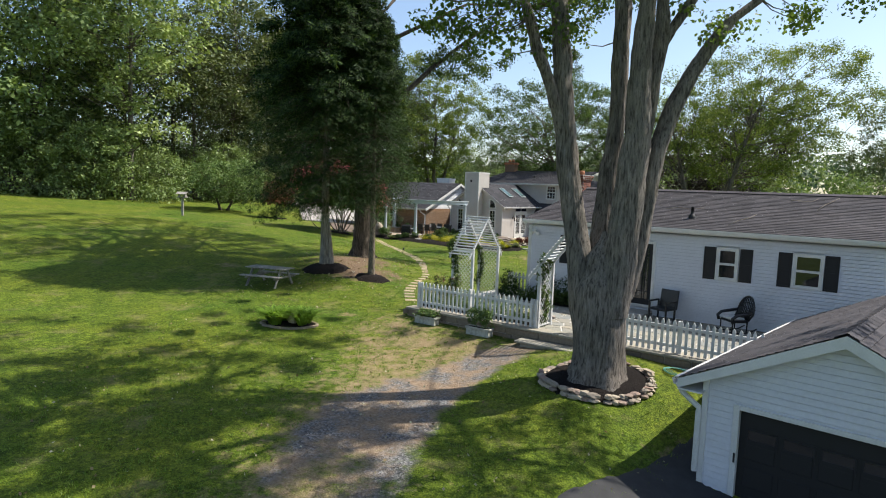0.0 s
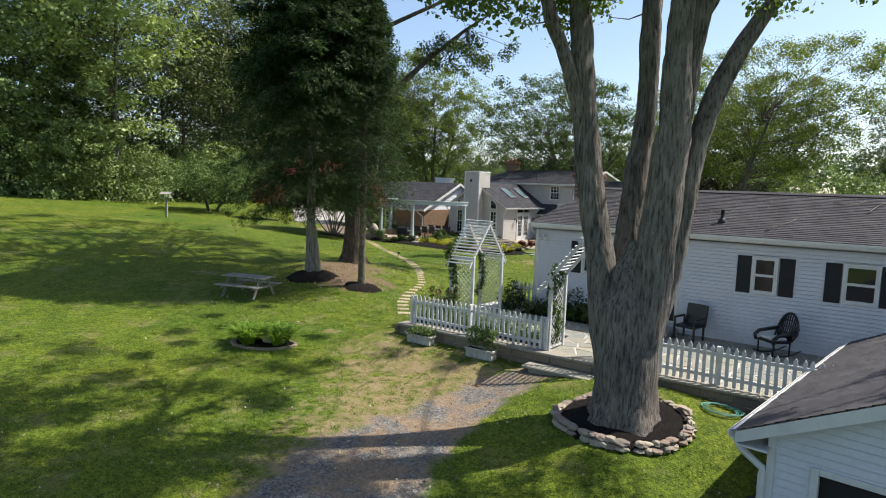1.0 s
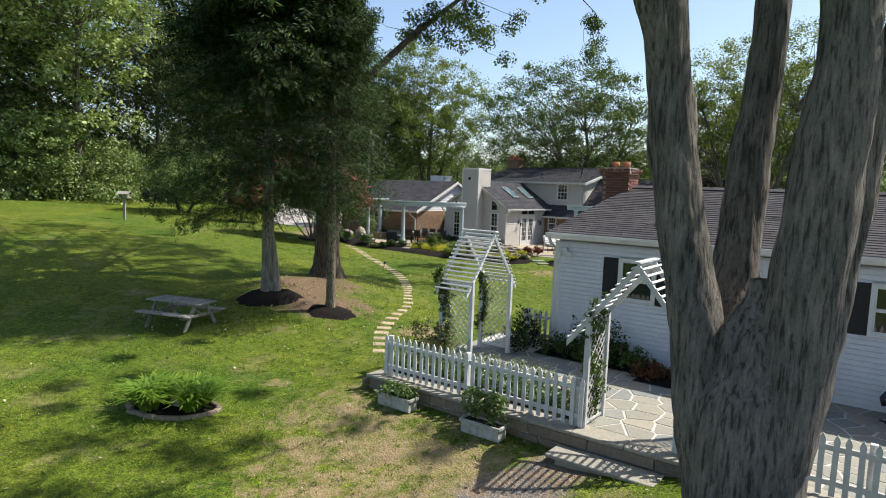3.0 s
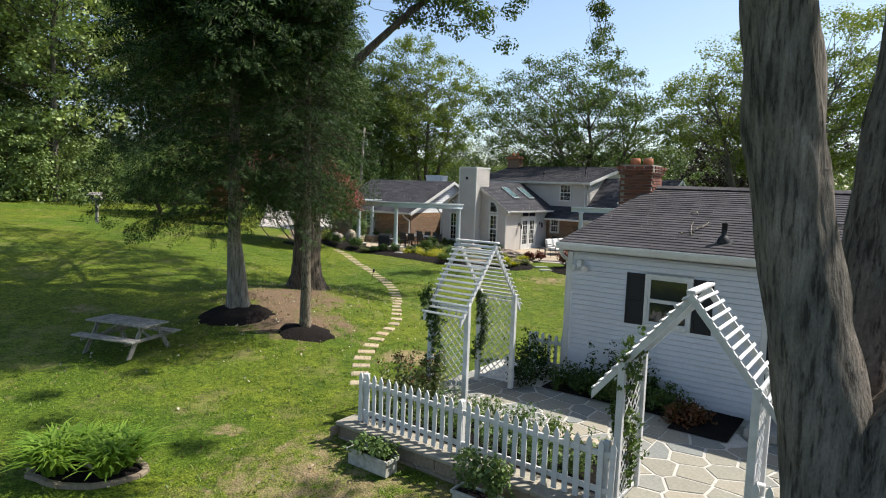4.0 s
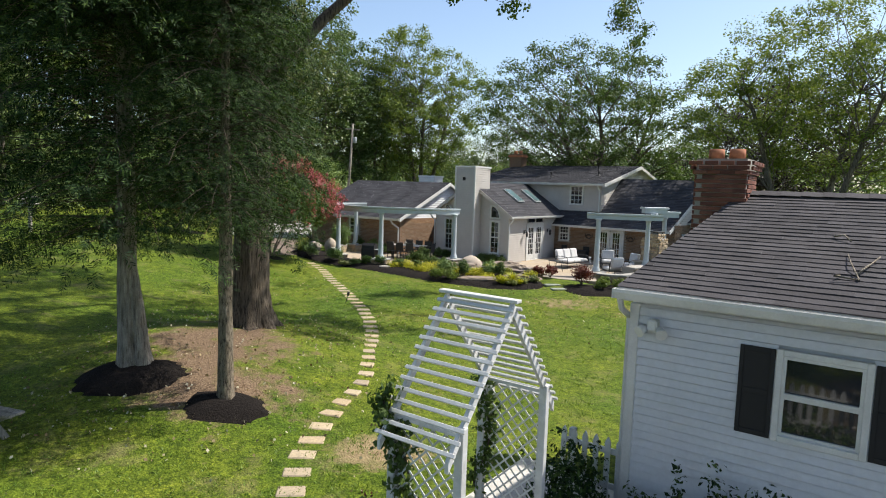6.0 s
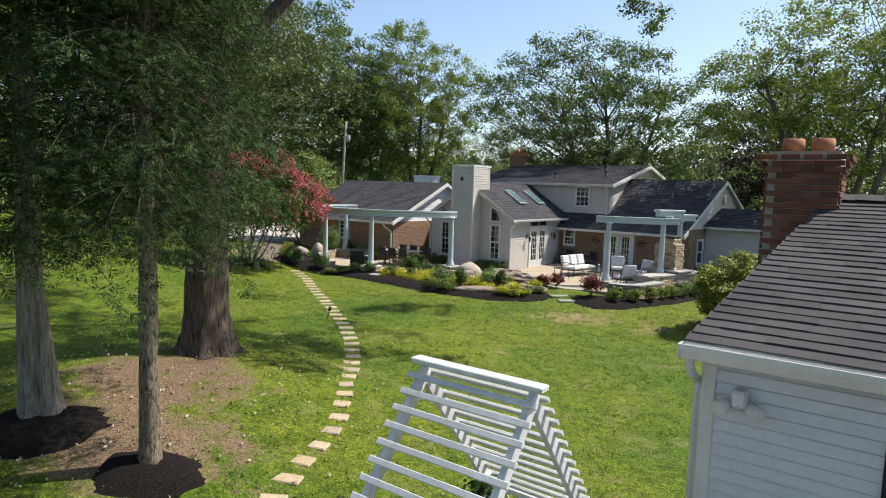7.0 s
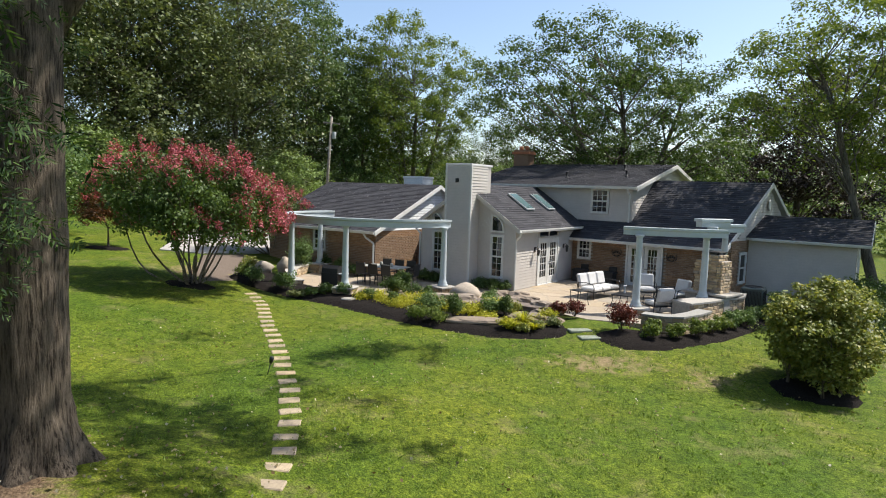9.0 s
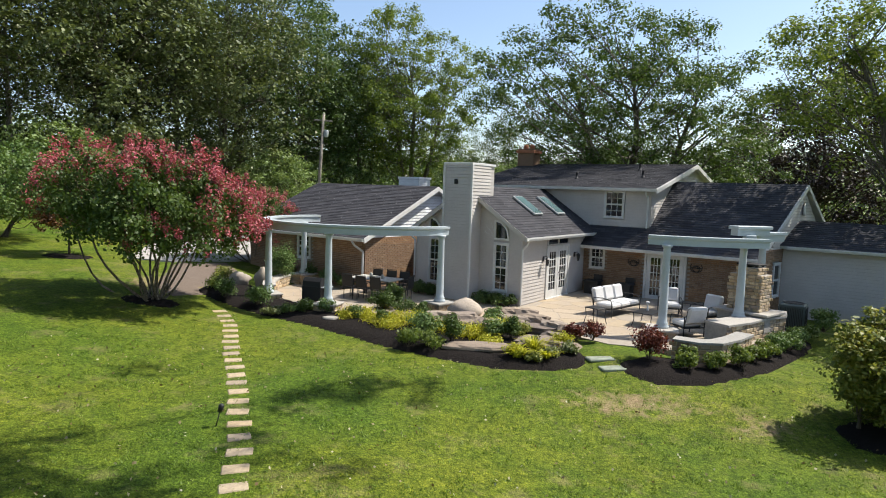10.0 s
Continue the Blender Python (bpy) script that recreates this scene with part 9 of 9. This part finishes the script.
# drive behind the flowering tree, gravel way to it
way = brick_colour("brown_gravel", [(0.16, 0.125, 0.1), (0.2, 0.16, 0.13)])
tagged(mound("gravel_path", "", [(-10.2, 53.3), (-8.5, 55.3), (-7.5, 53.6), (-7.2, 50.6), (-7.4, 49.2), (-6.9, 48.0), (-7.6, 47.2), (-8.7, 48.2), (-9.4, 50.6)], 0.03, way, spacing=0.2), "brown gravel way between the flowering tree and the drive", "path", kind="structure")
conc = paint("pale_driveway", (0.4, 0.375, 0.34), 0.9, 0.12, 0.8)
dv = Shape()
ring = [(-12.3, 53.4), (-10.4, 53.6), (-8.3, 55.9), (-7.4, 58.0), (-7.5, 62.5), (-9.0, 78.0), (-30.0, 96.0), (-36.0, 92.0), (-17.5, 74.0), (-14.0, 60.0)]
n = len(ring)
dv.add([(x, y, ground_z(x, y) - 0.3) for x, y in ring] + [(x, y, ground_z(x, y) + 0.06) for x, y in ring], [(i, (i + 1) % n, n + (i + 1) % n, n + i) for i in range(n)] + [tuple(range(n, 2 * n))])
solid("side_drive", dv, conc, "pale concrete drive beyond the flowering tree", "driveway", kind="structure")


def utility_pole():
    t = thing("utility_pole", "leaning wooden utility pole with a crossarm", "utility pole", pose(-8.3, 75.2, ground_z(-8.3, 75.2), 0, 3, 0))
    part("pole", Shape().tube([(0, 0, -0.3), (0, 0, 9.2)], [0.15, 0.1], 10), BARK_PALE, t)
    part("transformer", Shape().lathe([(0.16, 0), (0.18, 0.05), (0.18, 0.5), (0.14, 0.56)], 12, (0.28, 0, 7.4)), GREY_METAL, t)
    part("crossarm", Shape().box((-0.7, -0.05, 8.6), (0.7, 0.05, 8.72), bevel=0.01), BARK_PALE, t)


utility_pole()

# ---- grass blades and fallen leaves on the lawn ----


def bare(x, y):
    """Where no grass grows."""
    if inside(GRAVEL, x, y) or inside(BED_A, x, y) or inside(BED_B, x, y) or inside(RING, x, y) or inside(PATIO, x, y):
        return True
    u, v = (x - W_AT[0]) * CT - (y - W_AT[1]) * ST, (x - W_AT[0]) * ST + (y - W_AT[1]) * CT
    if u > -3.5 and v > -5.0 and v < 7.5:
        return True
    if math.hypot((x + 4.3) / 2.5, (y - 29.3) / 3.2) < 1 or math.hypot(x + 5.2, y - 27.3) < 1.3 or math.hypot(x + 3.1, y - 26.4) < 1.1 or math.hypot(x + 4.8, (y - 19.15) * 1.5) < 1.05:
        return True
    gu, gv = (x - 5.19) * 0.755 - (y - 10.37) * 0.656, (x - 5.19) * 0.656 + (y - 10.37) * 0.755
    return gu > -1.2 and -5 < gv < 7


def lawn_grass():
    """Tufts of grass, thickest where the lawn lies nearest to the path."""
    rng = np.random.default_rng(101)
    spots = []
    for (x0, y0, x1, y1, per) in ((-9, 8, 5, 16, 44), (-9, 16, 6, 28, 34), (-8, 28, 13, 36, 30), (-9, 36, 13, 42, 24), (-9, 42, 0, 47, 14)):
        n = int((x1 - x0) * (y1 - y0) * per)
        xs, ys = rng.uniform(x0, x1, n), rng.uniform(y0, y1, n)
        for x, y in zip(xs, ys):
            thick = 0.5 + 0.9 * noise.noise((x * 0.9, y * 0.9, 3.0)) + 0.5 * noise.noise((x * 3.1, y * 3.1, 7.0))
            if thick > rng.random() and not bare(x, y) and not (inside(WORN, x, y) and rng.random() < 0.2):
                spots.append((x, y, ground_z(x, y)))
    p = np.repeat(np.array(spots), 9, axis=0)
    n = len(p)
    p[:, :2] += rng.normal(size=(n, 2)) * 0.06
    a = rng.random(n) * 2 * math.pi
    h = 0.025 + 0.035 * rng.random(n)
    lean = 0.03 * rng.normal(size=(n, 2))
    w = 0.006 + 0.006 * rng.random(n)
    side = np.stack([np.cos(a) * w, np.sin(a) * w, np.zeros(n)], 1)
    tip = p + np.stack([lean[:, 0], lean[:, 1], h], 1)
    v = np.stack([p - side, p + side, tip], 1).reshape(-1, 3)
    ob = new("grass", cloud("grass", v, np.arange(3 * n).reshape(n, 3), GRASS_BLADE))
    tagged(ob, "short mown green grass blades on the lawn", "grass", kind="stuff")


lawn_grass()


def litter():
    rng = np.random.default_rng(102)
    pts = []
    for (x0, y0, x1, y1, n) in ((-9, 8, 5, 22, 700), (-8, 22, 3, 34, 900), (-8, 34, 13, 42, 900), (-7, 25, -1.5, 33, 700)):
        for _ in range(n):
            x, y = rng.uniform(x0, x1), rng.uniform(y0, y1)
            u, v = (x - W_AT[0]) * CT - (y - W_AT[1]) * ST, (x - W_AT[0]) * ST + (y - W_AT[1]) * CT
            if not (u > -3.5 and -5.0 < v < 7.5) and not inside(PATIO, x, y) and not inside(BED_A, x, y):
                pts.append((x, y, ground_z(x, y) + 0.045))
    v, f = leaf_cards(rng, np.array(pts), 0.055, 0.02, 1, aspect=1.3, squash=0.2)
    ob = new("fallen_leaves", cloud("fallen_leaves", v, f, DRY_LEAF))
    tagged(ob, "pale dry leaves and clover heads scattered on the grass", "fallen leaves", kind="stuff")


DRY_LEAF = leaf_mat("dry_leaf", (0.16, 0.1, 0.05), (0.32, 0.26, 0.15), (0.5, 0.48, 0.4), 0.2)
litter()

# ---- bricks of the main house, last of all ----


def lay_bricks(parent, a, b, z0, z1, holes, mat=BRICK_M, budget=300):
    """Courses of bricks along a wall face: the run nearest the terrace as single pieces, the rest joined."""
    L, H, J = 0.215, 0.066, 0.012
    a, b = Vector((*a, 0)), Vector((*b, 0))
    length = (b - a).length
    d = (b - a) / length
    ang = math.degrees(math.atan2(d.y, d.x))
    out = Vector((d.y, -d.x, 0))
    me = Shape().box((0, -0.012, 0), (L - J, 0.03, H), bevel=0.004).mesh("brick", mat)
    half = Shape().box((0, -0.012, 0), (L / 2 - J, 0.03, H), bevel=0.004).mesh("brick", mat)
    rest = Shape()
    rows = int((z1 - z0) / (H + J))
    made = 0
    for r in range(rows):
        z = z0 + r * (H + J)
        s = -L / 2 if r % 2 else 0.0
        while s < length - 0.03:
            s0, s1 = max(0, s), min(length, s + L)
            if s1 - s0 > L * 0.3 and not any(q0 - 0.06 < (s0 + s1) / 2 < q1 + 0.06 and h0 - 0.05 < z + H / 2 < h1 + 0.05 for q0, q1, h0, h1 in holes):
                p = a + d * s0
                if made < budget and 0.35 * rows < r:
                    ob = new("brick", me if s1 - s0 > L * 0.7 else half)
                    ob.parent = parent
                    ob.matrix_basis = pose(p.x, p.y, z, 0, 0, ang)
                    made += 1
                else:
                    rest.box((0, -0.012, 0), (s1 - s0 - J, 0.03, H), m=pose(p.x, p.y, z, 0, 0, ang))
            s += L
    tagged(part("brickwork", rest, BRICK_JOINED, parent), kind="stuff")


def joined_brick():
    n = Nodes("tan_brick_courses", 0.85, spec=0.25)
    tones = [(0.25, 0.15, 0.085), (0.33, 0.21, 0.125), (0.29, 0.17, 0.1), (0.38, 0.26, 0.16)]
    rnd = n.ramp(n.island(), *[(i / 3, t) for i, t in enumerate(tones)])
    n.base(n.mix(1.0, rnd, n.ramp(n.noise(18, 5), (0.3, (0.75, 0.75, 0.75)), (0.7, (1.1, 1.08, 1.05))), "MULTIPLY"))
    n.bump(n.noise(45, 4), 0.4, 0.01)
    return n.mat


BRICK_JOINED = joined_brick()
for job in BRICK_JOBS:
    lay_bricks(*job)
